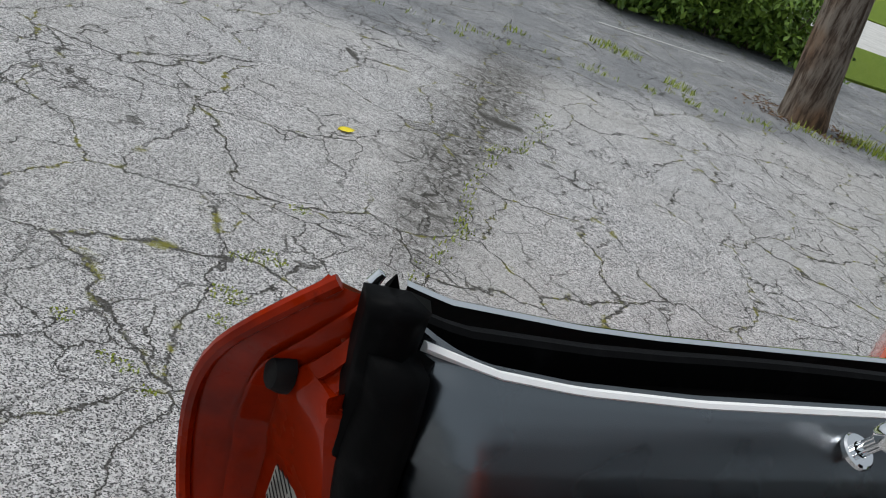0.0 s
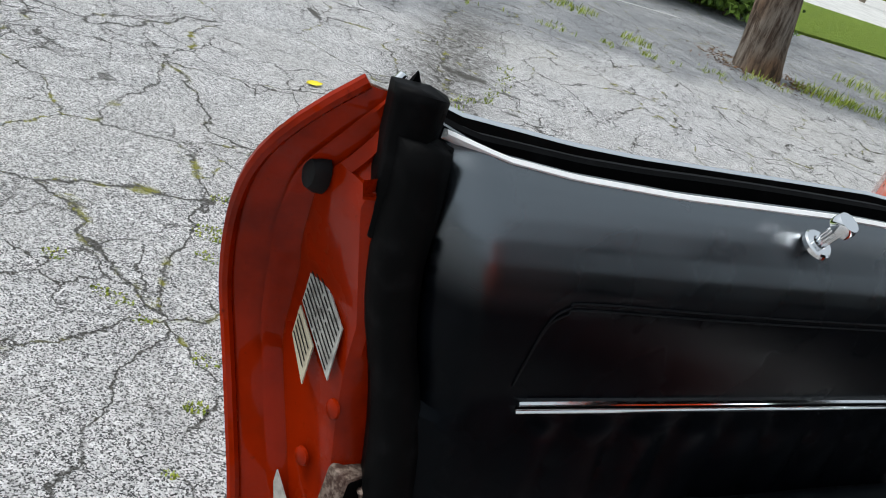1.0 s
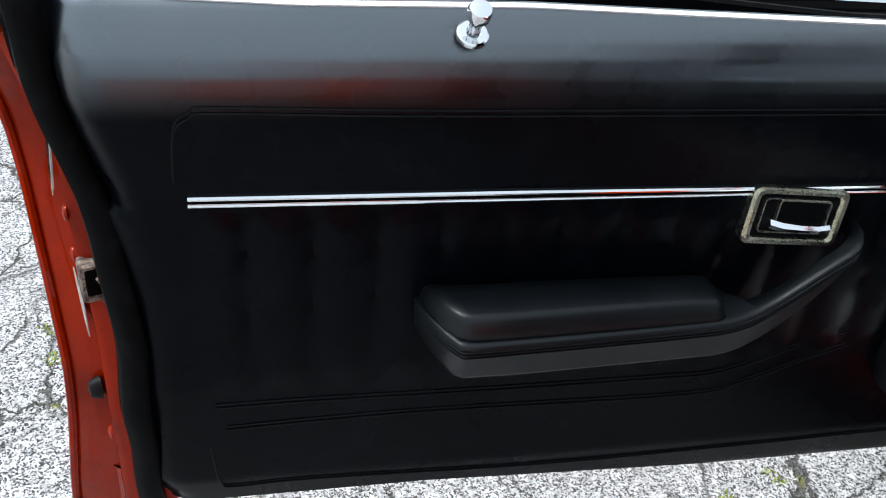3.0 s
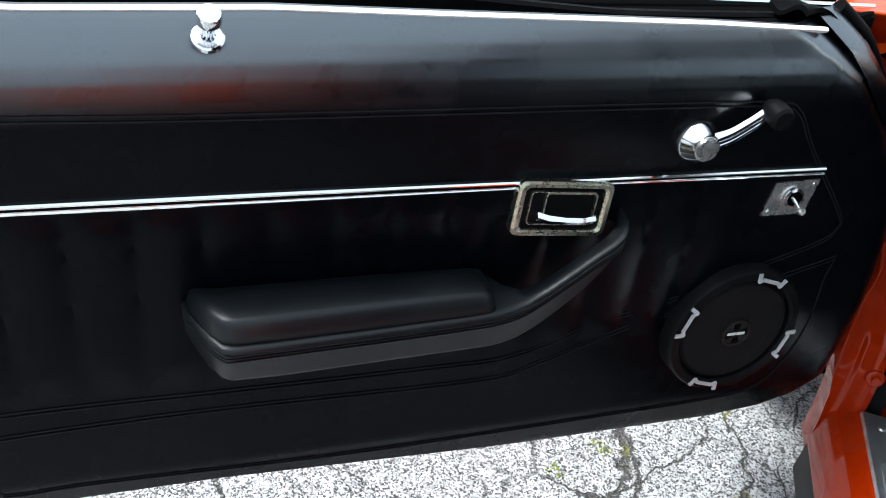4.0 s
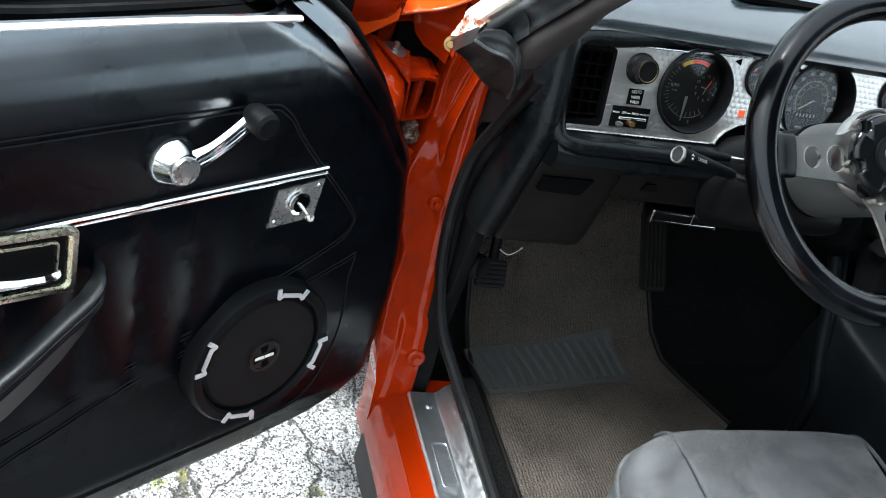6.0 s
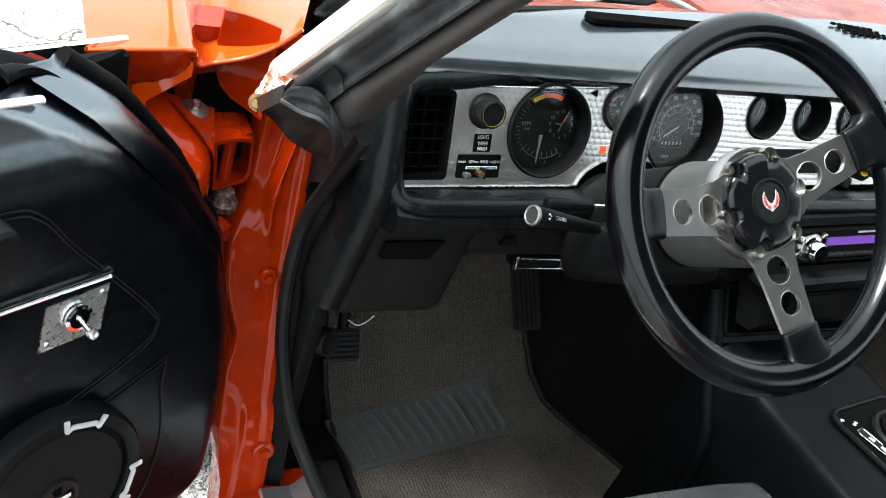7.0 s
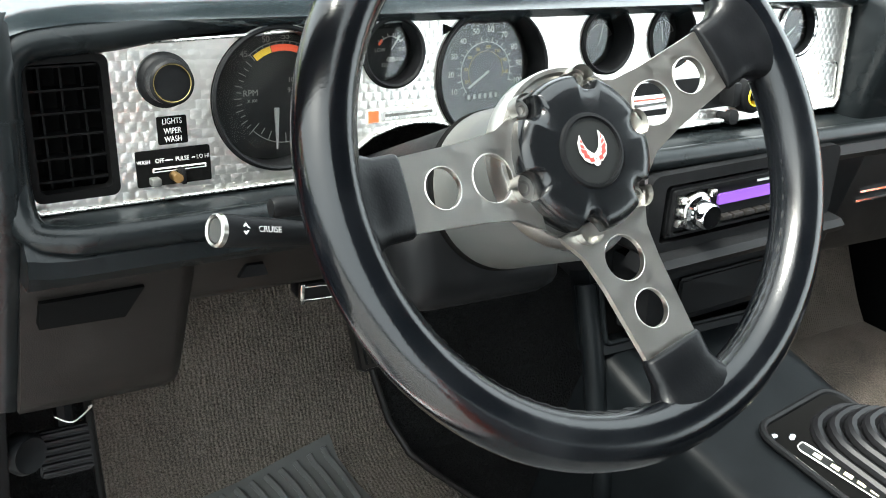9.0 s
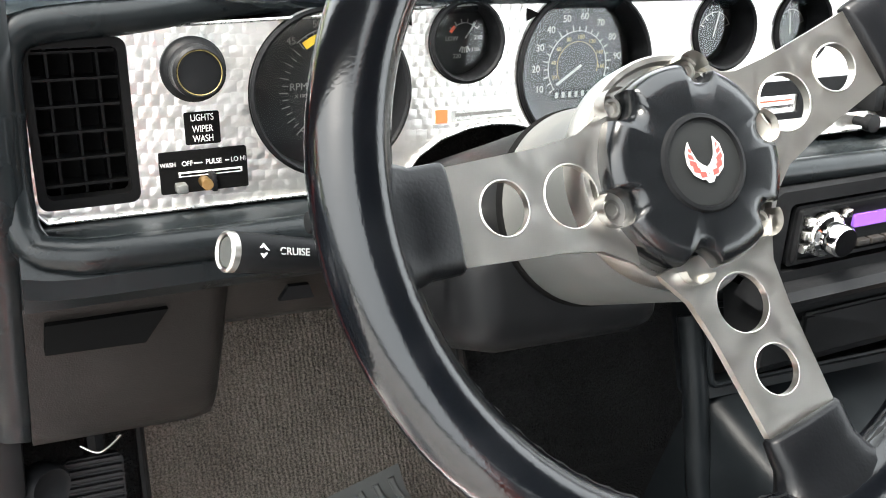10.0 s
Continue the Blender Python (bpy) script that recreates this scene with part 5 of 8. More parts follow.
part("front_wheel", lathe(bmesh.new(), [(0.19, -0.03), (0.21, -0.035), (0.29, -0.035), (0.325, -0.028), (0.33, -0.015), (0.33, 0.025), (0.325, 0.03), (0.19, 0.03)], 48, pose(1.160, AC[0], 0.335, 0, 90, 0)), TYRE, car, "black front tyre in the wheel arch")
# A-pillar: pale moulding, ribbed silver strip, black seal, grained trim
PIL_AXIS = Vector((0.24, -0.58, 0.78)).normalized()
PIL_N = Vector((-0.67, -0.68, -0.30))
PIL_N = (PIL_N - PIL_AXIS * PIL_N.dot(PIL_AXIS)).normalized()
PIL_R = PIL_AXIS.cross(PIL_N).normalized()
PIL_Q = Vector((1.122, 0.918, 0.930))
PIL = [tuple(PIL_Q + PIL_AXIS * s) for s in (-0.08, 0.0, 0.1, 0.2, 0.3, 0.4, 0.5, 0.58)]


def pil(r, n, s=0.0):
    return PIL_Q + PIL_R * r + PIL_N * n + PIL_AXIS * s


def pillar(name, mat, label, section, s0, s1, bend=None, steps=24, smooth=60):
    """a band of the windshield pillar: its section in (across, outward) swept up the pillar"""
    b_ = bmesh.new()
    rings = []
    for i in range(steps + 1):
        s = s0 + (s1 - s0) * i / steps
        ring_ = []
        for r, n in section:
            r, n, up = bend(r, n, s) if bend else (r, n, s)
            ring_.append(pil(r, n, up))
        rings.append(ring_)
    loft(b_, rings)
    return part(name, b_, mat, car, label, smooth)


# pale base stands in for sky mirrored in the metal; blotches are wear
BRIGHT = material("bright_moulding", (0.74, 0.74, 0.73), 0.3, 0.1)
brn = Nodes(BRIGHT)
brn.color(brn.mix(brn.ramp(brn.noise(60.0, 5.0, 0.7), 0.5, 0.75), (0.80, 0.80, 0.79), (0.52, 0.50, 0.47)))
brn.bump(brn.noise(90.0, 4.0), 0.3, 0.001)
pillar("pillar_moulding", BRIGHT, "worn windshield pillar moulding, its sky reflection painted pale", [(-0.017, -0.032), (-0.0165, -0.026), (-0.010, -0.012), (-0.004, -0.0015), (-0.002, -0.002), (0.0, -0.008), (0.0, -0.034)], -0.046, 0.58)
strip = pillar("pillar_gutter", SPOKE, "ribbed grey metal strip beside the moulding", [(-0.0035, -0.004), (-0.0035, 0.0005), (0.000, 0.0030), (0.0035, 0.0038), (0.0045, 0.001), (0.0035, -0.008)], -0.012, 0.58)
SEAL_GREY = material("weathered_seal", (0.022, 0.024, 0.026), 0.42, 0.0, 0.35)
sgn = Nodes(SEAL_GREY)
sgn.color(sgn.mix(sgn.ramp(sgn.noise(22.0, 5.0, 0.65), 0.42, 0.68), (0.010, 0.011, 0.012), (0.050, 0.054, 0.057)))
sgn.bump(sgn.noise(140.0, 4.0), 0.35, 0.001)
pillar("pillar_seal", SEAL_GREY, "weathered grey-black rubber pillar seal", [(0.003, -0.012), (0.0035, 0.004), (0.0065, 0.0105), (0.0095, 0.0130), (0.0125, 0.0125), (0.0150, 0.0095), (0.0240, 0.0060), (0.0280, 0.0085), (0.0315, 0.0125), (0.0345, 0.0115), (0.0355, 0.004), (0.0355, -0.022)], -0.005, 0.58)
bm = bmesh.new()
sheet(bm, 10, 10, lambda s, t: pil(0.0110 + 0.0235 * s, 0.0150 - 0.005 * math.sin(math.pi * s) + 0.001 * s, 0.034 + 0.024 * t - 0.010 * s), -0.002 * PIL_N)
part("seal_patch", bm, SEAL_GREY, car, "patch of rubber over the seal joint", 60)
GRAINED = vinyl("brown_black_trim", (0.036, 0.031, 0.028), 0.42, 560.0, 0.0007, spec=0.5)
def trim_bend(r, n, s):
    """the foot of the trim spreads towards the dash and ends in a slanted edge"""
    k = 1 - smooth01((s + 0.01) / 0.11)
    q = (r - 0.037) / 0.034
    return (0.037 + (r - 0.037) * (1 + 0.30 * k), n * (1 - 0.45 * k) + 0.010 * k * (1 - q), s + 0.030 * k * (1 - q))


pillar("pillar_trim", GRAINED, "grained dark vinyl pillar trim", [(0.0370, -0.020), (0.0370, 0.000), (0.0395, 0.0065), (0.0440, 0.0090), (0.0500, 0.0065), (0.0560, -0.004), (0.0620, -0.022), (0.0670, -0.046), (0.0705, -0.075), (0.0710, -0.098), (0.050, -0.104)], -0.014, 0.58, trim_bend, 36)
# sagging lower seal end: upper shelf folded over, underside colour darkened for shade
BOOT = material("shaded_perished_rubber", (0.006, 0.005, 0.0045), 0.5, 0.0, 0.2)
bo = Nodes(BOOT)
bo.color(bo.mix(bo.ramp(bo.noise(25.0, 5.0), 0.4, 0.7), (0.004, 0.0036, 0.0035), (0.022, 0.016, 0.014)))
bo.bump(bo.noise(90.0, 5.0), 0.5, 0.002)
SHELF_TOP = spline([(1.1145, 0.911, 0.914), (1.120, 0.900, 0.926), (1.130, 0.882, 0.934), (1.139, 0.864, 0.930), (1.155, 0.873, 0.910), (1.174, 0.898, 0.876), (1.181, 0.915, 0.851)], 8)
SHELF_FOLD = spline([(1.1140, 0.912, 0.905), (1.126, 0.892, 0.906), (1.139, 0.876, 0.909), (1.153, 0.879, 0.898), (1.167, 0.896, 0.872), (1.1745, 0.910, 0.853), (1.180, 0.922, 0.840)], 8)
SHELF_LOW = spline([(1.106, 0.938, 0.878), (1.117, 0.930, 0.874), (1.129, 0.912, 0.866), (1.148, 0.925, 0.850), (1.160, 0.928, 0.843), (1.169, 0.930, 0.839), (1.180, 0.925, 0.838)], 8)


def between(a, b, bulge, seed):
    def f(s, t):
        i = min(int(s * (len(a) - 1)), len(a) - 2)
        k = s * (len(a) - 1) - i
        p = a[i].lerp(a[i + 1], k).lerp(b[i].lerp(b[i + 1], k), t)
        w = bulge * math.sin(math.pi * t) * math.sin(math.pi * s) + 0.0022 * noise.noise(Vector((s * 7, t * 4, seed))) * math.sin(math.pi * t)
        return p + Vector((-0.25, -0.85, 0.25)) * w
    return f


bm = bmesh.new()
sheet(bm, 48, 12, between(SHELF_TOP, SHELF_FOLD, 0.003, 1), (0.004, 0.014, -0.004))
boot = part("seal_shelf", bm, SEAL_GREY, car, "sagging weathered rubber at the pillar foot", 80)
bm = bmesh.new()
sheet(bm, 48, 16, between(SHELF_FOLD, SHELF_LOW, -0.005, 5), (0.004, 0.012, 0.002))
part("seal_underside", bm, BOOT, boot, "perished underside, shade in its dark colour, with torn lower edge", 80)
bm = bmesh.new()
tube(bm, SHELF_FOLD, 0.0028, 8)
part("seal_fold", bm, SEAL_GREY, boot)
# torn end of the moulding over chipped paint and filler
FILLER = material("chipped_filler", (0.62, 0.52, 0.46), 0.7)
fln = Nodes(FILLER)
fln.color(fln.mix(fln.ramp(fln.noise(70.0, 5.0, 0.7), 0.47, 0.56), (0.74, 0.68, 0.62), fln.mix(fln.ramp(fln.noise(160.0, 3.0), 0.45, 0.6), (0.55, 0.13, 0.05), (0.16, 0.05, 0.03))))
fln.bump(fln.noise(120.0, 5.0, 0.7), 1.0, 0.004)
bm = bmesh.new()
def filler(s, t):
    a = Vector((1.106, 0.966, 0.881)).lerp(Vector((1.112, 0.953, 0.916)), t)
    b = Vector((1.112, 0.922, 0.905)).lerp(Vector((1.1175, 0.910, 0.928)), t)
    p = a.lerp(b, s)
    return p + Vector((-0.6, -0.6, 0.3)) * (0.005 * math.sin(math.pi * s) + 0.0035 * noise.noise(Vector((s * 5, t * 5, 7))))


sheet(bm, 22, 18, filler, (0.010, 0.012, -0.006))
part("moulding_end", bm, FILLER, car, "chipped white and orange filler at the moulding end", 70)
bm = bmesh.new()
def tongue(s, t):
    a = Vector((1.1035, 0.948, 0.886)).lerp(Vector((1.1125, 0.912, 0.922)), s)
    b = Vector((1.1045, 0.937, 0.877)).lerp(Vector((1.1140, 0.909, 0.907)), s)
    p = a.lerp(b, t)
    return p + Vector((-0.5, -0.7, 0.3)) * (0.004 * math.sin(math.pi * s) * (1 - t) + 0.002 * math.sin(5 * s))


sheet(bm, 18, 8, tongue, (0.002, 0.004, -0.002))
part("moulding_tongue", bm, SPOKE, car, "bent grey metal tongue", 70)

# closing panels: floor, firewall, roof, right side, rear
bm = bmesh.new()
box(bm, 1.28, 2.76, -1.2, 1.45, 0.20, 0.262)
part("floor_pan", bm, BLACK_CARPET, car, "black carpeted floor")
bm = bmesh.new()
sheet(bm, 30, 12, lambda s, t: (1.24 + 1.52 * s, 1.10 + 0.31 * t, 0.262 + 0.42 * t), (0, 0.03, 0))
part("toe_board", bm, BLACK_CARPET, car, "sloping black toe board")
bm = bmesh.new()
box(bm, 1.24, 2.76, 1.42, 1.46, 0.26, 0.93)
part("firewall", bm, DARK, car)
bm = bmesh.new()
box(bm, 1.226, 1.246, 0.965, 1.45, 0.24, 0.935, 0.004)
part("kick_panel", bm, PLASTIC, car, "black kick panel")
bm = bmesh.new()
box(bm, 2.74, 2.80, -1.2, 1.45, 0.20, 0.84, 0.01)
part("far_side", bm, PLASTIC, car, "dark far door side")
# cowl and engine bay seen over the dash
bm = bmesh.new()
def cowl_y(x):
    return interp(x, (1.2, 1.29, 1.38, 1.54, 1.75, 2.05, 2.2, 2.6), (0.985, 1.012, 1.055, 1.10, 1.13, 1.165, 1.165, 1.10))


sheet(bm, 30, 4, lambda s, t: (1.27 + 1.53 * s, cowl_y(1.27 + 1.53 * s) + 0.012 + 0.045 * t, 0.958 - 0.012 * t + 0.012 * s), (0, 0, -0.02))
DULL_RED = paint("dull_red_paint", (0.20, 0.045, 0.028), 0.7, 0.1)
part("cowl", bm, DULL_RED, car, "dull red-brown cowl edge")
bm = bmesh.new()
sheet(bm, 30, 8, lambda s, t: (1.24 + 1.56 * s, cowl_y(1.24 + 1.56 * s) + 0.05 + 0.45 * t, 0.915 - 0.10 * t - 0.02 * math.sin(math.pi * t)), (0, 0, -0.02))
part("engine_shroud", bm, material("dusty_grey_shroud", (0.055, 0.062, 0.065), 0.6, 0.0, 0.2), car, "dusty grey engine shroud behind the cowl")
bm = bmesh.new()
sheet(bm, 24, 8, lambda s, t: (1.84 + 0.75 * s, 1.215 + 0.05 * s + 0.40 * t, 0.938 + 0.03 * s - 0.02 * t + 0.006 * math.sin(11 * s)), (0, 0, -0.03))
part("hood_edge", bm, DULL_RED, car, "dull red-brown hood edge")
bm = bmesh.new()
tube(bm, spline([(1.60, 1.26, 0.895), (1.653, 1.25, 0.922), (1.69, 1.25, 0.935), (1.746, 1.25, 0.941), (1.80, 1.25, 0.936), (1.85, 1.24, 0.922), (1.87, 1.235, 0.90)], 8), 0.0042, 10)
part("washer_hose", bm, material("milky_hose", (0.55, 0.57, 0.54), 0.35), car, "milky plastic hose in the engine bay")
part("red_cap", lathe(bmesh.new(), [(0.0, 0.016), (0.008, 0.015), (0.013, 0.008), (0.014, 0.0), (0.014, -0.03)], 18, pose(1.767, 1.25, 0.915, 0, 70, 10)), RED, car, "small red cap")
for x0, y0, h_ in ((1.55, 1.24, 0.02), (1.61, 1.30, 0.03), (1.70, 1.33, 0.02)):
    part("engine_fitting", lathe(bmesh.new(), [(0.012, -0.03), (0.012, 0.0), (0.009, 0.004), (0.009, h_), (0.0, h_)], 14, pose(x0, y0, 0.91, 15, 10, 0)), SPOKE, car, "small metal fitting")
bm = bmesh.new()
def glass_point(s, t):
    z = 0.952 + 0.42 * t
    edge = [interp(z, [p[2] for p in PIL], [p[k] for p in PIL]) for k in (0, 1)]
    x0 = edge[0] + 0.03
    x1 = 3.82 - x0
    x = x0 + (x1 - x0) * s
    lean = interp(0.952, [p[2] for p in PIL], [p[1] for p in PIL]) - edge[1]
    return (x, cowl_y(min(x, 2.58)) + 0.012 - lean * (1 - 0.12 * math.sin(math.pi * s)), z)


sheet(bm, 30, 16, glass_point, (0, 0.004, 0.004))
ws = part("windshield", bm, GLASS, car, "clear curved windshield")
ws.visible_shadow = False
bm = bmesh.new()
tube(bm, [(1.20 + 1.38 * i / 30, cowl_y(1.20 + 1.38 * i / 30) + 0.003, 0.957) for i in range(31)], 0.007, 8)
part("windshield_seal", bm, RUBBER, car, "black windshield base seal")
bm = bmesh.new()
box(bm, 1.40, 2.55, 1.47, 1.95, 0.55, 0.62)
part("engine_bay", bm, DARK, car, "dark engine bay")
bm = bmesh.new()
box(bm, 2.50, 2.58, 1.2, 2.4, 0.60, 0.93, 0.02)
part("far_fender", bm, ORANGE, car, "orange far fender")

# rear body is out of view; added to block light and darken reflections
bm = bmesh.new()
loft(bm, [[(1.05 + k, y, 0.28), (1.03 + k, y, 0.60), (1.06 + k, y, 0.84), (1.11 + k, y, 0.915), (1.24 + k, y, 0.93), (1.26 + k, y, 0.28)] for y, k in ((-0.55, 0.06), (-0.7, 0.03), (-1.2, 0.0), (-2.2, 0.05))])
part("quarter_panel", bm, ORANGE, car, "orange rear quarter panel", 50)
bm = bmesh.new()
box(bm, 1.26, 2.74, -1.25, -1.15, 0.2, 1.40)
part("rear_bulkhead", bm, VELOUR, car, "dark added wall that blocks light from the rear")
bm = bmesh.new()
loft(bm, [[(1.24 + k, y0, z), (1.30 + k, y0, z), (1.30 + k, -1.2, z), (1.24 + k, -1.2, z)] for z, y0, k in ((0.92, -0.55, 0.0), (1.15, -0.62, 0.06), (1.42, -0.70, 0.15))])
part("rear_pillar", bm, ORANGE, car, "orange rear pillar added to close the cabin")

# roof is out of view; added with a dark lining to shade the cabin
bm = bmesh.new()
HEADLINER = carpet("dark_headliner", (0.016, 0.016, 0.017), (0.04, 0.04, 0.042), 900.0)
sheet(bm, 16, 16, lambda s, t: (1.31 + 1.27 * s, 0.44 - 1.65 * t + 0.12 * math.sin(math.pi * s), 1.405 + 0.05 * math.sin(math.pi * s)), (0, 0, 0.03))
part("roof", bm, HEADLINER, car, "dark unseen headliner that keeps light out of the cabin")
# outer skin that closes the body: roof, far side, tail
bm = bmesh.new()
sheet(bm, 16, 24, lambda s, t: (1.31 + 1.27 * s, 0.44 - 1.65 * t + 0.12 * math.sin(math.pi * s), 1.439 + 0.05 * math.sin(math.pi * s)), (0, 0, 0.012))
part("roof_skin", bm, ORANGE, car, "orange roof skin")
bm = bmesh.new()
loft(bm, [[(2.805, y, 0.28), (2.84 - k, y, 0.30), (2.87 - k, y, 0.60), (2.84 - k, y, 0.84), (2.805, y, 0.88)] for y, k in ((-2.2, 0.04), (-1.2, 0.0), (0.0, 0.0), (1.2, 0.01), (2.3, 0.05))])
part("far_side_skin", bm, ORANGE, car, "orange far side of the body", 50)
bm = bmesh.new()
sheet(bm, 16, 12, lambda s, t: (1.25 + 1.55 * s, -1.26 - 0.94 * t, 0.92 + 0.025 * math.sin(math.pi * s) - 0.05 * t * t), (0, 0, -0.02))
part("rear_deck", bm, ORANGE, car, "orange rear deck")
bm = bmesh.new()
sheet(bm, 16, 8, lambda s, t: (1.12 + 1.70 * s, -2.215 - 0.03 * math.sin(math.pi * t), 0.28 + 0.60 * t), (0, 0.02, 0))
part("tail_panel", bm, ORANGE, car, "orange tail panel")


# ---- dashboard ----
dash = thing("dashboard", "black padded dashboard with engine-turned metal gauge panel", "dashboard")
RISE = 0.036


def pad_section(x):
    far = cowl_y(x) - 0.004
    dz = RISE * (x - 1.40)
    k = max(0.0, min(1.0, (1.30 - x) / 0.075))
    pull = 0.030 * k * k
    prof = [(1.0, 0.900), (0.984, 0.912), (0.976, 0.918), (0.971, 0.926), (0.974, 0.936), (0.983, 0.945), (1.0, 0.952), (1.035, 0.957)]
    out = [(x, y - pull * 0.8, z + dz - 0.012 * k * k) for y, z in prof]
    y0 = 1.035 - pull * 0.8
    for i in range(1, 5):
        y = y0 + (max(far, y0 + 0.004) - y0) * i / 4
        out.append((x, y, 0.957 + dz + 0.004 * math.sin(math.pi * i / 5) - 0.012 * k * k))
    out.append((x, max(far, y0 + 0.004), 0.89 + dz))
    return out


bm = bmesh.new()
loft(bm, [pad_section(x) for x in [1.222, 1.226, 1.235, 1.25, 1.27, 1.30, 1.34] + [1.38 + 1.2 * i / 24 for i in range(25)]])
part("dash_pad", bm, PAD, dash, "soft blue-black dash pad")
# defroster slots, speaker louvres
for x0, x1, y in ((1.50, 1.735, 1.066), (2.15, 2.40, 1.07)):
    bm = bmesh.new()
    plate(bm, rrect(-(x1 - x0) / 2, (x1 - x0) / 2, -0.0105, 0.0105, 0.009), depth=0.006, m=pose((x0 + x1) / 2, y, 0.9645 + RISE * ((x0 + x1) / 2 - 1.4), -90, 0, 7))
    part("defroster_slot", bm, DARK, dash, "dark defroster slot")
for i in range(7):
    for j in range(4):
        bm = bmesh.new()
        box(bm, -0.0042, 0.0042, -0.0022, 0.0022, -0.002, 0.001)
        part("louvre", bm, DARK, dash, "", 0, pose(1.975 + 0.013 * i + 0.006 * j, 1.128 - 0.009 * j, 0.9635 + RISE * 0.6, 0, 0, 8))

# surround: left cheek and lower lip
bm = bmesh.new()
def end_y(z):
    return interp(z, (0.63, 0.66, 0.72, 0.78, 0.81, 0.86, 0.90, 0.93), (0.955, 0.945, 0.932, 0.918, 0.912, 0.930, 0.945, 0.965))


loft(bm, [[(1.221, end_y(z) + 0.055, z), (1.2225, end_y(z) + 0.022, z), (1.227, end_y(z) + 0.008, z), (1.236, end_y(z) + 0.001, z), (1.25, end_y(z) - 0.001, z), (1.258, end_y(z) + 0.004, z), (1.259, end_y(z) + 0.06, z)] for z in [0.618 + 0.312 * i / 28 for i in range(29)]])
part("dash_end", bm, PAD_EDGE, dash, "smooth dark end panel of the dashboard", 60)
bm = bmesh.new()
tube(bm, spline([(1.44, 0.992, 0.925), (1.36, 0.980, 0.918), (1.32, 0.974, 0.913), (1.275, 0.970, 0.909), (1.258, 0.964, 0.903), (1.253, 0.957, 0.888), (1.2525, 0.945, 0.855), (1.253, 0.928, 0.822), (1.258, 0.915, 0.805), (1.275, 0.906, 0.801), (1.34, 0.902, 0.803), (1.7, 0.902, 0.815), (2.2, 0.902, 0.831)], 8), 0.0105, 12)
part("surround_roll", bm, PAD_EDGE, dash, "rolled black edge round the gauge panel", 60)


def lip(x):
    dz = RISE * (x - 1.40) * 0.9
    c = max(0.0, 1 - (x - 1.222) / 0.05) if x < 1.272 else 0.0
    return [(x, 0.965, 0.800 + dz), (x, 0.944, 0.803 + dz), (x, 0.925, 0.806 + dz + 0.010 * c), (x, 0.905, 0.804 + dz + 0.012 * c), (x, 0.893, 0.797 + dz + 0.012 * c), (x, 0.889, 0.787 + dz + 0.01 * c), (x, 0.896, 0.776 + dz), (x, 0.915, 0.770 + dz), (x, 0.965, 0.768 + dz)]


bm = bmesh.new()
loft(bm, [lip(x) for x in [1.252, 1.256, 1.265, 1.28, 1.30] + [1.34 + 0.9 * i / 12 for i in range(13)]])
part("lower_lip", bm, PAD_EDGE, dash, "rolled black lower dash lip")
bm = bmesh.new()
box(bm, 2.122, 2.74, 0.925, 1.06, 0.77, 0.968, 0.02, 3)
part("passenger_dash", bm, PAD_EDGE, dash, "black passenger side dash")

# lower panels
bm = bmesh.new()
LP = []
for x in (1.252, 1.27, 1.32, 1.36, 1.372, 1.376):
    e = 0.012 if x == 1.376 else 0.004 if x == 1.372 else 0.0
    LP.append([(x, 0.975, 0.782), (x, 0.917 + e, 0.780), (x, 0.919 + e, 0.765), (x, 0.928 + e, 0.71), (x, 0.936 + e, 0.6520), (x, 0.940 + e, 0.6340), (x, 0.946 + e, 0.6220), (x, 0.960 + e, 0.6150), (x, 0.995, 0.6180)])
loft(bm, LP)
part("knee_panel", bm, GREY_PLASTIC, dash, "dark grey knee panel", 50)
bm = bmesh.new()
loft(bm, [[(x, 0.96, 0.786), (x, 0.922, 0.784), (x, 0.934, 0.72), (x, 0.944, 0.708), (x, 0.96, 0.703), (x, 1.0, 0.705)] for x in (1.372, 1.40, 1.55, 1.70)])
part("column_panel", bm, GREY_PLASTIC, dash, "dark panel under the steering column")
bm = bmesh.new()
plate(bm, [(-0.034, -0.011), (0.024, -0.011), (0.038, 0.011), (-0.033, 0.009)], depth=0.012, m=pose(1.296, 0.9165, 0.735, -8, 0, 0))
part("panel_slot", bm, DARK, dash, "dark cut-out slot")
bm = bmesh.new()
box(bm, 1.375, 1.55, 1.02, 1.08, 0.665, 0.705, 0.006)
part("lower_duct", bm, PLASTIC, dash, "black under-dash duct")
bm = bmesh.new()
plate(bm, [(-0.012, -0.004), (0.012, -0.004), (0.008, 0.006), (-0.006, 0.006)], depth=0.004, m=pose(1.418, 0.921, 0.743, -8, 0, 0))
part("release_tab", bm, PLASTIC, dash)
BRH = Matrix.Translation((1.559, 0.998, 0.650)) @ pose(0, 0, 0, -12, 0, -4) @ pose(0, 0, 0, 0, -1.5, 0)
bm = bmesh.new()
box(bm, -0.054, 0.054, 0.0, 0.03, -0.010, 0.010, 0.003, m=BRH)
pull = part("brake_release", bm, PLASTIC, dash, "black release handle with bright outline")
for z in (-0.006, 0.007):
    bm = bmesh.new()
    tube(bm, [BRH @ Vector((-0.053, -0.001, z)), BRH @ Vector((0.0, -0.002, z)), BRH @ Vector((0.053, -0.001, z))], 0.0009, 6)
    part("bright_line", bm, WORN, pull)
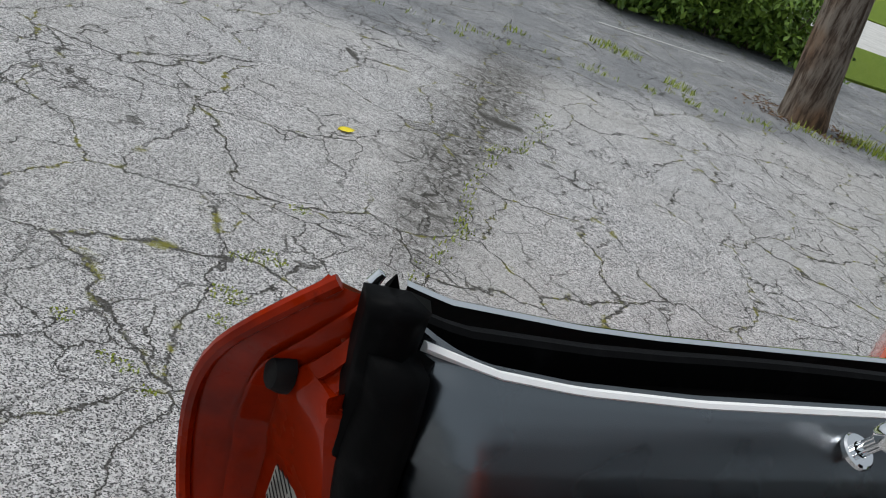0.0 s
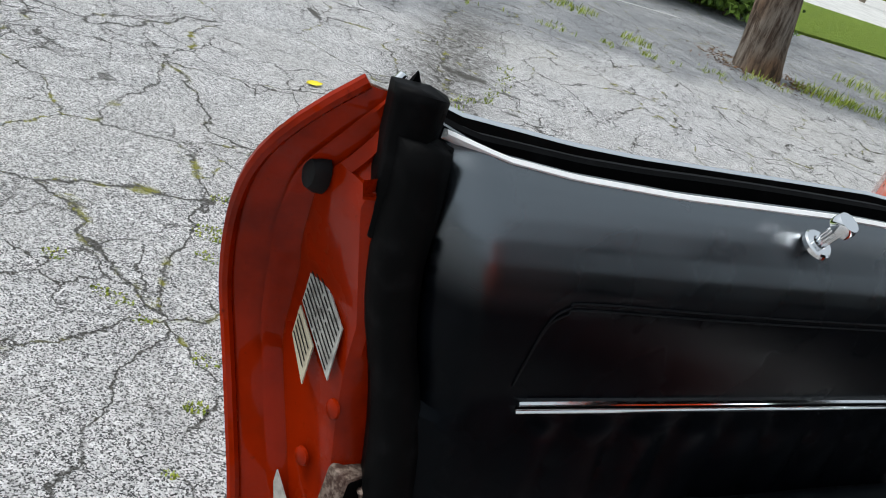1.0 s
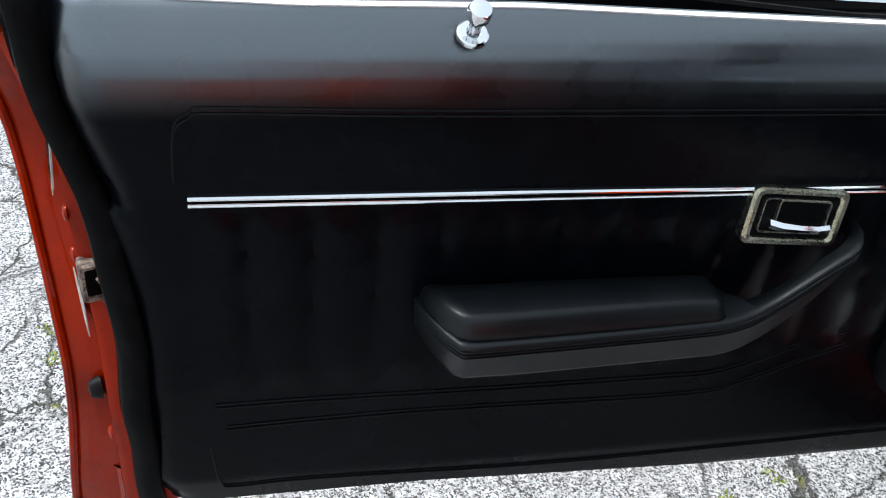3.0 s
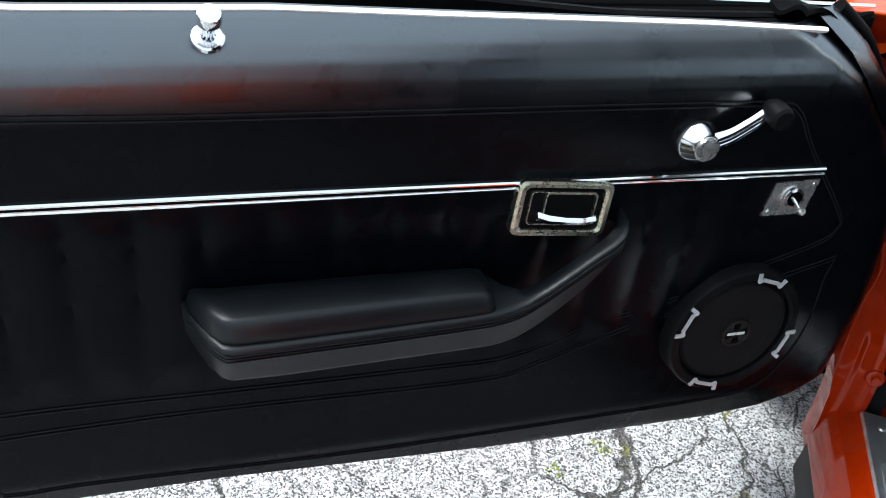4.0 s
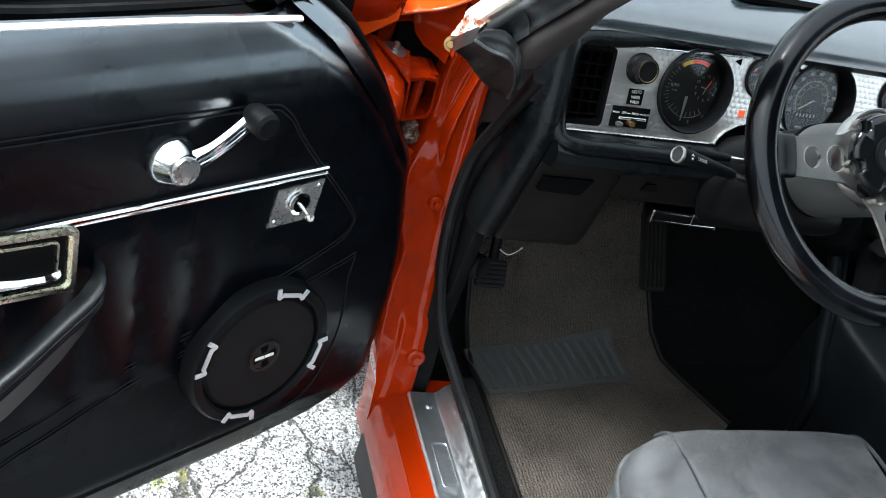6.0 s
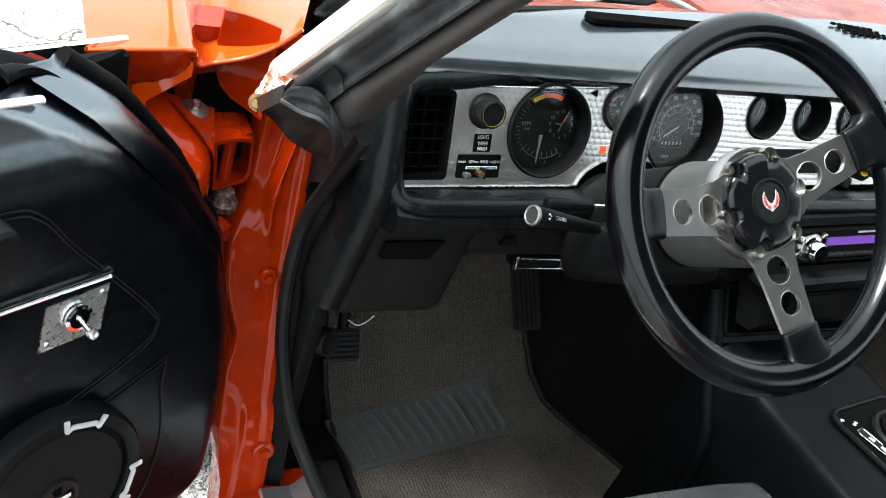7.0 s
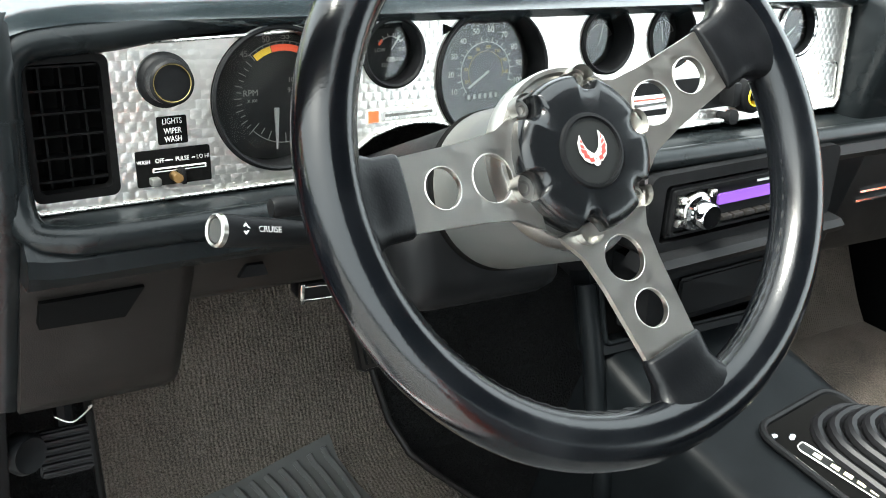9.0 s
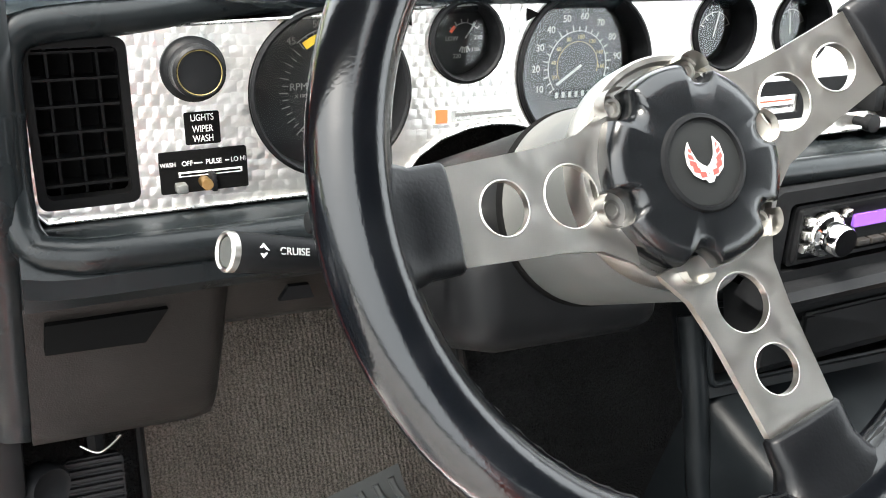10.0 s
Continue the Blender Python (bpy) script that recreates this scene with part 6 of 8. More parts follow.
for x, w_ in ((-0.0535, 0.0022), (0.012, 0.0010), (0.0535, 0.0016)):
    bm = bmesh.new()
    box(bm, x - w_, x + w_, -0.003, 0.004, -0.010, 0.0105, 0.0008, m=BRH)
    part("bright_end", bm, WORN, pull)

# gauge panel
FO = [(-0.1125, -0.052), (-0.106, -0.0595), (0.105, -0.0605)] + [(0.185 + 0.068 * math.cos(radians(a)), -0.066 + 0.040 * math.sin(radians(a))) for a in (172, 160, 145, 125, 105, 90, 75, 55, 35, 20, 8)] + [(0.265, -0.062), (0.735, -0.062), (0.743, -0.054), (0.745, 0.054), (0.737, 0.061), (0.30, 0.0600), (0.05, 0.0505), (-0.098, 0.0475), (-0.1125, 0.042)]
GAUGES = ((0.070, 0.003, 0.0545), (0.166, 0.031, 0.0285), (0.263, 0.007, 0.0580), (0.390, 0.029, 0.0315), (0.472, 0.0285, 0.0315), (0.552, 0.028, 0.0315), (0.655, 0.027, 0.0300))
VENT = (-0.1085, -0.054, -0.051, 0.043)
bm = bmesh.new()
plate(bm, FO, [rrect(*VENT, 0.004)] + [ring2(a, b, r, 48) for a, b, r in GAUGES], 0.002, m=FASC)
part("gauge_panel", bm, FASCIA, dash, "engine-turned aluminium gauge panel", 0)
bm = bmesh.new()
edge = [(x, -0.0012, z) for x, z in FO]
tube(bm, [FASC @ Vector(p) for p in edge], 0.0012, 6, closed=True)
part("panel_edge", bm, ALU, dash, "bright rounded edge")
bm = bmesh.new()
plate(bm, [(x, z) for x, z in FO], depth=0.006, m=FASC @ pose(0, 0.05, 0))
part("panel_back", bm, DARK, dash)

# side vent
vent = part("side_vent", plate(bmesh.new(), rrect(VENT[0] - 0.001, VENT[1] + 0.001, VENT[2] - 0.001, VENT[3] + 0.001, 0.006), [rrect(VENT[0] + 0.004, VENT[1] - 0.004, VENT[2] + 0.005, VENT[3] - 0.004, 0.004)], 0.012, m=FASC @ pose(0, -0.003, 0)), VENT_BLACK, dash, "black side air vent with grid")
for k in range(6):
    z = -0.040 + 0.0152 * k
    bm = bmesh.new()
    box(bm, VENT[0] + 0.004, VENT[1] - 0.004, 0.006, 0.022, z - 0.0008, z + 0.0008, m=FASC @ pose(0, 0, 0, 0, 0, 0))
    part("slat", bm, VENT_BLACK, vent)
for k in range(3):
    x = VENT[0] + 0.0135 + 0.0136 * k
    bm = bmesh.new()
    box(bm, x - 0.0008, x + 0.0008, 0.010, 0.026, VENT[2] + 0.004, VENT[3] - 0.004, m=FASC)
    part("vane", bm, VENT_BLACK, vent)
bm = bmesh.new()
box(bm, VENT[0], VENT[1], 0.028, 0.032, VENT[2], VENT[3], m=FASC)
part("vent_back", bm, DARK, vent)


def face(a, b, y=0.0, turn=0.0):
    """a frame on the gauge panel with z towards the driver"""
    return FASC @ pose(a, y, b, 90, 0, 0) @ pose(0, 0, 0, 0, 0, turn)


def bar(bm, r0, r1, deg, half, h=0.0003):
    d, s = Vector((math.cos(radians(deg)), math.sin(radians(deg)), 0)), Vector((-math.sin(radians(deg)), math.cos(radians(deg)), 0))
    lo = [bm.verts.new(d * r + s * k * half + Vector((0, 0, 0))) for r, k in ((r0, -1), (r1, -1), (r1, 1), (r0, 1))]
    hi = [bm.verts.new(v.co + Vector((0, 0, h))) for v in lo]
    bm.faces.new(hi)
    for i in range(4):
        bm.faces.new((lo[i], lo[(i + 1) % 4], hi[(i + 1) % 4], hi[i]))


def gauge(a, b, r, label, deep=0.030, shift=(0.014, -0.003)):
    """a deep dark cup; its dial is wider than the opening and set off centre"""
    m = face(a, b)
    g = part("gauge", lathe(bmesh.new(), [(r - 0.001, 0.0), (r - 0.0005, 0.003), (r - 0.0025, 0.0042), (r - 0.004, 0.003), (r - 0.0045, -deep * 0.7), (r + 0.009, -deep), (r + 0.011, -deep), (r + 0.002, -0.003)], 56, m, True), PLASTIC, dash, label)
    part("dial", lathe(bmesh.new(), [(r + 0.009, -deep + 0.001), (0.0, -deep + 0.0012)], 48, m), DIAL, g)
    p = part("lens", lathe(bmesh.new(), [(r - 0.0046, -deep * 0.45), (0.0, -deep * 0.45 + 0.0015)], 48, m), GLASS, g, "clear gauge lens")
    p.visible_shadow = False
    return g, m @ pose(shift[0], shift[1], -deep + 0.0016)


def ticks(g, m, rows, mat, name="tick_marks"):
    bm = bmesh.new()
    for r0, r1, deg, half in rows:
        bar(bm, r0, r1, deg, half)
    return part(name, bm, mat, g, "", 0, m)


def arc_band(g, m, r0, r1, d0, d1, mat, name):
    bm = bmesh.new()
    n = max(2, int(abs(d1 - d0) / 4))
    lathe(bm, [(r0, 0.0), (r0, 0.0006), (r1, 0.0006), (r1, 0.0)], n, pose(0, 0, 0), True, (radians(d0), radians(d1)))
    return part(name, bm, mat, g, "", 0, m)


def word(g, m, text, x, y, size, mat=DIM):
    return letters("lettering", text, size, mat, g, m @ pose(x, y, 0.0003))


# tachometer with small clock
tach, tm = gauge(*GAUGES[0], "large round tachometer with red line and small clock")
ticks(tach, tm, [(0.0355, 0.0420, 128 - 8.0 * i, 0.0003) for i in range(9)], GAUGE_PRINT)
ticks(tach, tm, [(0.0345, 0.0385 if i % 2 else 0.0405, 136 + 7.2 * i, 0.0003) for i in range(13)], DIM)
ticks(tach, tm, [(0.0290, 0.0345 if i % 2 else 0.0365, 222 + 12.0 * i, 0.0003) for i in range(8)], GAUGE_PRINT)
arc_band(tach, tm, 0.0360, 0.0365, 222, 308, GAUGE_PRINT, "scale_line")
arc_band(tach, tm, 0.0415, 0.0420, 130, 62, GAUGE_PRINT, "scale_line")
arc_band(tach, tm, 0.0345, 0.0395, 126, 104, YELLOW, "yellow_band")
arc_band(tach, tm, 0.0345, 0.0395, 103, 64, RED, "red_band")
for t_, x, y in (("45", -0.0305, 0.0335), ("50", -0.0125, 0.0435), ("55", 0.004, 0.0450), ("60", 0.0195, 0.0400), ("0", 0.026, -0.033), ("5", 0.006, -0.0415)):
    word(tach, tm, t_, x, y, 0.0065)
word(tach, tm, "RPM", -0.027, 0.004, 0.0066)
word(tach, tm, "X 100", -0.026, -0.002, 0.0032)
for h in range(12):
    an_ = radians(90 - 30 * h)
    word(tach, tm, str(h or 12), 0.020 + 0.0155 * math.cos(an_), 0.004 + 0.0155 * math.sin(an_), 0.0055)
ticks(tach, tm @ pose(0.020, 0.004, 0.001), [(-0.002, 0.012, 62, 0.0006)], RED, "clock_hand")
ticks(tach, tm @ pose(0.020, 0.004, 0.001), [(-0.002, 0.009, 250, 0.0006), (0.0, 0.0085, 170, 0.0006)], GAUGE_PRINT, "clock_hand")
bm = bmesh.new()
loft(bm, [[(-w_, h, 0.0), (-w_, h, 0.0012), (w_, h, 0.0012), (w_, h, 0.0)] for h, w_ in ((-0.040, 0.0004), (-0.012, 0.0019), (-0.008, 0.0020))])
part("needle", bm, GAUGE_PRINT, tach, "white tachometer needle", 0, tm @ pose(-0.008, 0, 0.004, 0, 0, -2))
# small fuel and volt gauge
ga, gm = gauge(*GAUGES[1], "small round twin gauge", 0.020, (0.008, -0.002))
arc_band(ga, gm, 0.012, 0.0127, 40, 140, GAUGE_PRINT, "scale_line")
arc_band(ga, gm, 0.0115, 0.0135, 128, 150, RED, "red_band")
ticks(ga, gm, [(0.012, 0.015, d, 0.0004) for d in range(40, 141, 20)] + [(0.004, 0.008, 180 + d, 0.0005) for d in (60, 75, 90, 105, 120)], GAUGE_PRINT)
for t_, x, y in (("LOW", -0.010, 0.002), ("210", 0.0105, 0.002), ("220", -0.006, -0.010), ("110", 0.008, -0.006)):
    word(ga, gm, t_, x, y, 0.0042)
ticks(ga, gm @ pose(0, 0.002, 0.001), [(0.0, 0.013, 52, 0.0005)], GAUGE_PRINT, "needle")
# speedometer
sp_, sm = gauge(*GAUGES[2], "large round speedometer", 0.030, (0.0120, -0.002))
ticks(sp_, sm, [(0.0262, 0.0292 if i % 2 else 0.0305, 218 - 11.8 * i, 0.0004) for i in range(21)], GAUGE_PRINT)
arc_band(sp_, sm, 0.0256, 0.0262, 220, -20, GAUGE_PRINT, "scale_line")
arc_band(sp_, sm, 0.0180, 0.0183, 215, -15, OLIVE, "inner_scale")
for i, t_ in enumerate(("10", "20", "30", "40", "50", "60", "70", "80", "90", "100")):
    d = radians(205 - 24.5 * i)
    word(sp_, sm, t_, 0.0365 * math.cos(d), 0.0365 * math.sin(d), 0.0072, GAUGE_PRINT)
for i, t_ in enumerate(("20", "40", "60", "80", "100", "120", "140", "160")):
    d = radians(200 - 29.0 * i)
    word(sp_, sm, t_, 0.0215 * math.cos(d), 0.0215 * math.sin(d), 0.0042, OLIVE)
word(sp_, sm, "MPH", -0.009, -0.038, 0.0056)
bm = bmesh.new()
plate(bm, rrect(-0.018, 0.018, -0.004, 0.004, 0.001), depth=0.0006, m=pose(0, 0, 0, -90, 0, 0))
part("odometer", bm, DARK, sp_, "", 0, sm @ pose(-0.004, -0.0205, 0.0012))
for i in range(6):
    part("digit_bar", slab([(-0.0012, -0.0022), (0.0012, -0.0022), (0.0012, 0.0022), (-0.0012, 0.0022)], 0.0003), DIM, sp_, "", 0, sm @ pose(-0.0185 + 0.0058 * i, -0.0205, 0.0018, -90, 0, 0))
ticks(sp_, sm @ pose(0, 0, 0.003), [(-0.002, 0.0235, 212, 0.0010)], GAUGE_PRINT, "needle")
for gi in (3, 4, 5):
    g_, m_ = gauge(*GAUGES[gi], "small dark round gauge in the metal panel", 0.030, (0.016, -0.004))
    arc_band(g_, m_, 0.015, 0.0154, 20, 160, GAUGE_PRINT, "scale_line")
    ticks(g_, m_, [(0.012, 0.016, d, 0.0004) for d in range(20, 161, 28)] + [(-0.004, 0.013, 75 + 22 * (gi - 3), 0.0006)], GAUGE_PRINT)
g_, m_ = gauge(*GAUGES[6], "round gauge with a bright bezel", 0.008, (0.002, 0.0))
part("bright_bezel", lathe(bmesh.new(), [(0.0262, 0.004), (0.0275, 0.0055), (0.0295, 0.005), (0.0305, 0.003), (0.0290, 0.002), (0.0262, 0.004)], 48, face(*GAUGES[6][:2]), True), CHROME, g_)
ticks(g_, m_, [(0.018, 0.0215, d, 0.0004) for d in range(-40, 221, 20)], GAUGE_PRINT)
for t_, x, y in (("0", -0.015, 0.0), ("40", 0.012, -0.008), ("80", 0.013, 0.006)):
    word(g_, m_, t_, x, y, 0.0055)
ticks(g_, m_ @ pose(0, 0, 0.002), [(-0.002, 0.018, 215, 0.0006)], GAUGE_PRINT, "needle")

# light switch, labels, wiper slide
knob = part("light_switch", lathe(bmesh.new(), [(0.019, 0.0), (0.0192, 0.004), (0.017, 0.007), (0.0155, 0.008), (0.0152, 0.020), (0.0135, 0.0215), (0.0130, 0.0195), (0.0115, 0.020), (0.0, 0.0185)], 40, face(-0.0165, 0.0235)), PLASTIC, dash, "black rotary light switch with thin gold ring")
part("gold_ring", lathe(bmesh.new(), [(0.0124, 0.0208), (0.0127, 0.0212), (0.0130, 0.0208), (0.0127, 0.0203), (0.0124, 0.0208)], 40, face(-0.0165, 0.0235), True), OLIVE, knob)
lab = part("switch_label", plate(bmesh.new(), rrect(-0.0105, 0.0105, -0.0098, 0.0098, 0.0012), depth=0.0014, m=FASC @ pose(-0.0135, -0.0012, -0.0118)), DARK, dash, "black switch label with white lettering")
for t_, z in (("LIGHTS", -0.0055), ("WIPER", -0.0123), ("WASH", -0.0182)):
    letters("lettering", t_, 0.0058, LABEL_PRINT, lab, face(-0.0135, z, -0.0015) @ Matrix.Diagonal((0.74, 1, 1, 1)))
sl = part("wiper_switch", plate(bmesh.new(), rrect(-0.0265, 0.0265, -0.0128, 0.0128, 0.0012), depth=0.002, m=FASC @ pose(-0.0145, -0.0016, -0.0375)), DARK, dash, "black wiper slide switch with two sliders")
for t_, x, s_ in (("WASH", -0.036, 0.0042), ("OFF", -0.0245, 0.0048), ("PULSE", -0.0085, 0.0048), ("LO HI", 0.0065, 0.0048)):
    letters("lettering", t_, s_ * 0.9, LABEL_PRINT, sl, face(x, -0.0325, -0.002) @ Matrix.Diagonal((0.85, 1, 1, 1)))
for x0, x1 in ((-0.0205, -0.0155), (-0.0015, 0.0008)):
    part("dash_mark", slab([(x0, -0.0328), (x1, -0.0328), (x1, -0.0322), (x0, -0.0322)], 0.0003), PRINT, sl, "", 0, FASC @ pose(0, -0.002, 0))
part("slide_slot", slab([(-0.030, -0.0405), (0.0085, -0.0405), (0.0085, -0.0375), (-0.030, -0.0375)], 0.0004), PRINT, sl, "", 0, FASC @ pose(0, -0.0019, 0))
part("slot_gap", slab([(-0.029, -0.0398), (0.0075, -0.0398), (0.0075, -0.0385), (-0.029, -0.0385)], 0.0004), DARK, sl, "", 0, FASC @ pose(0, -0.0022, 0))
bm = bmesh.new()
box(bm, -0.033, -0.0265, -0.010, 0.0, -0.049, -0.0435, 0.0008)
part("push_slider", bm, DRUM, sl, "grey push slider", 35, FASC @ pose(0, 0, 0))
bm = bmesh.new()
tube(bm, [(-0.0155, -0.001, -0.044), (-0.0155, -0.013, -0.044)], 0.0034, 12)
part("gold_slider", bm, BRASS, sl, "gold slider knob", 35, FASC)
bm = bmesh.new()
box(bm, -0.0125, -0.0095, -0.012, 0.0, -0.049, -0.038, 0.0006)
part("black_slider", bm, PLASTIC, sl, "", 35, FASC)
# turn arrows and badge
for x, s_ in ((0.1215, -1), (0.2165, 1)):
    part("turn_arrow", slab([(x - s_ * 0.004, 0.0510), (x + s_ * 0.006, 0.0470), (x - s_ * 0.004, 0.0425)], 0.001), DARK, dash, "dark turn signal arrow", 0, FASC @ pose(0, -0.0012, 0))
badge = part("badge", plate(bmesh.new(), rrect(0.141, 0.206, -0.0235, -0.0125, 0.001), depth=0.0012, m=FASC @ pose(0, -0.001, 0)), STICKER, dash, "small silver badge with a red square")
part("badge_red", slab([(0.142, -0.0225), (0.151, -0.0225), (0.151, -0.0135), (0.142, -0.0135)], 0.0004), RED, badge, "", 0, FASC @ pose(0, -0.0014, 0))
part("badge_field", slab([(0.1535, -0.0215), (0.2045, -0.0215), (0.2045, -0.0145), (0.1535, -0.0145)], 0.0003), ALU, badge, "", 0, FASC @ pose(0, -0.0013, 0))
part("badge_text_bar", slab([(0.157, -0.0190), (0.201, -0.0190), (0.201, -0.0168), (0.157, -0.0168)], 0.0003), HEEL, badge, "", 0, FASC @ pose(0, -0.0017, 0))
# heater control, lighter, pull knob
hc = part("heater_control", plate(bmesh.new(), rrect(0.352, 0.575, -0.046, -0.014, 0.002), [rrect(0.375, 0.475, -0.0405, -0.0255, 0.001)], 0.004, m=FASC @ pose(0, -0.002, 0)), PLASTIC, dash, "black heater control strip")
part("heater_scale", plate(bmesh.new(), rrect(0.374, 0.476, -0.041, -0.025, 0.001), depth=0.002, m=FASC @ pose(0, 0.001, 0)), GREY_PLASTIC, hc)
part("heater_red_line", slab([(0.40, -0.031), (0.47, -0.031), (0.47, -0.0295), (0.40, -0.0295)], 0.0004), RED, hc, "", 0, FASC @ pose(0, 0.0, 0))
part("heater_slot", slab([(0.380, -0.037), (0.472, -0.037), (0.472, -0.034), (0.380, -0.034)], 0.0004), DARK, hc, "", 0, FASC @ pose(0, 0.0, 0))
letters("lettering", "HEATER", 0.0052, PRINT, hc, face(0.405, -0.0195, -0.0025))
bm = bmesh.new()
box(bm, 0.545, 0.556, -0.02, 0.0, -0.044, -0.020, 0.002)
part("heater_lever", bm, PLASTIC, hc, "", 35, FASC)
lit = part("lighter", lathe(bmesh.new(), [(0.0185, 0.0), (0.0185, 0.012), (0.016, 0.014), (0.012, 0.0145), (0.0115, 0.006), (0.0, 0.005)], 32, face(0.585, -0.036)), PLASTIC, dash, "black lighter socket with brass liner")
part("lighter_liner", lathe(bmesh.new(), [(0.0095, 0.007), (0.0112, 0.0152), (0.0102, 0.0155), (0.0080, 0.006)], 28, face(0.585, -0.036), True), YELLOW, lit)
part("lighter_knob", lathe(bmesh.new(), [(0.005, 0.006), (0.0055, 0.022), (0.009, 0.024), (0.0098, 0.034), (0.009, 0.036), (0.0, 0.0365)], 28, face(0.585, -0.036)), PLASTIC, lit)
part("lighter_mark", slab([(-0.0045, -0.004), (0.005, -0.004), (0.0015, 0.003), (-0.002, 0.0035)], 0.0004), PRINT, lit, "", 0, face(0.585, -0.036, 0.0) @ pose(0, 0, 0.0367, -90, 0, 0))
part("pull_knob", lathe(bmesh.new(), [(0.004, 0.0), (0.004, 0.012), (0.0075, 0.013), (0.0075, 0.020), (0.0, 0.021)], 20, face(0.548, -0.054)), PLASTIC, dash, "small black pull knob")
part("blank_plate", plate(bmesh.new(), rrect(0.690, 0.735, -0.052, -0.012, 0.006), [rrect(0.692, 0.733, -0.050, -0.014, 0.005)], 0.0015, m=FASC @ pose(0, -0.001, 0)), ALU, dash, "embossed square on the panel")

# centre stack with radio
bm = bmesh.new()
box(bm, 1.775, 2.165, 0.915, 1.05, 0.66, 0.80, 0.01)
part("radio_housing", bm, PLASTIC, dash, "black centre stack")
RAD = leaning((1.905, 0.872, 0.781), 12, radians(3.0))
bm = bmesh.new()
plate(bm, rrect(-0.128, 0.145, -0.042, 0.040, 0.012), [rrect(-0.108, 0.098, -0.029, 0.029, 0.005)], 0.05, m=RAD @ pose(0, 0.002, 0))
part("radio_bezel", bm, PLASTIC, dash, "black radio surround")
bm = bmesh.new()
loft(bm, [[RAD @ Vector((x, y, z)) for y, z in ((0.02, -0.036), (-0.012, -0.040), (-0.018, -0.046), (-0.014, -0.053), (0.004, -0.058), (0.03, -0.056))] for x in (-0.125, -0.12, 0.0, 0.12, 0.15)])
part("stack_ledge", bm, PLASTIC, dash, "rounded ledge below the radio")
bm = bmesh.new()
plate(bm, [(-0.072, -0.112), (0.062, -0.112), (0.072, -0.070), (-0.075, -0.070)], depth=0.006, m=RAD @ pose(0, -0.004, 0))
bmesh.ops.bevel(bm, geom=list(bm.edges), offset=0.0025, segments=2, affect="EDGES")
part("ashtray_door", bm, PLASTIC, dash, "flat black ashtray door")
bm = bmesh.new()
loft(bm, [[RAD @ Vector((x, y, z)) for y, z in ((0.004, -0.055), (0.002, -0.115), (0.012, -0.128), (0.04, -0.13), (0.06, -0.055))] for x in (-0.11, 0.0, 0.145)])
part("lower_fascia", bm, PLASTIC, dash, "black panel below the radio")
radio = thing("car_radio", "black car stereo with violet display in the dashboard", "car radio", RAD)
part("radio_body", plate(bmesh.new(), rrect(-0.100, 0.092, -0.0255, 0.0255, 0.003), depth=0.06, m=pose(0, 0.004, 0)), PLASTIC, radio, "black radio face")
part("radio_frame", plate(bmesh.new(), rrect(-0.097, 0.089, -0.023, 0.023, 0.003), [rrect(-0.094, 0.086, -0.020, 0.020, 0.003)], 0.006), PLASTIC, radio)
part("display", plate(bmesh.new(), rrect(-0.035, 0.072, -0.0005, 0.0105, 0.002), depth=0.003, m=pose(0, 0.0012, 0)), VIOLET, radio, "violet backlit display")
part("volume_knob", lathe(bmesh.new(), [(0.0165, 0.0), (0.0165, 0.006), (0.0135, 0.008), (0.0130, 0.020), (0.0115, 0.022), (0.0, 0.0225)], 32, pose(-0.066, 0.002, -0.001, 90, 0, 0)), CHROME, radio, "round silver volume knob")
part("knob_collar", lathe(bmesh.new(), [(0.014, 0.004), (0.019, 0.003), (0.020, -0.004)], 32, pose(-0.066, 0.002, -0.001, 90, 0, 0)), ALU, radio)
for i in range(6):
    bm = bmesh.new()
    box(bm, -0.030 + 0.0165 * i, -0.016 + 0.0165 * i, -0.003, 0.004, -0.0165, -0.0115, 0.0008)
    part("preset_button", bm, GREY_PLASTIC, radio)
for x, z, w_ in ((-0.088, 0.013, 0.009), (-0.090, 0.002, 0.006), (-0.088, -0.010, 0.008), (-0.047, 0.015, 0.007), (-0.044, -0.012, 0.006), (0.079, 0.012, 0.006), (0.080, 0.002, 0.005)):
    bm = bmesh.new()
    box(bm, x - w_ / 2, x + w_ / 2, -0.003, 0.004, z - 0.0035, z + 0.0035, 0.001)
    part("side_button", bm, ALU, radio)
part("logo_bar", slab([(0.02, 0.0150), (0.06, 0.0150), (0.06, 0.0178), (0.02, 0.0178)], 0.0004), PRINT, radio, "", 0, pose(0, 0.0035, 0))
# glove box handle
bm = bmesh.new()
box(bm, 2.20, 2.58, 0.945, 1.0, 0.62, 0.78, 0.012)
glove = part("glove_box", bm, GREY_PLASTIC, dash, "dark grey glove box")
for z in (0.700, 0.714):
    bm = bmesh.new()
    tube(bm, [(2.235, 0.943, z), (2.36, 0.943, z + 0.004)], 0.0022, 6)
    part("glove_trim", bm, CHROME, glove)

# ---- steering column and wheel ----
COLUMN = leaning((1.5375, 0.711, 0.938), 36.0)
column = thing("steering_column", "grey and black steering column", "steering column", COLUMN)
AX = pose(0, 0, 0, -90, 0, 0)  # z runs away from the driver
part("column_drum", lathe(bmesh.new(), [(0.038, 0.031), (0.0492, 0.032), (0.0520, 0.037), (0.0546, 0.113), (0.0536, 0.119), (0.043, 0.121)], 56, AX), DRUM, column, "smooth grey column drum")
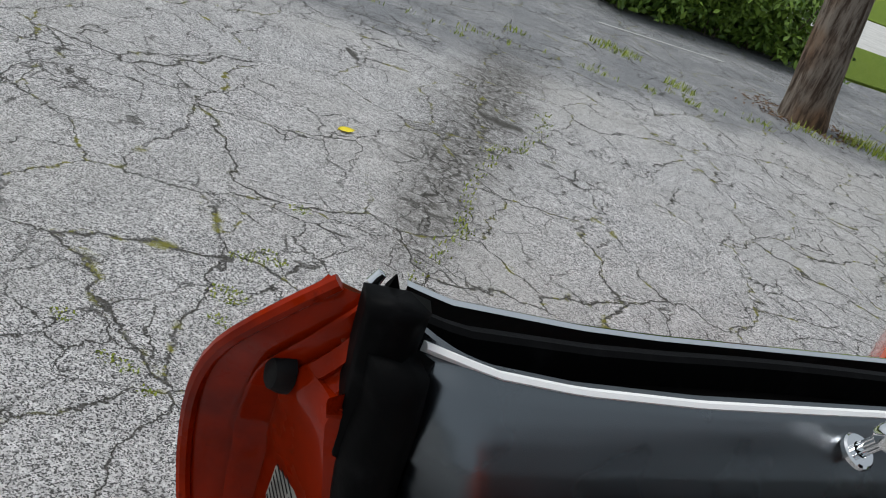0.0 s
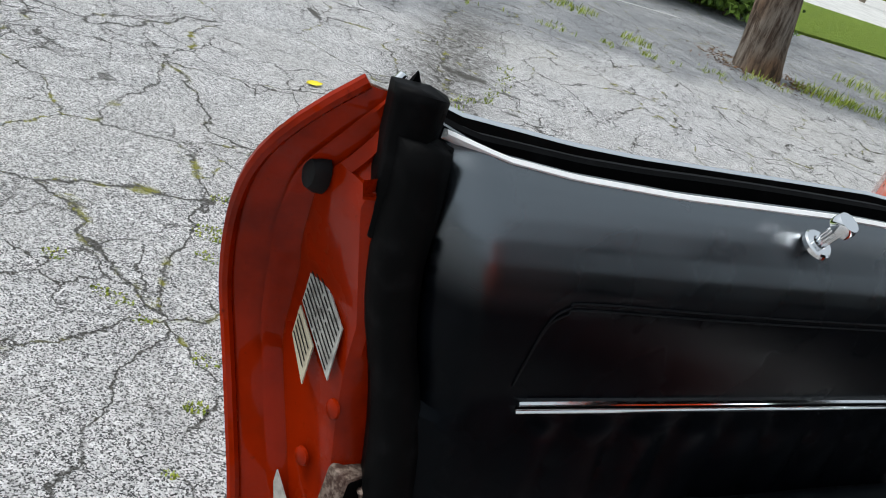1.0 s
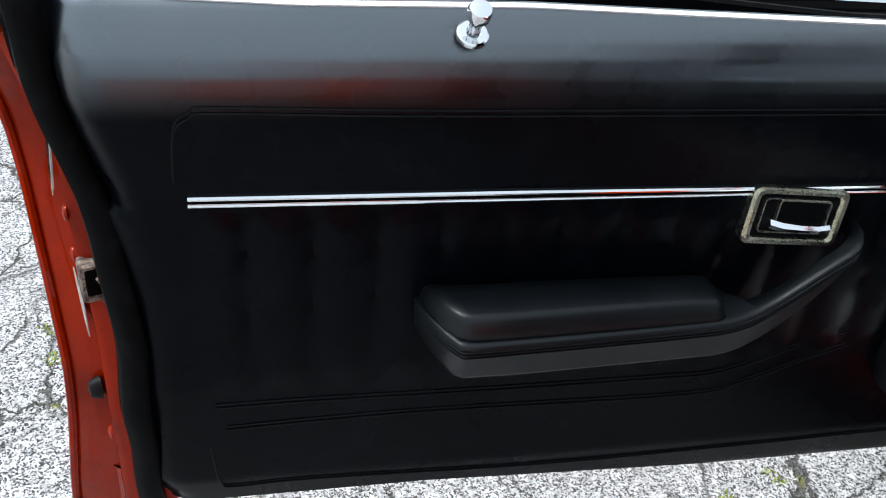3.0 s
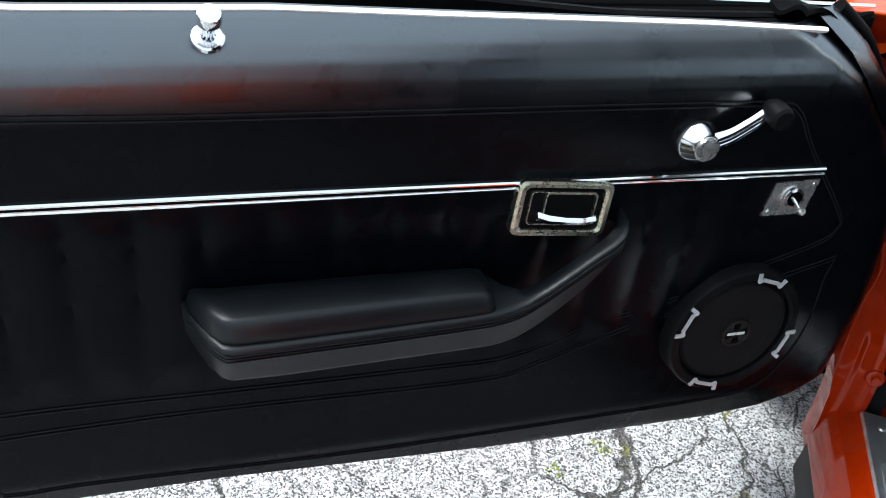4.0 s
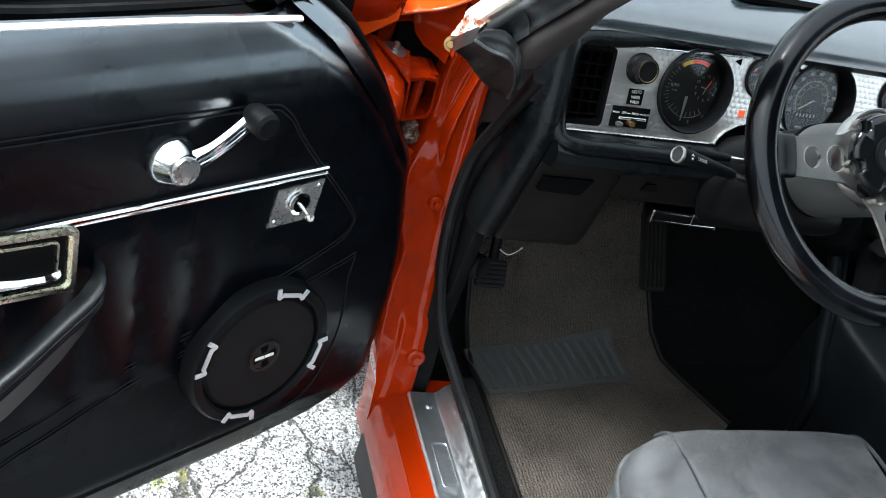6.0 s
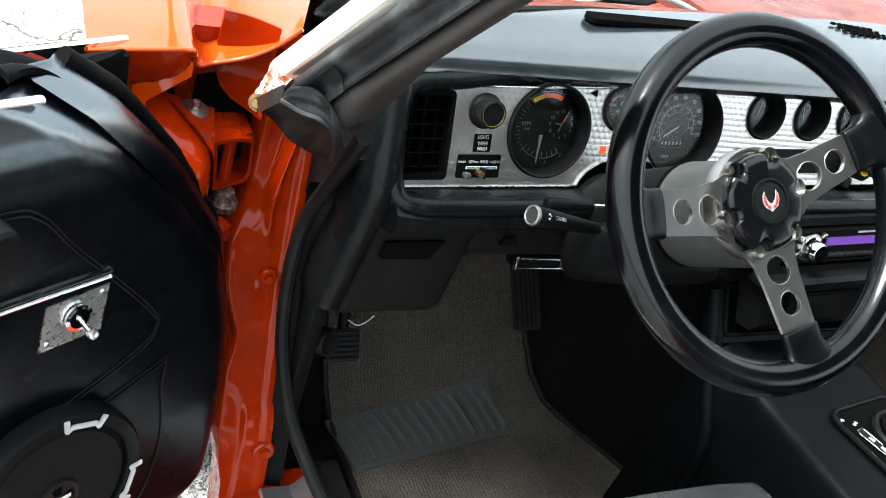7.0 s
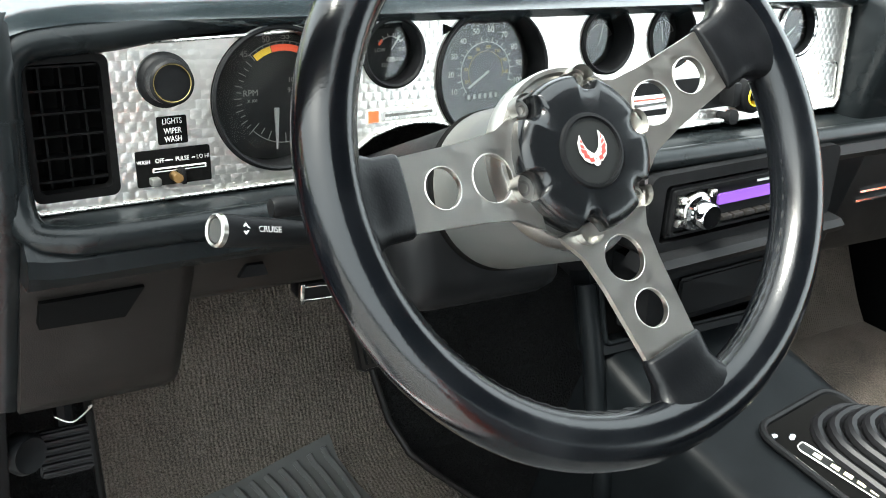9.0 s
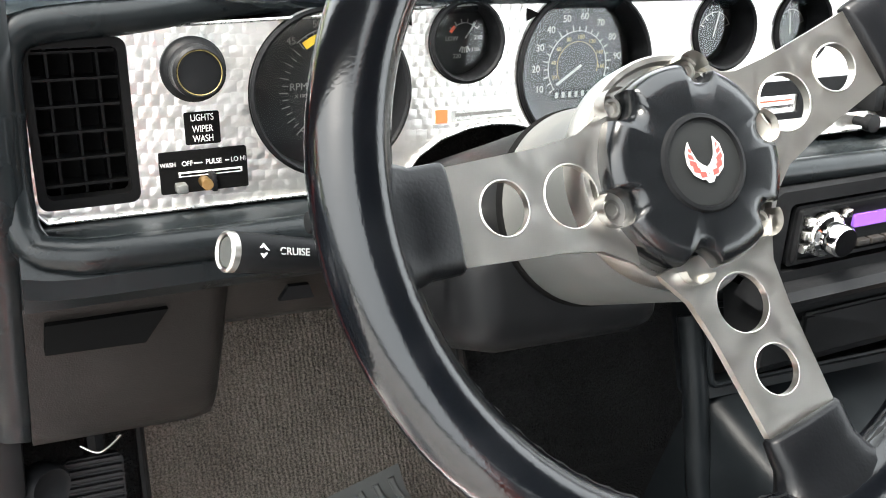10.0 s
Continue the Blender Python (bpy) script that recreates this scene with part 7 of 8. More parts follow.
part("drum_ring", lathe(bmesh.new(), [(0.0546, 0.115), (0.0555, 0.116), (0.0555, 0.120), (0.0540, 0.122)], 56, AX), DARK, column)
part("column_tube", lathe(bmesh.new(), [(0.0520, 0.121), (0.050, 0.18), (0.048, 0.30), (0.046, 0.34)], 40, AX), PLASTIC, column, "black column cover")
bm = bmesh.new()
box(bm, -0.075, 0.055, 0.12, 0.26, -0.075, -0.01, 0.02, 3)
part("column_lower_cover", bm, PLASTIC, column, "black lower column cover")


def stalk(name, tip, end, label, r, logo=False):
    a, b = Vector(tip), Vector(end)
    d = (b - a).normalized()
    L_ = (b - a).length
    m = Matrix.Translation(a) @ d.to_track_quat("Z", "X").to_matrix().to_4x4()
    s = part(name, lathe(bmesh.new(), [(r * 0.8, 0.0), (r, 0.003), (r * 0.96, 0.02), (r * 0.62, L_ * 0.62), (r * 0.55, L_ * 0.64)], 20, m), PLASTIC, column, label, m=COLUMN.inverted())
    part("stalk_rod", lathe(bmesh.new(), [(r * 0.42, L_ * 0.6), (r * 0.42, L_)], 12, m), WORN, s)
    if logo:
        part("stalk_collar", lathe(bmesh.new(), [(r * 0.86, 0.003), (r * 1.0, 0.002), (r * 1.0, -0.001), (r * 0.90, -0.0022), (r * 0.78, -0.0012), (r * 0.76, 0.001)], 28, m), FLANGE, s, "thin metal collar")
        part("stalk_button", lathe(bmesh.new(), [(r * 0.77, 0.0005), (r * 0.70, -0.0008), (0.0, -0.0014)], 24, m), DRUM, s, "round grey end button")
        up = (Vector((0, -0.75, 0.66)) - d * d.dot(Vector((0, -0.75, 0.66)))).normalized()
        side = up.cross(d)
        q = Matrix((d, side if side.z > 0 else -side, up)).transposed().to_4x4()
        q = Matrix((d, up.cross(d), up)).transposed().to_4x4()
        q.translation = a + d * 0.030 + up * (r * 0.92)
        letters("lettering", "CRUISE", 0.0050, LABEL_PRINT, s, q)
        q2 = q.copy()
        q2.translation = a + d * 0.0135 + up * (r * 0.96)
        part("diamond_mark", plate(bmesh.new(), [(0.003, 0), (0, 0.0035), (-0.003, 0), (0, -0.0035)], [[(0.0016, 0), (0, 0.002), (-0.0016, 0), (0, -0.002)]], 0.0003, m=pose(0, 0, 0, -90, 0, 0)), PRINT, s, "", 0, q2)
    return s


stalk("cruise_stalk", (1.336, 0.800, 0.867), (1.478, 0.815, 0.833), "black stalk with metal end button", 0.0098, True)
stalk("turn_stalk", (1.397, 0.862, 0.838), (1.49, 0.862, 0.836), "short black stalk", 0.0075)

wheel = thing("steering_wheel", "three-spoke sports steering wheel with black leather rim", "steering wheel", WHEEL)
RC = (0.0035, -0.001)
bm = bmesh.new()
rim = [(RC[0] + 0.1685 * math.cos(2 * math.pi * i / 96), 0.0, RC[1] + 0.1685 * math.sin(2 * math.pi * i / 96)) for i in range(96)]
tube(bm, rim, 0.0172, 20, True, up=(0, 1, 0))
rim_ob = part("rim", bm, LEATHER, wheel, "thick worn black leather rim")
for rr_, yy in ((0.1535, -0.0035), (0.1535, 0.0015)):
    bm = bmesh.new()
    tube(bm, [(RC[0] + rr_ * math.cos(2 * math.pi * i / 240), yy, rr_ * math.sin(2 * math.pi * i / 240)) for i in range(240)], [0.0012 + 0.0007 * (i % 3 == 0) for i in range(240)], 6, True, up=(0, 1, 0))
    part("rim_stitching", bm, PLASTIC, rim_ob, "laced seam inside the rim")
for deg, ri_, ro_ in ((188, 0.0635, 0.0990), (29.5, 0.0695, 0.1035), (-70.5, 0.0650, 0.0990)):
    M = pose(0, 0, -0.003, 0, -deg, 0)
    out = [(0.036, -0.036), (0.054, -0.0265), (0.075, -0.0235), (0.132, -0.0205), (0.132, 0.0205), (0.075, 0.0235), (0.054, 0.0265), (0.036, 0.036)]
    s = part("spoke", plate(bmesh.new(), out, [ring2(ri_, 0, 0.0142, 32), ring2(ro_, 0, 0.0119, 32)], 0.0042, m=M @ pose(0, -0.002, 0)), SPOKE, wheel, "flat steel spoke with two holes", 30)
    for v in s.data.vertices:
        v.co.y += 0.0115 * max(0.0, 1 - (math.hypot(v.co.x, v.co.z) - 0.045) / 0.085)
    for cx, r in ((ri_, 0.0142), (ro_, 0.0119)):
        bm = bmesh.new()
        tube(bm, [M @ Vector((x, -0.0022 + 0.0115 * max(0.0, 1 - (x - 0.045) / 0.085), z)) for x, z in ring2(cx, 0, r + 0.0002, 40)], 0.0004, 6, True)
        part("hole_edge", bm, SPOKE, s)
    bm = bmesh.new()
    secs = []
    for x, hw, ht, y0 in ((0.124, 0.0225, 0.0045, 0.0), (0.126, 0.0235, 0.0065, 0.0), (0.140, 0.0235, 0.008, 0.0), (0.150, 0.027, 0.011, 0.0), (0.158, 0.034, 0.0145, 0.0), (0.166, 0.042, 0.0158, 0.0), (0.172, 0.046, 0.0150, 0.0)):
        ring_ = []
        for i in range(20):
            c_, s_ = math.cos(2 * math.pi * i / 20), math.sin(2 * math.pi * i / 20)
            z_ = hw * math.copysign(abs(c_) ** 0.75, c_)
            f_ = max(0.0, min(1.0, (x - 0.135) / 0.025))
            ring_.append(M @ Vector((x - f_ * z_ * z_ / 0.34, y0 + ht * math.copysign(abs(s_) ** 0.6, s_), z_)))
        secs.append(ring_)
    loft(bm, secs)
    part("spoke_sleeve", bm, SLEEVE, wheel, "leather sleeve where the spoke meets the rim", 60)
SCR = (83, 143, 203, 266, 326, 23)
BACK = pose(0.0006, 0.0225, 0.0)
HUBM = BACK @ pose(0.0, 0, 0, 90, 0, 0)
part("hub_flange", lathe(bmesh.new(), [(0.0535, -0.006), (0.0555, -0.004), (0.0555, 0.010), (0.0545, 0.0118), (0.0520, 0.0118), (0.0505, 0.0085), (0.0, 0.008)], 64, HUBM), FLANGE, wheel, "bare steel hub flange")
HUBCAP = vinyl("hub_cap_plastic", (0.003, 0.0034, 0.004), 0.16, 1500.0, 0.00006, spec=0.38)
cap_out = []
for i in range(180):
    d = 2 * i
    r = 0.0478
    for a in SCR:
        dd = abs((d - a + 180) % 360 - 180)
        if dd < 15:
            r = min(r, 0.0490 - math.sqrt(max(0.0, 0.0092 ** 2 - (0.0480 * math.sin(radians(dd))) ** 2)))
    cap_out.append((r * math.cos(radians(d)), r * math.sin(radians(d))))
bm = bmesh.new()
loft(bm, [[(x * k, -y, z * k) for x, z in cap_out] for y, k in ((0.004, 1.0), (0.018, 1.0), (0.022, 0.975), (0.0245, 0.93), (0.026, 0.8), (0.0265, 0.5))])
part("hub_cap", bm, HUBCAP, wheel, "scalloped black hub cap", 40, BACK)
for a in SCR:
    x, z = 0.0468 * math.cos(radians(a)), 0.0468 * math.sin(radians(a))
    sc = part("hub_screw", lathe(bmesh.new(), [(0.0062, 0.008), (0.0060, 0.0125), (0.0045, 0.0140), (0.0030, 0.0140), (0.0026, 0.0115), (0.0, 0.0115)], 18, BACK @ pose(x, 0, z, 90, 0, 0)), FLANGE, wheel, "hex socket screw")
    part("screw_cup", lathe(bmesh.new(), [(0.0086, 0.0205), (0.0090, 0.0085), (0.0062, 0.0083)], 24, BACK @ pose(x * 0.985, 0, z * 0.985, 90, 0, 0), arc=(radians(a + 90 - 180 + 20), radians(a + 270 - 180 - 20))), FLANGE, sc)
part("emblem_ring", lathe(bmesh.new(), [(0.0195, 0.0255), (0.0205, 0.0285), (0.0222, 0.0280), (0.0235, 0.0258), (0.0195, 0.0255)], 48, HUBM, True), PLASTIC, wheel, "thin dark emblem ring")
part("emblem_field", lathe(bmesh.new(), [(0.0198, 0.0266), (0.0, 0.0274)], 40, HUBM), DIAL, wheel, "black emblem field")
EMB = BACK @ pose(0, -0.0282, 0.0, 0, -12, 0) @ Matrix.Diagonal((0.88, 1, 0.82, 1))
for s_ in (-1, 1):
    wing = part("emblem_wing", slab([(s_ * x, z) for x, z in ((0.0004, -0.0085), (0.0048, -0.0092), (0.0094, -0.0055), (0.0118, 0.0010), (0.0112, 0.0078), (0.0080, 0.0130), (0.0073, 0.0082), (0.0054, 0.0022), (0.0026, -0.0012), (0.0004, -0.0024))], 0.0004), LABEL_PRINT, wheel, "emblem wing of red feathers with a pale outline", 0, EMB)
    for x0, z0, x1, z1, w_ in ((0.0022, -0.0066, 0.0058, -0.0062, 0.0016), (0.0052, -0.0040, 0.0092, -0.0022, 0.0016), (0.0064, -0.0004, 0.0104, 0.0018, 0.0015), (0.0074, 0.0036, 0.0102, 0.0056, 0.0013), (0.0078, 0.0074, 0.0092, 0.0090, 0.0011)):
        part("emblem_feather", slab([(s_ * x0, z0 - w_), (s_ * x1, z1 - w_), (s_ * x1, z1 + w_), (s_ * x0, z0 + w_)], 0.0003), EMBLEM_RED, wing, "", 0, pose(0, -0.0005, 0))
part("emblem_base", slab([(-0.0034, -0.0088), (-0.0014, -0.0116), (0.0014, -0.0116), (0.0034, -0.0088), (0.0012, -0.0070), (0.0, -0.0078), (-0.0012, -0.0070)], 0.0005), LABEL_PRINT, wheel, "pale emblem tail", 0, EMB)

# ---- floor mats, pedals, console, seat ----
def mat_right(y):
    return interp(y, (0.2, 0.85, 0.93, 1.0, 1.07, 1.138, 1.24, 1.37), (1.86, 1.850, 1.820, 1.785, 1.752, 1.726, 1.70, 1.672))


def mat_z(y):
    return 0.272 + max(0.0, y - 1.105) * 1.36


mat_t = thing("floor_mat", "grey carpet floor mat with a rubber heel pad", "floor mat")
bm = bmesh.new()
def mat_f(s, t):
    y = 0.15 + 1.22 * t
    x0 = interp(y, (0.15, 0.8, 1.0, 1.2, 1.37), (1.365, 1.362, 1.362, 1.360, 1.37))
    x = x0 + (mat_right(y) - x0) * s
    z = mat_z(y) + 0.002 * noise.noise(Vector((x * 9, y * 9, 1))) + 0.008
    sm_ = max(0, 1 - abs(y - 1.105) / 0.04)
    return (x, y, z + 0.010 * sm_)


sheet(bm, 60, 90, mat_f, (0, 0, -0.008))
part("carpet_top", bm, MAT_CARPET, mat_t, "grey pile mat")
bm = bmesh.new()
edge = [mat_f(0, t / 30) for t in range(31)] + [mat_f(s / 16, 1) for s in range(1, 17)] + [mat_f(1, 1 - t / 30) for t in range(1, 31)]
tube(bm, edge, 0.005, 8)
part("mat_binding", bm, GREY_PLASTIC, mat_t, "dark bound edge")
bm = bmesh.new()
def heel_f(s, t):
    y = 0.985 + 0.095 * t + 0.045 * s
    x = 1.374 + 0.290 * s - 0.022 * t
    return (x, y, mat_z(y) + 0.0125 + 0.010 * max(0, 1 - abs(y - 1.105) / 0.04))


sheet(bm, 30, 16, heel_f, (0, 0, -0.005))
heel = part("heel_pad", bm, HEEL, mat_t, "ribbed grey heel pad")
for k in range(14):
    bm = bmesh.new()
    s0 = 0.05 + 0.9 * k / 13
    tube(bm, [Vector(heel_f(s0 + 0.02 * math.sin(3 * t), 0.08 + 0.84 * t)) + Vector((0, 0, 0.0005)) for t in [i / 8 for i in range(9)]], 0.0045, 8)
    part("pad_rib", bm, HEEL, heel)
mat_p = thing("passenger_mat", "grey carpet mat on the passenger side", "floor mat")
bm = bmesh.new()
sheet(bm, 24, 30, lambda s, t: (2.13 + 0.58 * s, 0.55 + 0.83 * t, 0.274 + max(0.0, 0.55 + 0.83 * t - 1.08) * 1.35 + 0.012 + 0.018 * math.sin(4 * s + 9 * t) * s + 0.03 * s * s), (0, 0, -0.008))
part("carpet_top", bm, MAT_CARPET, mat_p)

pb = thing("parking_brake_pedal", "black ribbed parking brake pedal", "pedal")
PB = pose(1.296, 0.998, 0.522, -32, 0, 0) @ Matrix.Diagonal((0.86, 0.9, 0.86, 1))
bm = bmesh.new()
plate(bm, rrect(-0.026, 0.026, -0.026, 0.022, 0.006), depth=0.010, m=PB)
part("pedal_pad", bm, RUBBER, pb, "black rubber pedal pad")
for i in range(6):
    bm = bmesh.new()
    tube(bm, [PB @ Vector((-0.024, -0.001, -0.021 + 0.0078 * i)), PB @ Vector((0.024, -0.001, -0.021 + 0.0078 * i))], 0.0024, 6)
    part("pad_rib", bm, RUBBER, pb)
bm = bmesh.new()
tube(bm, spline([(1.30, 1.012, 0.515), (1.298, 1.03, 0.58), (1.30, 1.06, 0.68)], 6), 0.008, 8)
part("pedal_arm", bm, PLASTIC, pb)
bm = bmesh.new()
tube(bm, spline([(1.285, 0.985, 0.575), (1.298, 0.978, 0.572), (1.312, 0.975, 0.588), (1.310, 0.977, 0.586)], 5), 0.0008, 6)
part("brake_cable", bm, FLANGE, pb, "bright cable end")
dk = thing("vent_pull", "round dark vent pull on the kick panel", "knob")
part("pull_disc", lathe(bmesh.new(), [(0.017, 0.0), (0.018, 0.012), (0.015, 0.018), (0.012, 0.016), (0.0, 0.016)], 24, pose(1.255, 0.985, 0.545, 70, 0, 30)), PLASTIC, dk)
part("pull_stem", lathe(bmesh.new(), [(0.008, -0.05), (0.008, 0.0)], 12, pose(1.255, 0.985, 0.545, 70, 0, 30)), PLASTIC, dk)
PEDAL = vinyl("dusty_pedal_rubber", (0.022, 0.019, 0.017), 0.6, 800.0, 0.0003, spec=0.15)
gp = thing("accelerator_pedal", "ribbed accelerator pedal with bright edge", "pedal")
GP = pose(1.712, 1.204, 0.440, -40, 0, 4)
part("pedal_pad", plate(bmesh.new(), rrect(-0.024, 0.024, -0.075, 0.070, 0.006), depth=0.012, m=GP), PEDAL, gp)
part("pedal_trim", plate(bmesh.new(), rrect(-0.025, 0.025, -0.076, 0.071, 0.007), [rrect(-0.0225, 0.0225, -0.0735, 0.0685, 0.005)], 0.004, m=GP @ pose(0, -0.002, 0)), GREY_PLASTIC, gp)
for i in range(4):
    bm = bmesh.new()
    tube(bm, [GP @ Vector((-0.014 + 0.0093 * i, -0.001, -0.068)), GP @ Vector((-0.014 + 0.0093 * i, -0.001, 0.063))], 0.0022, 6)
    part("pad_rib", bm, RUBBER, gp)

CONSOLE = vinyl("console_vinyl", (0.0025, 0.0031, 0.0036), 0.34, 700.0, 0.0003, spec=0.06)
console = thing("centre_console", "black centre console with storage bin", "console")
bm = bmesh.new()
def con_sec(y):
    top = interp(y, (-0.2, 0.3, 0.60, 0.74, 0.82, 0.885), (0.60, 0.61, 0.602, 0.602, 0.606, 0.614))
    xl = interp(y, (-0.2, 0.5, 0.75, 0.90), (1.80, 1.795, 1.788, 1.782))
    xr = 2.035
    return [(xl - 0.035, y, 0.26), (xl - 0.016, y, 0.42), (xl - 0.006, y, top - 0.05), (xl, y, top - 0.016), (xl + 0.006, y, top - 0.006), (xl + 0.018, y, top), (xr - 0.03, y, top + 0.002), (xr - 0.012, y, top - 0.002), (xr, y, top - 0.014), (xr + 0.015, y, top - 0.12), (xr + 0.05, y, 0.26)]


loft(bm, [con_sec(y) for y in (-0.2, 0.1, 0.3, 0.45, 0.55, 0.62, 0.70, 0.74, 0.78, 0.82, 0.86, 0.885)])
part("console_body", bm, CONSOLE, console, "moulded black console body", 50)
BIN = leaning((1.9025, 0.888, 0.6425), 33, 0.0)
part("bin_frame", plate(bmesh.new(), rrect(-0.128, 0.130, -0.034, 0.060, 0.010), [rrect(-0.115, 0.115, -0.021, 0.044, 0.006)], 0.03, m=BIN), CONSOLE, console, "black storage bin frame")
bm = bmesh.new()
tube(bm, [BIN @ Vector((x, -0.002, z)) for x, z in rrect(-0.117, 0.117, -0.023, 0.046, 0.007)], 0.0030, 8, True)
part("bin_lip", bm, CONSOLE, console, "rounded bin lip")
part("bin_back", plate(bmesh.new(), rrect(-0.125, 0.127, -0.03, 0.056, 0.008), depth=0.004, m=BIN @ pose(0, 0.029, 0)), DARK, console)
bm = bmesh.new()
tube(bm, spline([(1.774, 0.915, 0.672), (1.774, 0.903, 0.655), (1.774, 0.876, 0.613), (1.775, 0.838, 0.545), (1.775, 0.80, 0.48), (1.772, 0.79, 0.36)], 6), 0.0115, 12)
part("console_post", bm, CONSOLE, console, "rounded console post")
# shift plate, boot, indicator
BOOT_RUB = material("glossy_rubber", (0.004, 0.004, 0.0045), 0.36, 0.0, 0.16)
shifter = thing("gear_shifter", "gear shift plate with ribbed black boot on the console", "gear shifter", pose(1.960, 0.626, 0.6045, 0, 0, 8))
part("shift_plate", plate(bmesh.new(), rrect(-0.075, 0.066, -0.24, 0.122, 0.022), depth=0.006, m=pose(0, 0, 0.003, -90, 0, 0)), DARK, shifter, "glossy black shift plate")
bm = bmesh.new()
tube(bm, [(x, z, 0.003) for x, z in rrect(-0.075, 0.066, -0.24, 0.122, 0.022)], 0.004, 8, True)
part("plate_rim", bm, PLASTIC, shifter, "raised plate rim")
IND = pose(-0.0475, 0.055, 0.0, 0, 0, 9.5)
part("indicator", plate(bmesh.new(), rrect(-0.0065, 0.0065, -0.16, 0.03, 0.003), depth=0.002, m=IND @ pose(0, 0, 0.0048, -90, 0, 0)), DIAL, shifter, "black gear indicator strip")
bm = bmesh.new()
tube(bm, [IND @ Vector((x, z, 0.0048)) for x, z in rrect(-0.0075, 0.0075, -0.161, 0.031, 0.005)], 0.0010, 6, True)
part("indicator_edge", bm, WORN, shifter, "thin bright indicator edge")
for i, h in enumerate((0.012, -0.006, -0.019, -0.032, -0.045, -0.058)):
    part("indicator_mark", slab([(-0.0032, -0.0042), (0.0032, -0.0042), (0.0026, 0.0042), (-0.0026, 0.0042)], 0.0004), PAPER, shifter, "", 0, IND @ pose(0, h, 0.0053, -90, 0, 0))
for x, y in ((-0.067, 0.105), (-0.0492, 0.0958)):
    part("plate_screw", lathe(bmesh.new(), [(0.0, 0.004), (0.003, 0.003), (0.0042, 0.0)], 14, pose(x, y, 0.004)), CHROME, shifter)
for k in range(7):
    bm = bmesh.new()
    w_, l_ = 0.050 - 0.005 * k, 0.130 - 0.013 * k
    tube(bm, [(0.016 + x + 0.001 * k, -0.035 + z, 0.006 + 0.0095 * k) for x, z in rrect(-w_, w_, -l_, l_, w_ * 0.8)], 0.0072, 10, True)
    part("boot_pleat", bm, BOOT_RUB, shifter, "rubber boot pleat")
bm = bmesh.new()
loft(bm, [[(0.016 + x, -0.035 + z, h) for x, z in rrect(-w_, w_, -l_, l_, w_ * 0.8)] for w_, l_, h in ((0.046, 0.126, 0.0), (0.022, 0.056, 0.062), (0.012, 0.02, 0.070))])
part("boot_core", bm, BOOT_RUB, shifter)
part("shift_lever", lathe(bmesh.new(), [(0.009, 0.06), (0.009, 0.13), (0.016, 0.135), (0.020, 0.15), (0.014, 0.168), (0.0, 0.172)], 20, pose(0.016, -0.035, 0)), CHROME, shifter, "chrome shift lever")

seat = thing("driver_seat", "charcoal velour driver seat cushion", "seat")
bm = bmesh.new()
def seat_ring(z, k, drop=0.0):
    out = []
    for i in range(48):
        a = 2 * math.pi * i / 48
        cx, cy = math.cos(a), math.sin(a)
        x = 1.625 + 0.255 * k * math.copysign(abs(cx) ** 0.45, cx)
        y = 0.42 + 0.315 * k * math.copysign(abs(cy) ** 0.4, cy)
        out.append((x, y, z + drop * (y - 0.42)))
    return out


loft(bm, [seat_ring(0.30, 0.9), seat_ring(0.34, 0.97), seat_ring(0.44, 1.0), seat_ring(0.482, 1.0), seat_ring(0.504, 0.975), seat_ring(0.514, 0.93), seat_ring(0.511, 0.86), seat_ring(0.504, 0.6), seat_ring(0.502, 0.2)])
part("cushion", bm, VELOUR, seat, "rounded velour cushion", 60)
bm = bmesh.new()
tube(bm, [Vector(p) for p in seat_ring(0.467, 1.004)], 0.004, 8, True)
part("cushion_piping", bm, VELOUR, seat)
for x in (1.468, 1.782):
    bm = bmesh.new()
    tube(bm, spline([(x, 0.15, 0.506), (x + 0.004, 0.5, 0.509), (x, 0.69, 0.516), (x, 0.733, 0.482)], 6), 0.0035, 6)
    part("seat_seam", bm, VELOUR, seat)
bm = bmesh.new()
box(bm, 1.40, 1.85, 0.15, 0.66, 0.262, 0.32, 0.01)
part("seat_base", bm, PLASTIC, seat, "black seat base")

# backrest is out of view; added to darken reflections in the door panel
bm = bmesh.new()
def back_ring(z, k, y0):
    return [(1.625 + 0.245 * k * math.copysign(abs(math.cos(a)) ** 0.5, math.cos(a)), y0 + 0.09 * k * math.copysign(abs(math.sin(a)) ** 0.5, math.sin(a)), z) for a in [2 * math.pi * i / 40 for i in range(40)]]


loft(bm, [back_ring(0.42, 0.95, 0.04), back_ring(0.5, 1.0, 0.02), back_ring(0.8, 1.0, -0.08), back_ring(1.02, 0.9, -0.16), back_ring(1.08, 0.6, -0.18)])
part("backrest", bm, VELOUR, seat, "unseen charcoal velour backrest", 60)


# ---- lot edge and far side of the street ----
BARK = material("grey_bark", (0.16, 0.12, 0.09), 0.92, 0.0, 0.2)
bn = Nodes(BARK)
bv = bn.vmath("MULTIPLY", bn.obj, (9.0, 9.0, 1.6))
bf = bn.noise(2.2, 7.0, 0.7, bv)
bn.color(bn.mix(bn.ramp(bf, 0.36, 0.62), (0.060, 0.040, 0.028), bn.mix(bn.ramp(bn.noise(1.6, 4.0), 0.4, 0.65), (0.27, 0.23, 0.19), (0.22, 0.13, 0.075))))
bn.bump(bf, 1.0, 0.05)
LEAF = material("bush_leaf", (0.08, 0.15, 0.02), 0.55)
ln = Nodes(LEAF)
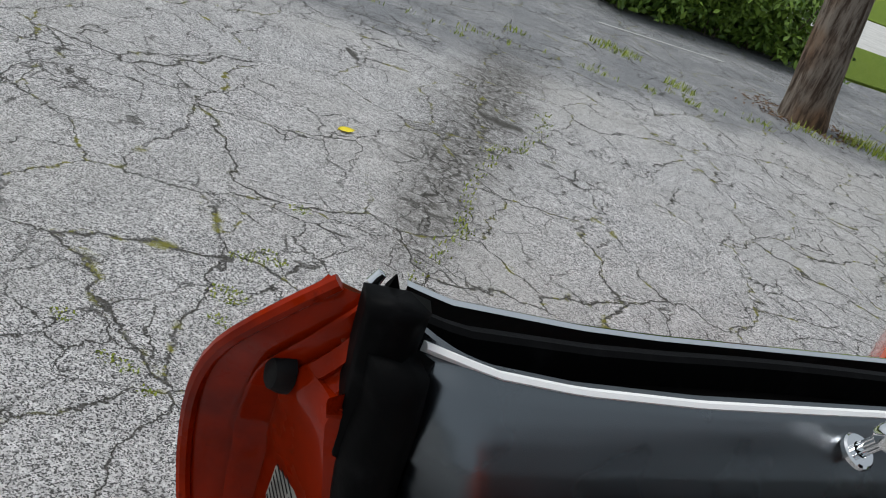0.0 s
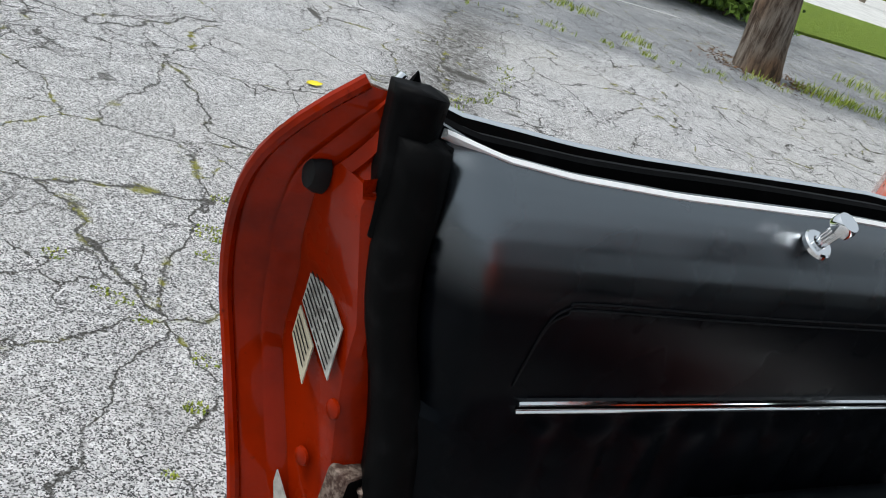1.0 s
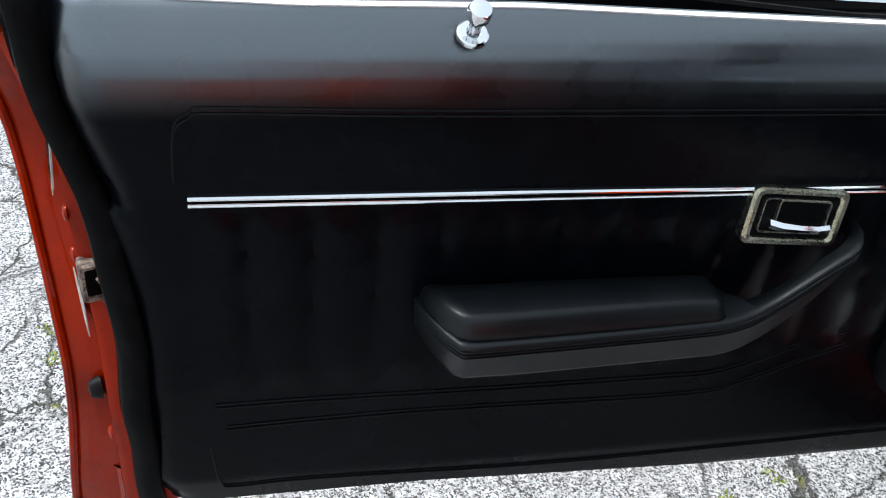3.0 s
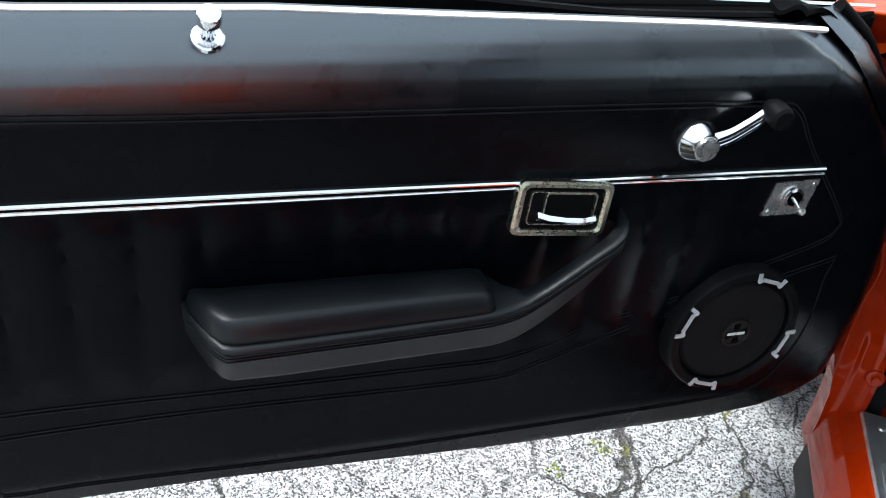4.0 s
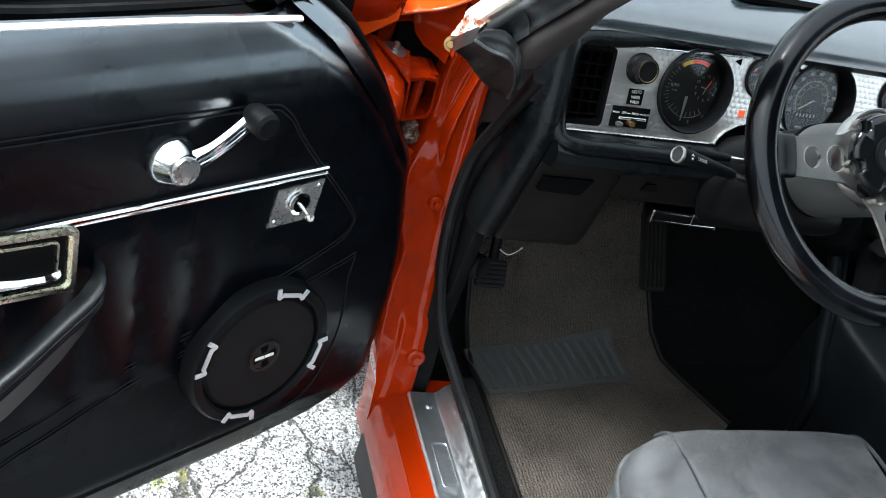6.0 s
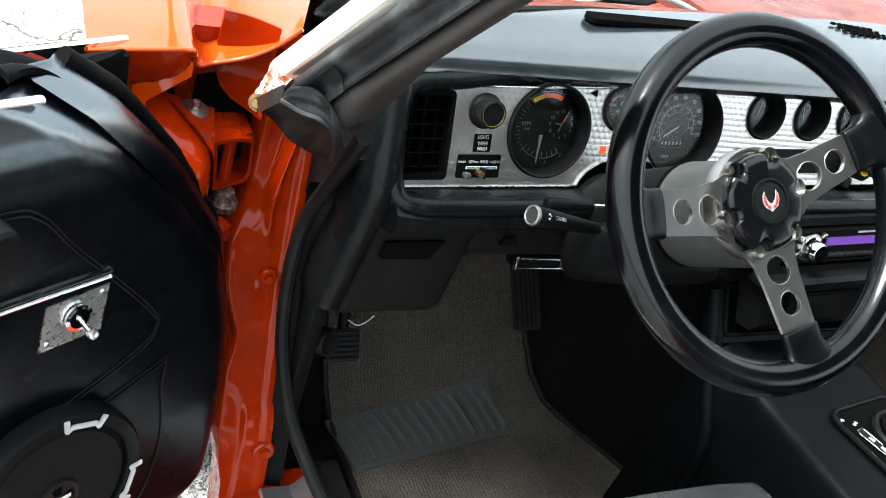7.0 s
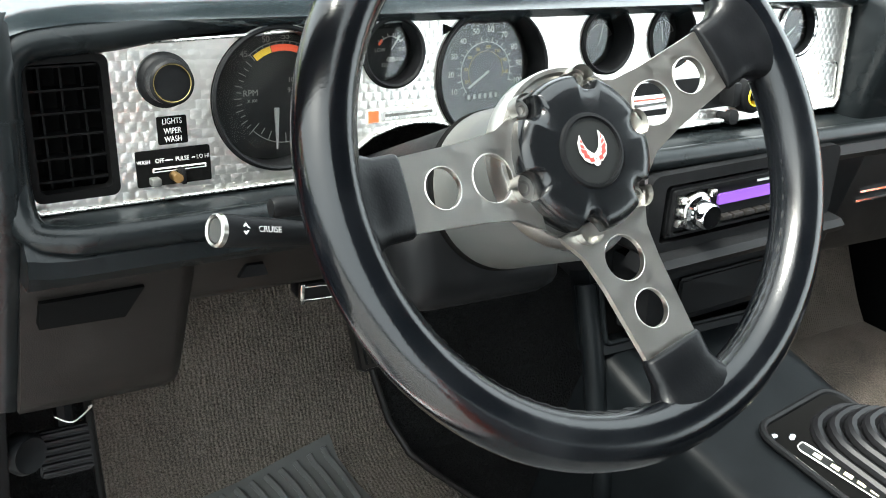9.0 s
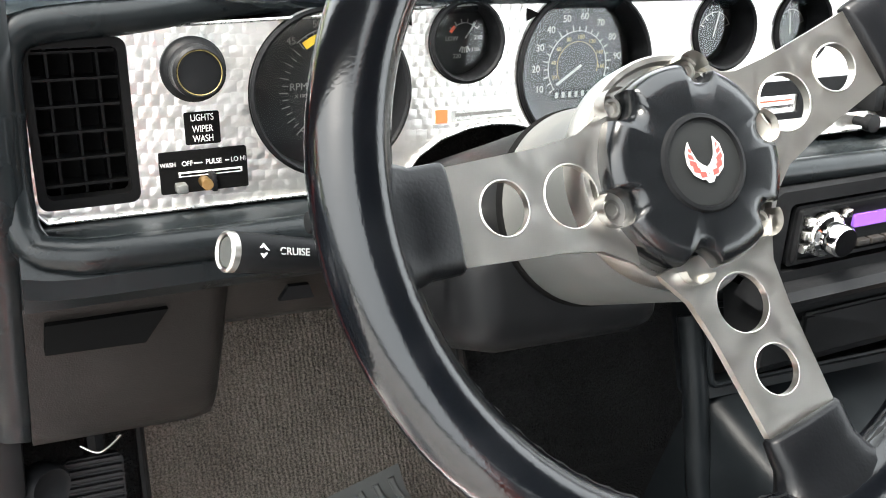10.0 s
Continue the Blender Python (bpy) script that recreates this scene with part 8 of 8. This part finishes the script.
oi = ln.t.nodes.new("ShaderNodeNewGeometry").outputs["Random Per Island"]
ln.color(ln.mix(oi, (0.06, 0.125, 0.012), (0.22, 0.34, 0.04)))
WEED = material("weed_blade", (0.14, 0.20, 0.03), 0.7)
wn2 = Nodes(WEED)
oi = wn2.t.nodes.new("ShaderNodeNewGeometry").outputs["Random Per Island"]
wn2.color(wn2.mix(oi, (0.17, 0.26, 0.02), (0.42, 0.46, 0.06)))

rng = random.Random(7)
tree = thing("tree", "old tree trunk with flaking grey-brown bark", "tree", pose(2.55, 7.30, 0))
bm = bmesh.new()
secs = []
for i in range(60):
    z = -0.05 + 5.2 * i / 59
    flare = 0.035 * math.exp(-max(z, 0) * 6.0)
    r = 0.168 + flare - 0.006 * z
    ring_ = []
    for j in range(48):
        a = 2 * math.pi * j / 48
        n_ = noise.noise(Vector((math.cos(a) * 3.2, math.sin(a) * 3.2, z * 0.9)))
        rid = abs(noise.noise(Vector((math.cos(a) * 9, math.sin(a) * 9, z * 1.3))))
        rr_ = r * (1 + 0.09 * n_ + 0.10 * rid)
        ring_.append((rr_ * math.cos(a) - 0.13 * z, rr_ * math.sin(a) + 0.02 * z, z))
    secs.append(ring_)
loft(bm, secs)
trunk = part("trunk", bm, BARK, tree, "fissured trunk")
for i in range(6):
    a = i * 1.1
    bm = bmesh.new()
    base = Vector((-0.62, 0.09, 4.6 + 0.08 * i))
    tip = base + Vector((1.9 * math.cos(a), 1.9 * math.sin(a), 1.6 + 0.3 * (i % 3)))
    pts = spline([base, base.lerp(tip, 0.5) + Vector((0, 0, 0.25)), tip], 6)
    tube(bm, pts, [0.10 - 0.085 * k / (len(pts) - 1) for k in range(len(pts))], 8)
    part("limb", bm, BARK, tree)


def leaves(bm, centre, spread, count, size, rnd):
    for _ in range(count):
        p = Vector(centre) + Vector((rnd.gauss(0, spread[0]), rnd.gauss(0, spread[1]), rnd.gauss(0, spread[2])))
        if p.z < 0.05:
            continue
        m = Matrix.Translation(p) @ Euler((rnd.uniform(-1.2, 1.2), rnd.uniform(-1.2, 1.2), rnd.uniform(0, 6.3))).to_matrix().to_4x4()
        s = size * rnd.uniform(0.6, 1.3)
        v = [bm.verts.new(m @ Vector(q)) for q in ((-s, 0, 0), (-0.2 * s, -0.45 * s, 0.12 * s), (s, 0, 0.0), (-0.2 * s, 0.45 * s, 0.12 * s))]
        bm.faces.new((v[0], v[1], v[2]))
        bm.faces.new((v[0], v[2], v[3]))


bm = bmesh.new()
for i in range(26):
    a = rng.uniform(0, 6.3)
    r = rng.uniform(0.4, 2.1)
    leaves(bm, (-0.6 + r * math.cos(a), r * math.sin(a), 6.4 + rng.uniform(-0.5, 1.2)), (0.4, 0.4, 0.3), 130, 0.07, rng)
part("crown", bm, LEAF, tree, "loose leafy crown", 0)

bush = thing("bush", "dense green bush bank behind the lot", "bush")
for k in range(16):
    a = 4.75 + 2.5 * k / 15 + rng.uniform(-0.1, 0.1)
    d = 8.05 + rng.uniform(-0.1, 0.5)
    x, y = LINE[0] * a + NRM[0] * d, LINE[1] * a + NRM[1] * d
    h = 0.80 + 0.2 * math.sin(k * 1.7)
    bm = bmesh.new()
    for j in range(14):
        leaves(bm, (x + rng.uniform(-0.3, 0.3), y + rng.uniform(-0.35, 0.35), h * rng.uniform(0.08, 1.1)), (0.13, 0.13, 0.12), 80, 0.045, rng)
    clump = part("leaf_clump", bm, LEAF, bush, "", 0)
    bm = bmesh.new()
    for j in range(4):
        tube(bm, [(x + rng.uniform(-0.1, 0.1), y + rng.uniform(-0.1, 0.1), 0.0), (x + rng.uniform(-0.3, 0.3), y + rng.uniform(-0.3, 0.3), h * 1.1)], 0.008, 5)
    part("stem", bm, BARK, bush)

# weeds in the joints
def blades(bm, x, y, r, n, h, rnd):
    for _ in range(n):
        a, q = rnd.uniform(0, 6.3), r * math.sqrt(rnd.random())
        p = Vector((x + q * math.cos(a), y + 0.7 * q * math.sin(a), 0.0))
        b = rnd.uniform(0, 6.3)
        hh = h * rnd.uniform(0.4, 1.2)
        lean = Vector((math.cos(b), math.sin(b), 0)) * hh * rnd.uniform(0.3, 0.9)
        s = Vector((-math.sin(b), math.cos(b), 0)) * 0.0028 * (1 + h * 6)
        v = [bm.verts.new(p - s), bm.verts.new(p + s), bm.verts.new(p + lean * 0.5 + s * 0.7 + Vector((0, 0, hh * 0.7))), bm.verts.new(p + lean + Vector((0, 0, hh))), bm.verts.new(p + lean * 0.5 - s * 0.7 + Vector((0, 0, hh * 0.7)))]
        bm.faces.new(v)


bm = bmesh.new()
for x, y, r, n, h in ((0.97, 7.14, 0.22, 130, 0.05), (1.45, 6.67, 0.14, 70, 0.05), (1.46, 6.30, 0.08, 30, 0.04), (3.11, 7.19, 0.28, 160, 0.09), (3.92, 8.34, 0.35, 110, 0.09), (4.34, 8.05, 0.2, 60, 0.12), (3.45, 7.25, 0.25, 90, 0.06), (0.2, 6.37, 0.1, 30, 0.04), (-0.14, 5.62, 0.06, 18, 0.03), (2.55, 6.95, 0.2, 40, 0.06)):
    blades(bm, x, y, r, n, h, rng)
for x, y, r, n in ((-0.32, 2.52, 0.035, 40), (-0.32, 2.17, 0.05, 70), (-0.35, 1.92, 0.05, 60), (-0.33, 1.80, 0.03, 30), (-0.19, 1.25, 0.022, 30), (-0.37, 1.47, 0.02, 22), (-0.44, 1.52, 0.03, 32), (-0.22, 1.40, 0.03, 30), (-0.48, 1.53, 0.025, 30), (-0.35, 1.91, 0.04, 40), (-0.378, 2.115, 0.035, 40), (-0.62, 1.61, 0.03, 30), (-0.192, 1.253, 0.02, 22), (-0.175, 1.062, 0.015, 16), (-0.383, 0.80, 0.025, 36), (-0.316, 0.846, 0.02, 20), (0.886, 1.038, 0.02, 26), (0.813, 0.957, 0.018, 22), (-0.45, 0.86, 0.02, 22)):
    blades(bm, x, y, r * 1.2, n, 0.006, rng)
for k in range(60):
    t = k / 59
    x, y = 0.05 + 0.35 * t + 0.05 * math.sin(9 * t), 2.35 + 2.2 * t + 0.1 * math.sin(14 * t)
    blades(bm, x + rng.uniform(-0.03, 0.03), y, 0.03, 6, 0.012, rng)
for k in range(80):
    a = 1.5 + 8 * rng.random()
    d = 5.25 + rng.gauss(0, 0.06) + 0.12 * math.sin(a)
    blades(bm, LINE[0] * a + NRM[0] * d, LINE[1] * a + NRM[1] * d, 0.06, 5, 0.035, rng)
weeds = tagged(part("weeds", bm, WEED, smooth=0), "small green and yellow weeds in the asphalt cracks", "weeds", kind="stuff")
# leaf litter at the trunk and the kerb of the verge
LITTER = material("dead_leaf", (0.16, 0.09, 0.045), 0.85)
bm = bmesh.new()
for k in range(320):
    a = rng.uniform(0, 6.3)
    r = 0.30 + abs(rng.gauss(0, 0.10))
    p = Vector((2.55 + (r - 0.08) * math.cos(a) * 1.3, 7.30 + (r - 0.08) * math.sin(a), 0.012))
    m = Matrix.Translation(p) @ Euler((rng.uniform(-0.5, 0.5), rng.uniform(-0.5, 0.5), a * 3)).to_matrix().to_4x4()
    v = [bm.verts.new(m @ Vector(q)) for q in ((-0.02, 0, 0), (0, -0.008, 0.004), (0.022, 0, 0), (0, 0.008, 0.004))]
    bm.faces.new(v)
tagged(part("leaf_litter", bm, LITTER, smooth=0), "brown leaf litter round the tree trunk", "leaves", kind="stuff")
# a fallen yellow leaf
yl = bmesh.new()
loft(yl, [[(x, y, z) for y, z in ((-w_, 0.006), (0, 0.003), (w_, 0.007), (0, 0.001))] for x, w_ in ((-0.035, 0.002), (-0.02, 0.014), (0.0, 0.020), (0.02, 0.014), (0.038, 0.001))])
tagged(part("fallen_leaf", yl, material("yellow_leaf", (0.80, 0.66, 0.02), 0.6), m=pose(-0.356, 3.309, 0.004, 6, 0, 40)), "bright yellow fallen leaf on the asphalt", "leaf")
# painted parking line
LINE_PAINT = material("faded_line_paint", (0.40, 0.40, 0.39), 0.85)
bm = bmesh.new()
sheet(bm, 60, 1, lambda s, t: (LINE[0] * (4.2 + 1.4 * s) + NRM[0] * (7.0 + 0.05 * t), LINE[1] * (4.2 + 1.4 * s) + NRM[1] * (7.0 + 0.05 * t), 0.004), (0, 0, -0.006))
tagged(part("parking_line", bm, LINE_PAINT, smooth=0), "faded white parking line", "road marking", kind="structure")

# mailbox, house
mb = thing("mailbox", "grey metal mailbox on a wooden post", "mailbox", pose(8.6, 20.9, 0.05, 0, 0, -20))
WOOD = material("weathered_wood", (0.30, 0.25, 0.19), 0.85)
wd_ = Nodes(WOOD)
wd_.color(wd_.mix(wd_.ramp(wd_.noise(12.0, 5.0), 0.35, 0.65), (0.34, 0.29, 0.23), (0.20, 0.16, 0.12)))
part("post", box(bmesh.new(), -0.07, 0.07, -0.07, 0.07, 0, 0.95, 0.008), WOOD, mb)
bm = bmesh.new()
loft(bm, [[(0.13 * math.cos(a), y, 1.05 + 0.13 * max(math.sin(a), -0.75)) for a in [2 * math.pi * i / 20 for i in range(20)]] for y in (-0.28, 0.28)])
part("box", bm, ALU, mb, "rounded metal box")
house = thing("house", "beige sided house with a dark star banner", "house", pose(17.0, 27.0, 0.0, 0, 0, 24))
SIDING = material("beige_siding", (0.62, 0.56, 0.42), 0.7)
for k in range(14):
    bm = bmesh.new()
    box(bm, -1.0, 9.0, -0.02 - 0.012, 0.06, 0.35 + 0.2 * k, 0.545 + 0.2 * k, 0.008, 1)
    part("siding_board", bm, SIDING, house)
part("wall", box(bmesh.new(), -1.0, 9.0, 0.07, 0.30, 0.0, 3.2), SIDING, house)
part("foundation", box(bmesh.new(), -1.05, 9.05, -0.06, 0.3, 0.0, 0.34), CONCRETE, house)
bm = bmesh.new()
loft(bm, [[(-1.6, y, z), (9.6, y, z), (9.6, y, z + 0.12), (-1.6, y, z + 0.12)] for y, z in ((-0.6, 3.1), (2.5, 4.6), (5.6, 3.1))])
part("roof", bm, material("dark_shingle", (0.05, 0.045, 0.04), 0.9), house)
NAVY = material("dark_banner", (0.012, 0.014, 0.022), 0.8)
bn_ = part("banner", box(bmesh.new(), -5.6, -1.4, -1.9, -1.86, 0.55, 1.35, 0.01, 1), NAVY, house, "dark banner with pale stars")
for k in range(4):
    st = [((0.26 if i % 2 == 0 else 0.105) * math.sin(math.pi * i / 5), (0.26 if i % 2 == 0 else 0.105) * math.cos(math.pi * i / 5)) for i in range(10)]
    part("star", slab(st, 0.01), STICKER, bn_, "", 0, pose(-5.1 + 1.05 * k, -1.915, 0.95))
for k in range(3):
    part("banner_post", box(bmesh.new(), -5.65 + 2.12 * k - 0.04, -5.65 + 2.12 * k + 0.04, -1.86, -1.78, 0.0, 1.4, 0.005, 1), WOOD, house)
for k in range(7):
    sh = thing("shrub", "dark green garden shrub in front of the house", "shrub", pose(12.5 + 1.0 * k, 26.5 + 0.35 * k, 0.1), "shrubs by the house")
    bm = bmesh.new()
    for j in range(7):
        leaves(bm, (rng.uniform(-0.4, 0.4), rng.uniform(-0.4, 0.4), rng.uniform(0.25, 0.9)), (0.2, 0.2, 0.18), 45, 0.10, rng)
    part("foliage", bm, LEAF, sh, "", 0)
# unseen distant tree line, added to close the lot and dim low reflections
FAR = material("far_foliage", (0.04, 0.07, 0.015), 0.9)
fa = Nodes(FAR)
fa.color(fa.mix(fa.ramp(fa.noise(1.2, 6.0, 0.7), 0.35, 0.65), (0.022, 0.045, 0.008), (0.08, 0.12, 0.03)))
fa.bump(fa.noise(3.0, 5.0), 1.0, 0.4)
bm = bmesh.new()
def tree_line(s, t):
    a = 2 * math.pi * s
    r = 55 + 9 * noise.noise(Vector((math.cos(a) * 6, math.sin(a) * 6, t * 3)))
    h = 4 + 2 * noise.noise(Vector((math.cos(a) * 9, math.sin(a) * 9, 5.0)))
    return (r * math.cos(a), r * math.sin(a), h * t + 1.2 * noise.noise(Vector((math.cos(a) * 30, math.sin(a) * 30, t * 5))))


sheet(bm, 240, 10, tree_line, (0, 0, -0.4))
tagged(part("far_trees", bm, FAR, smooth=60), "added distant tree line that closes the lot", "backdrop", kind="structure")
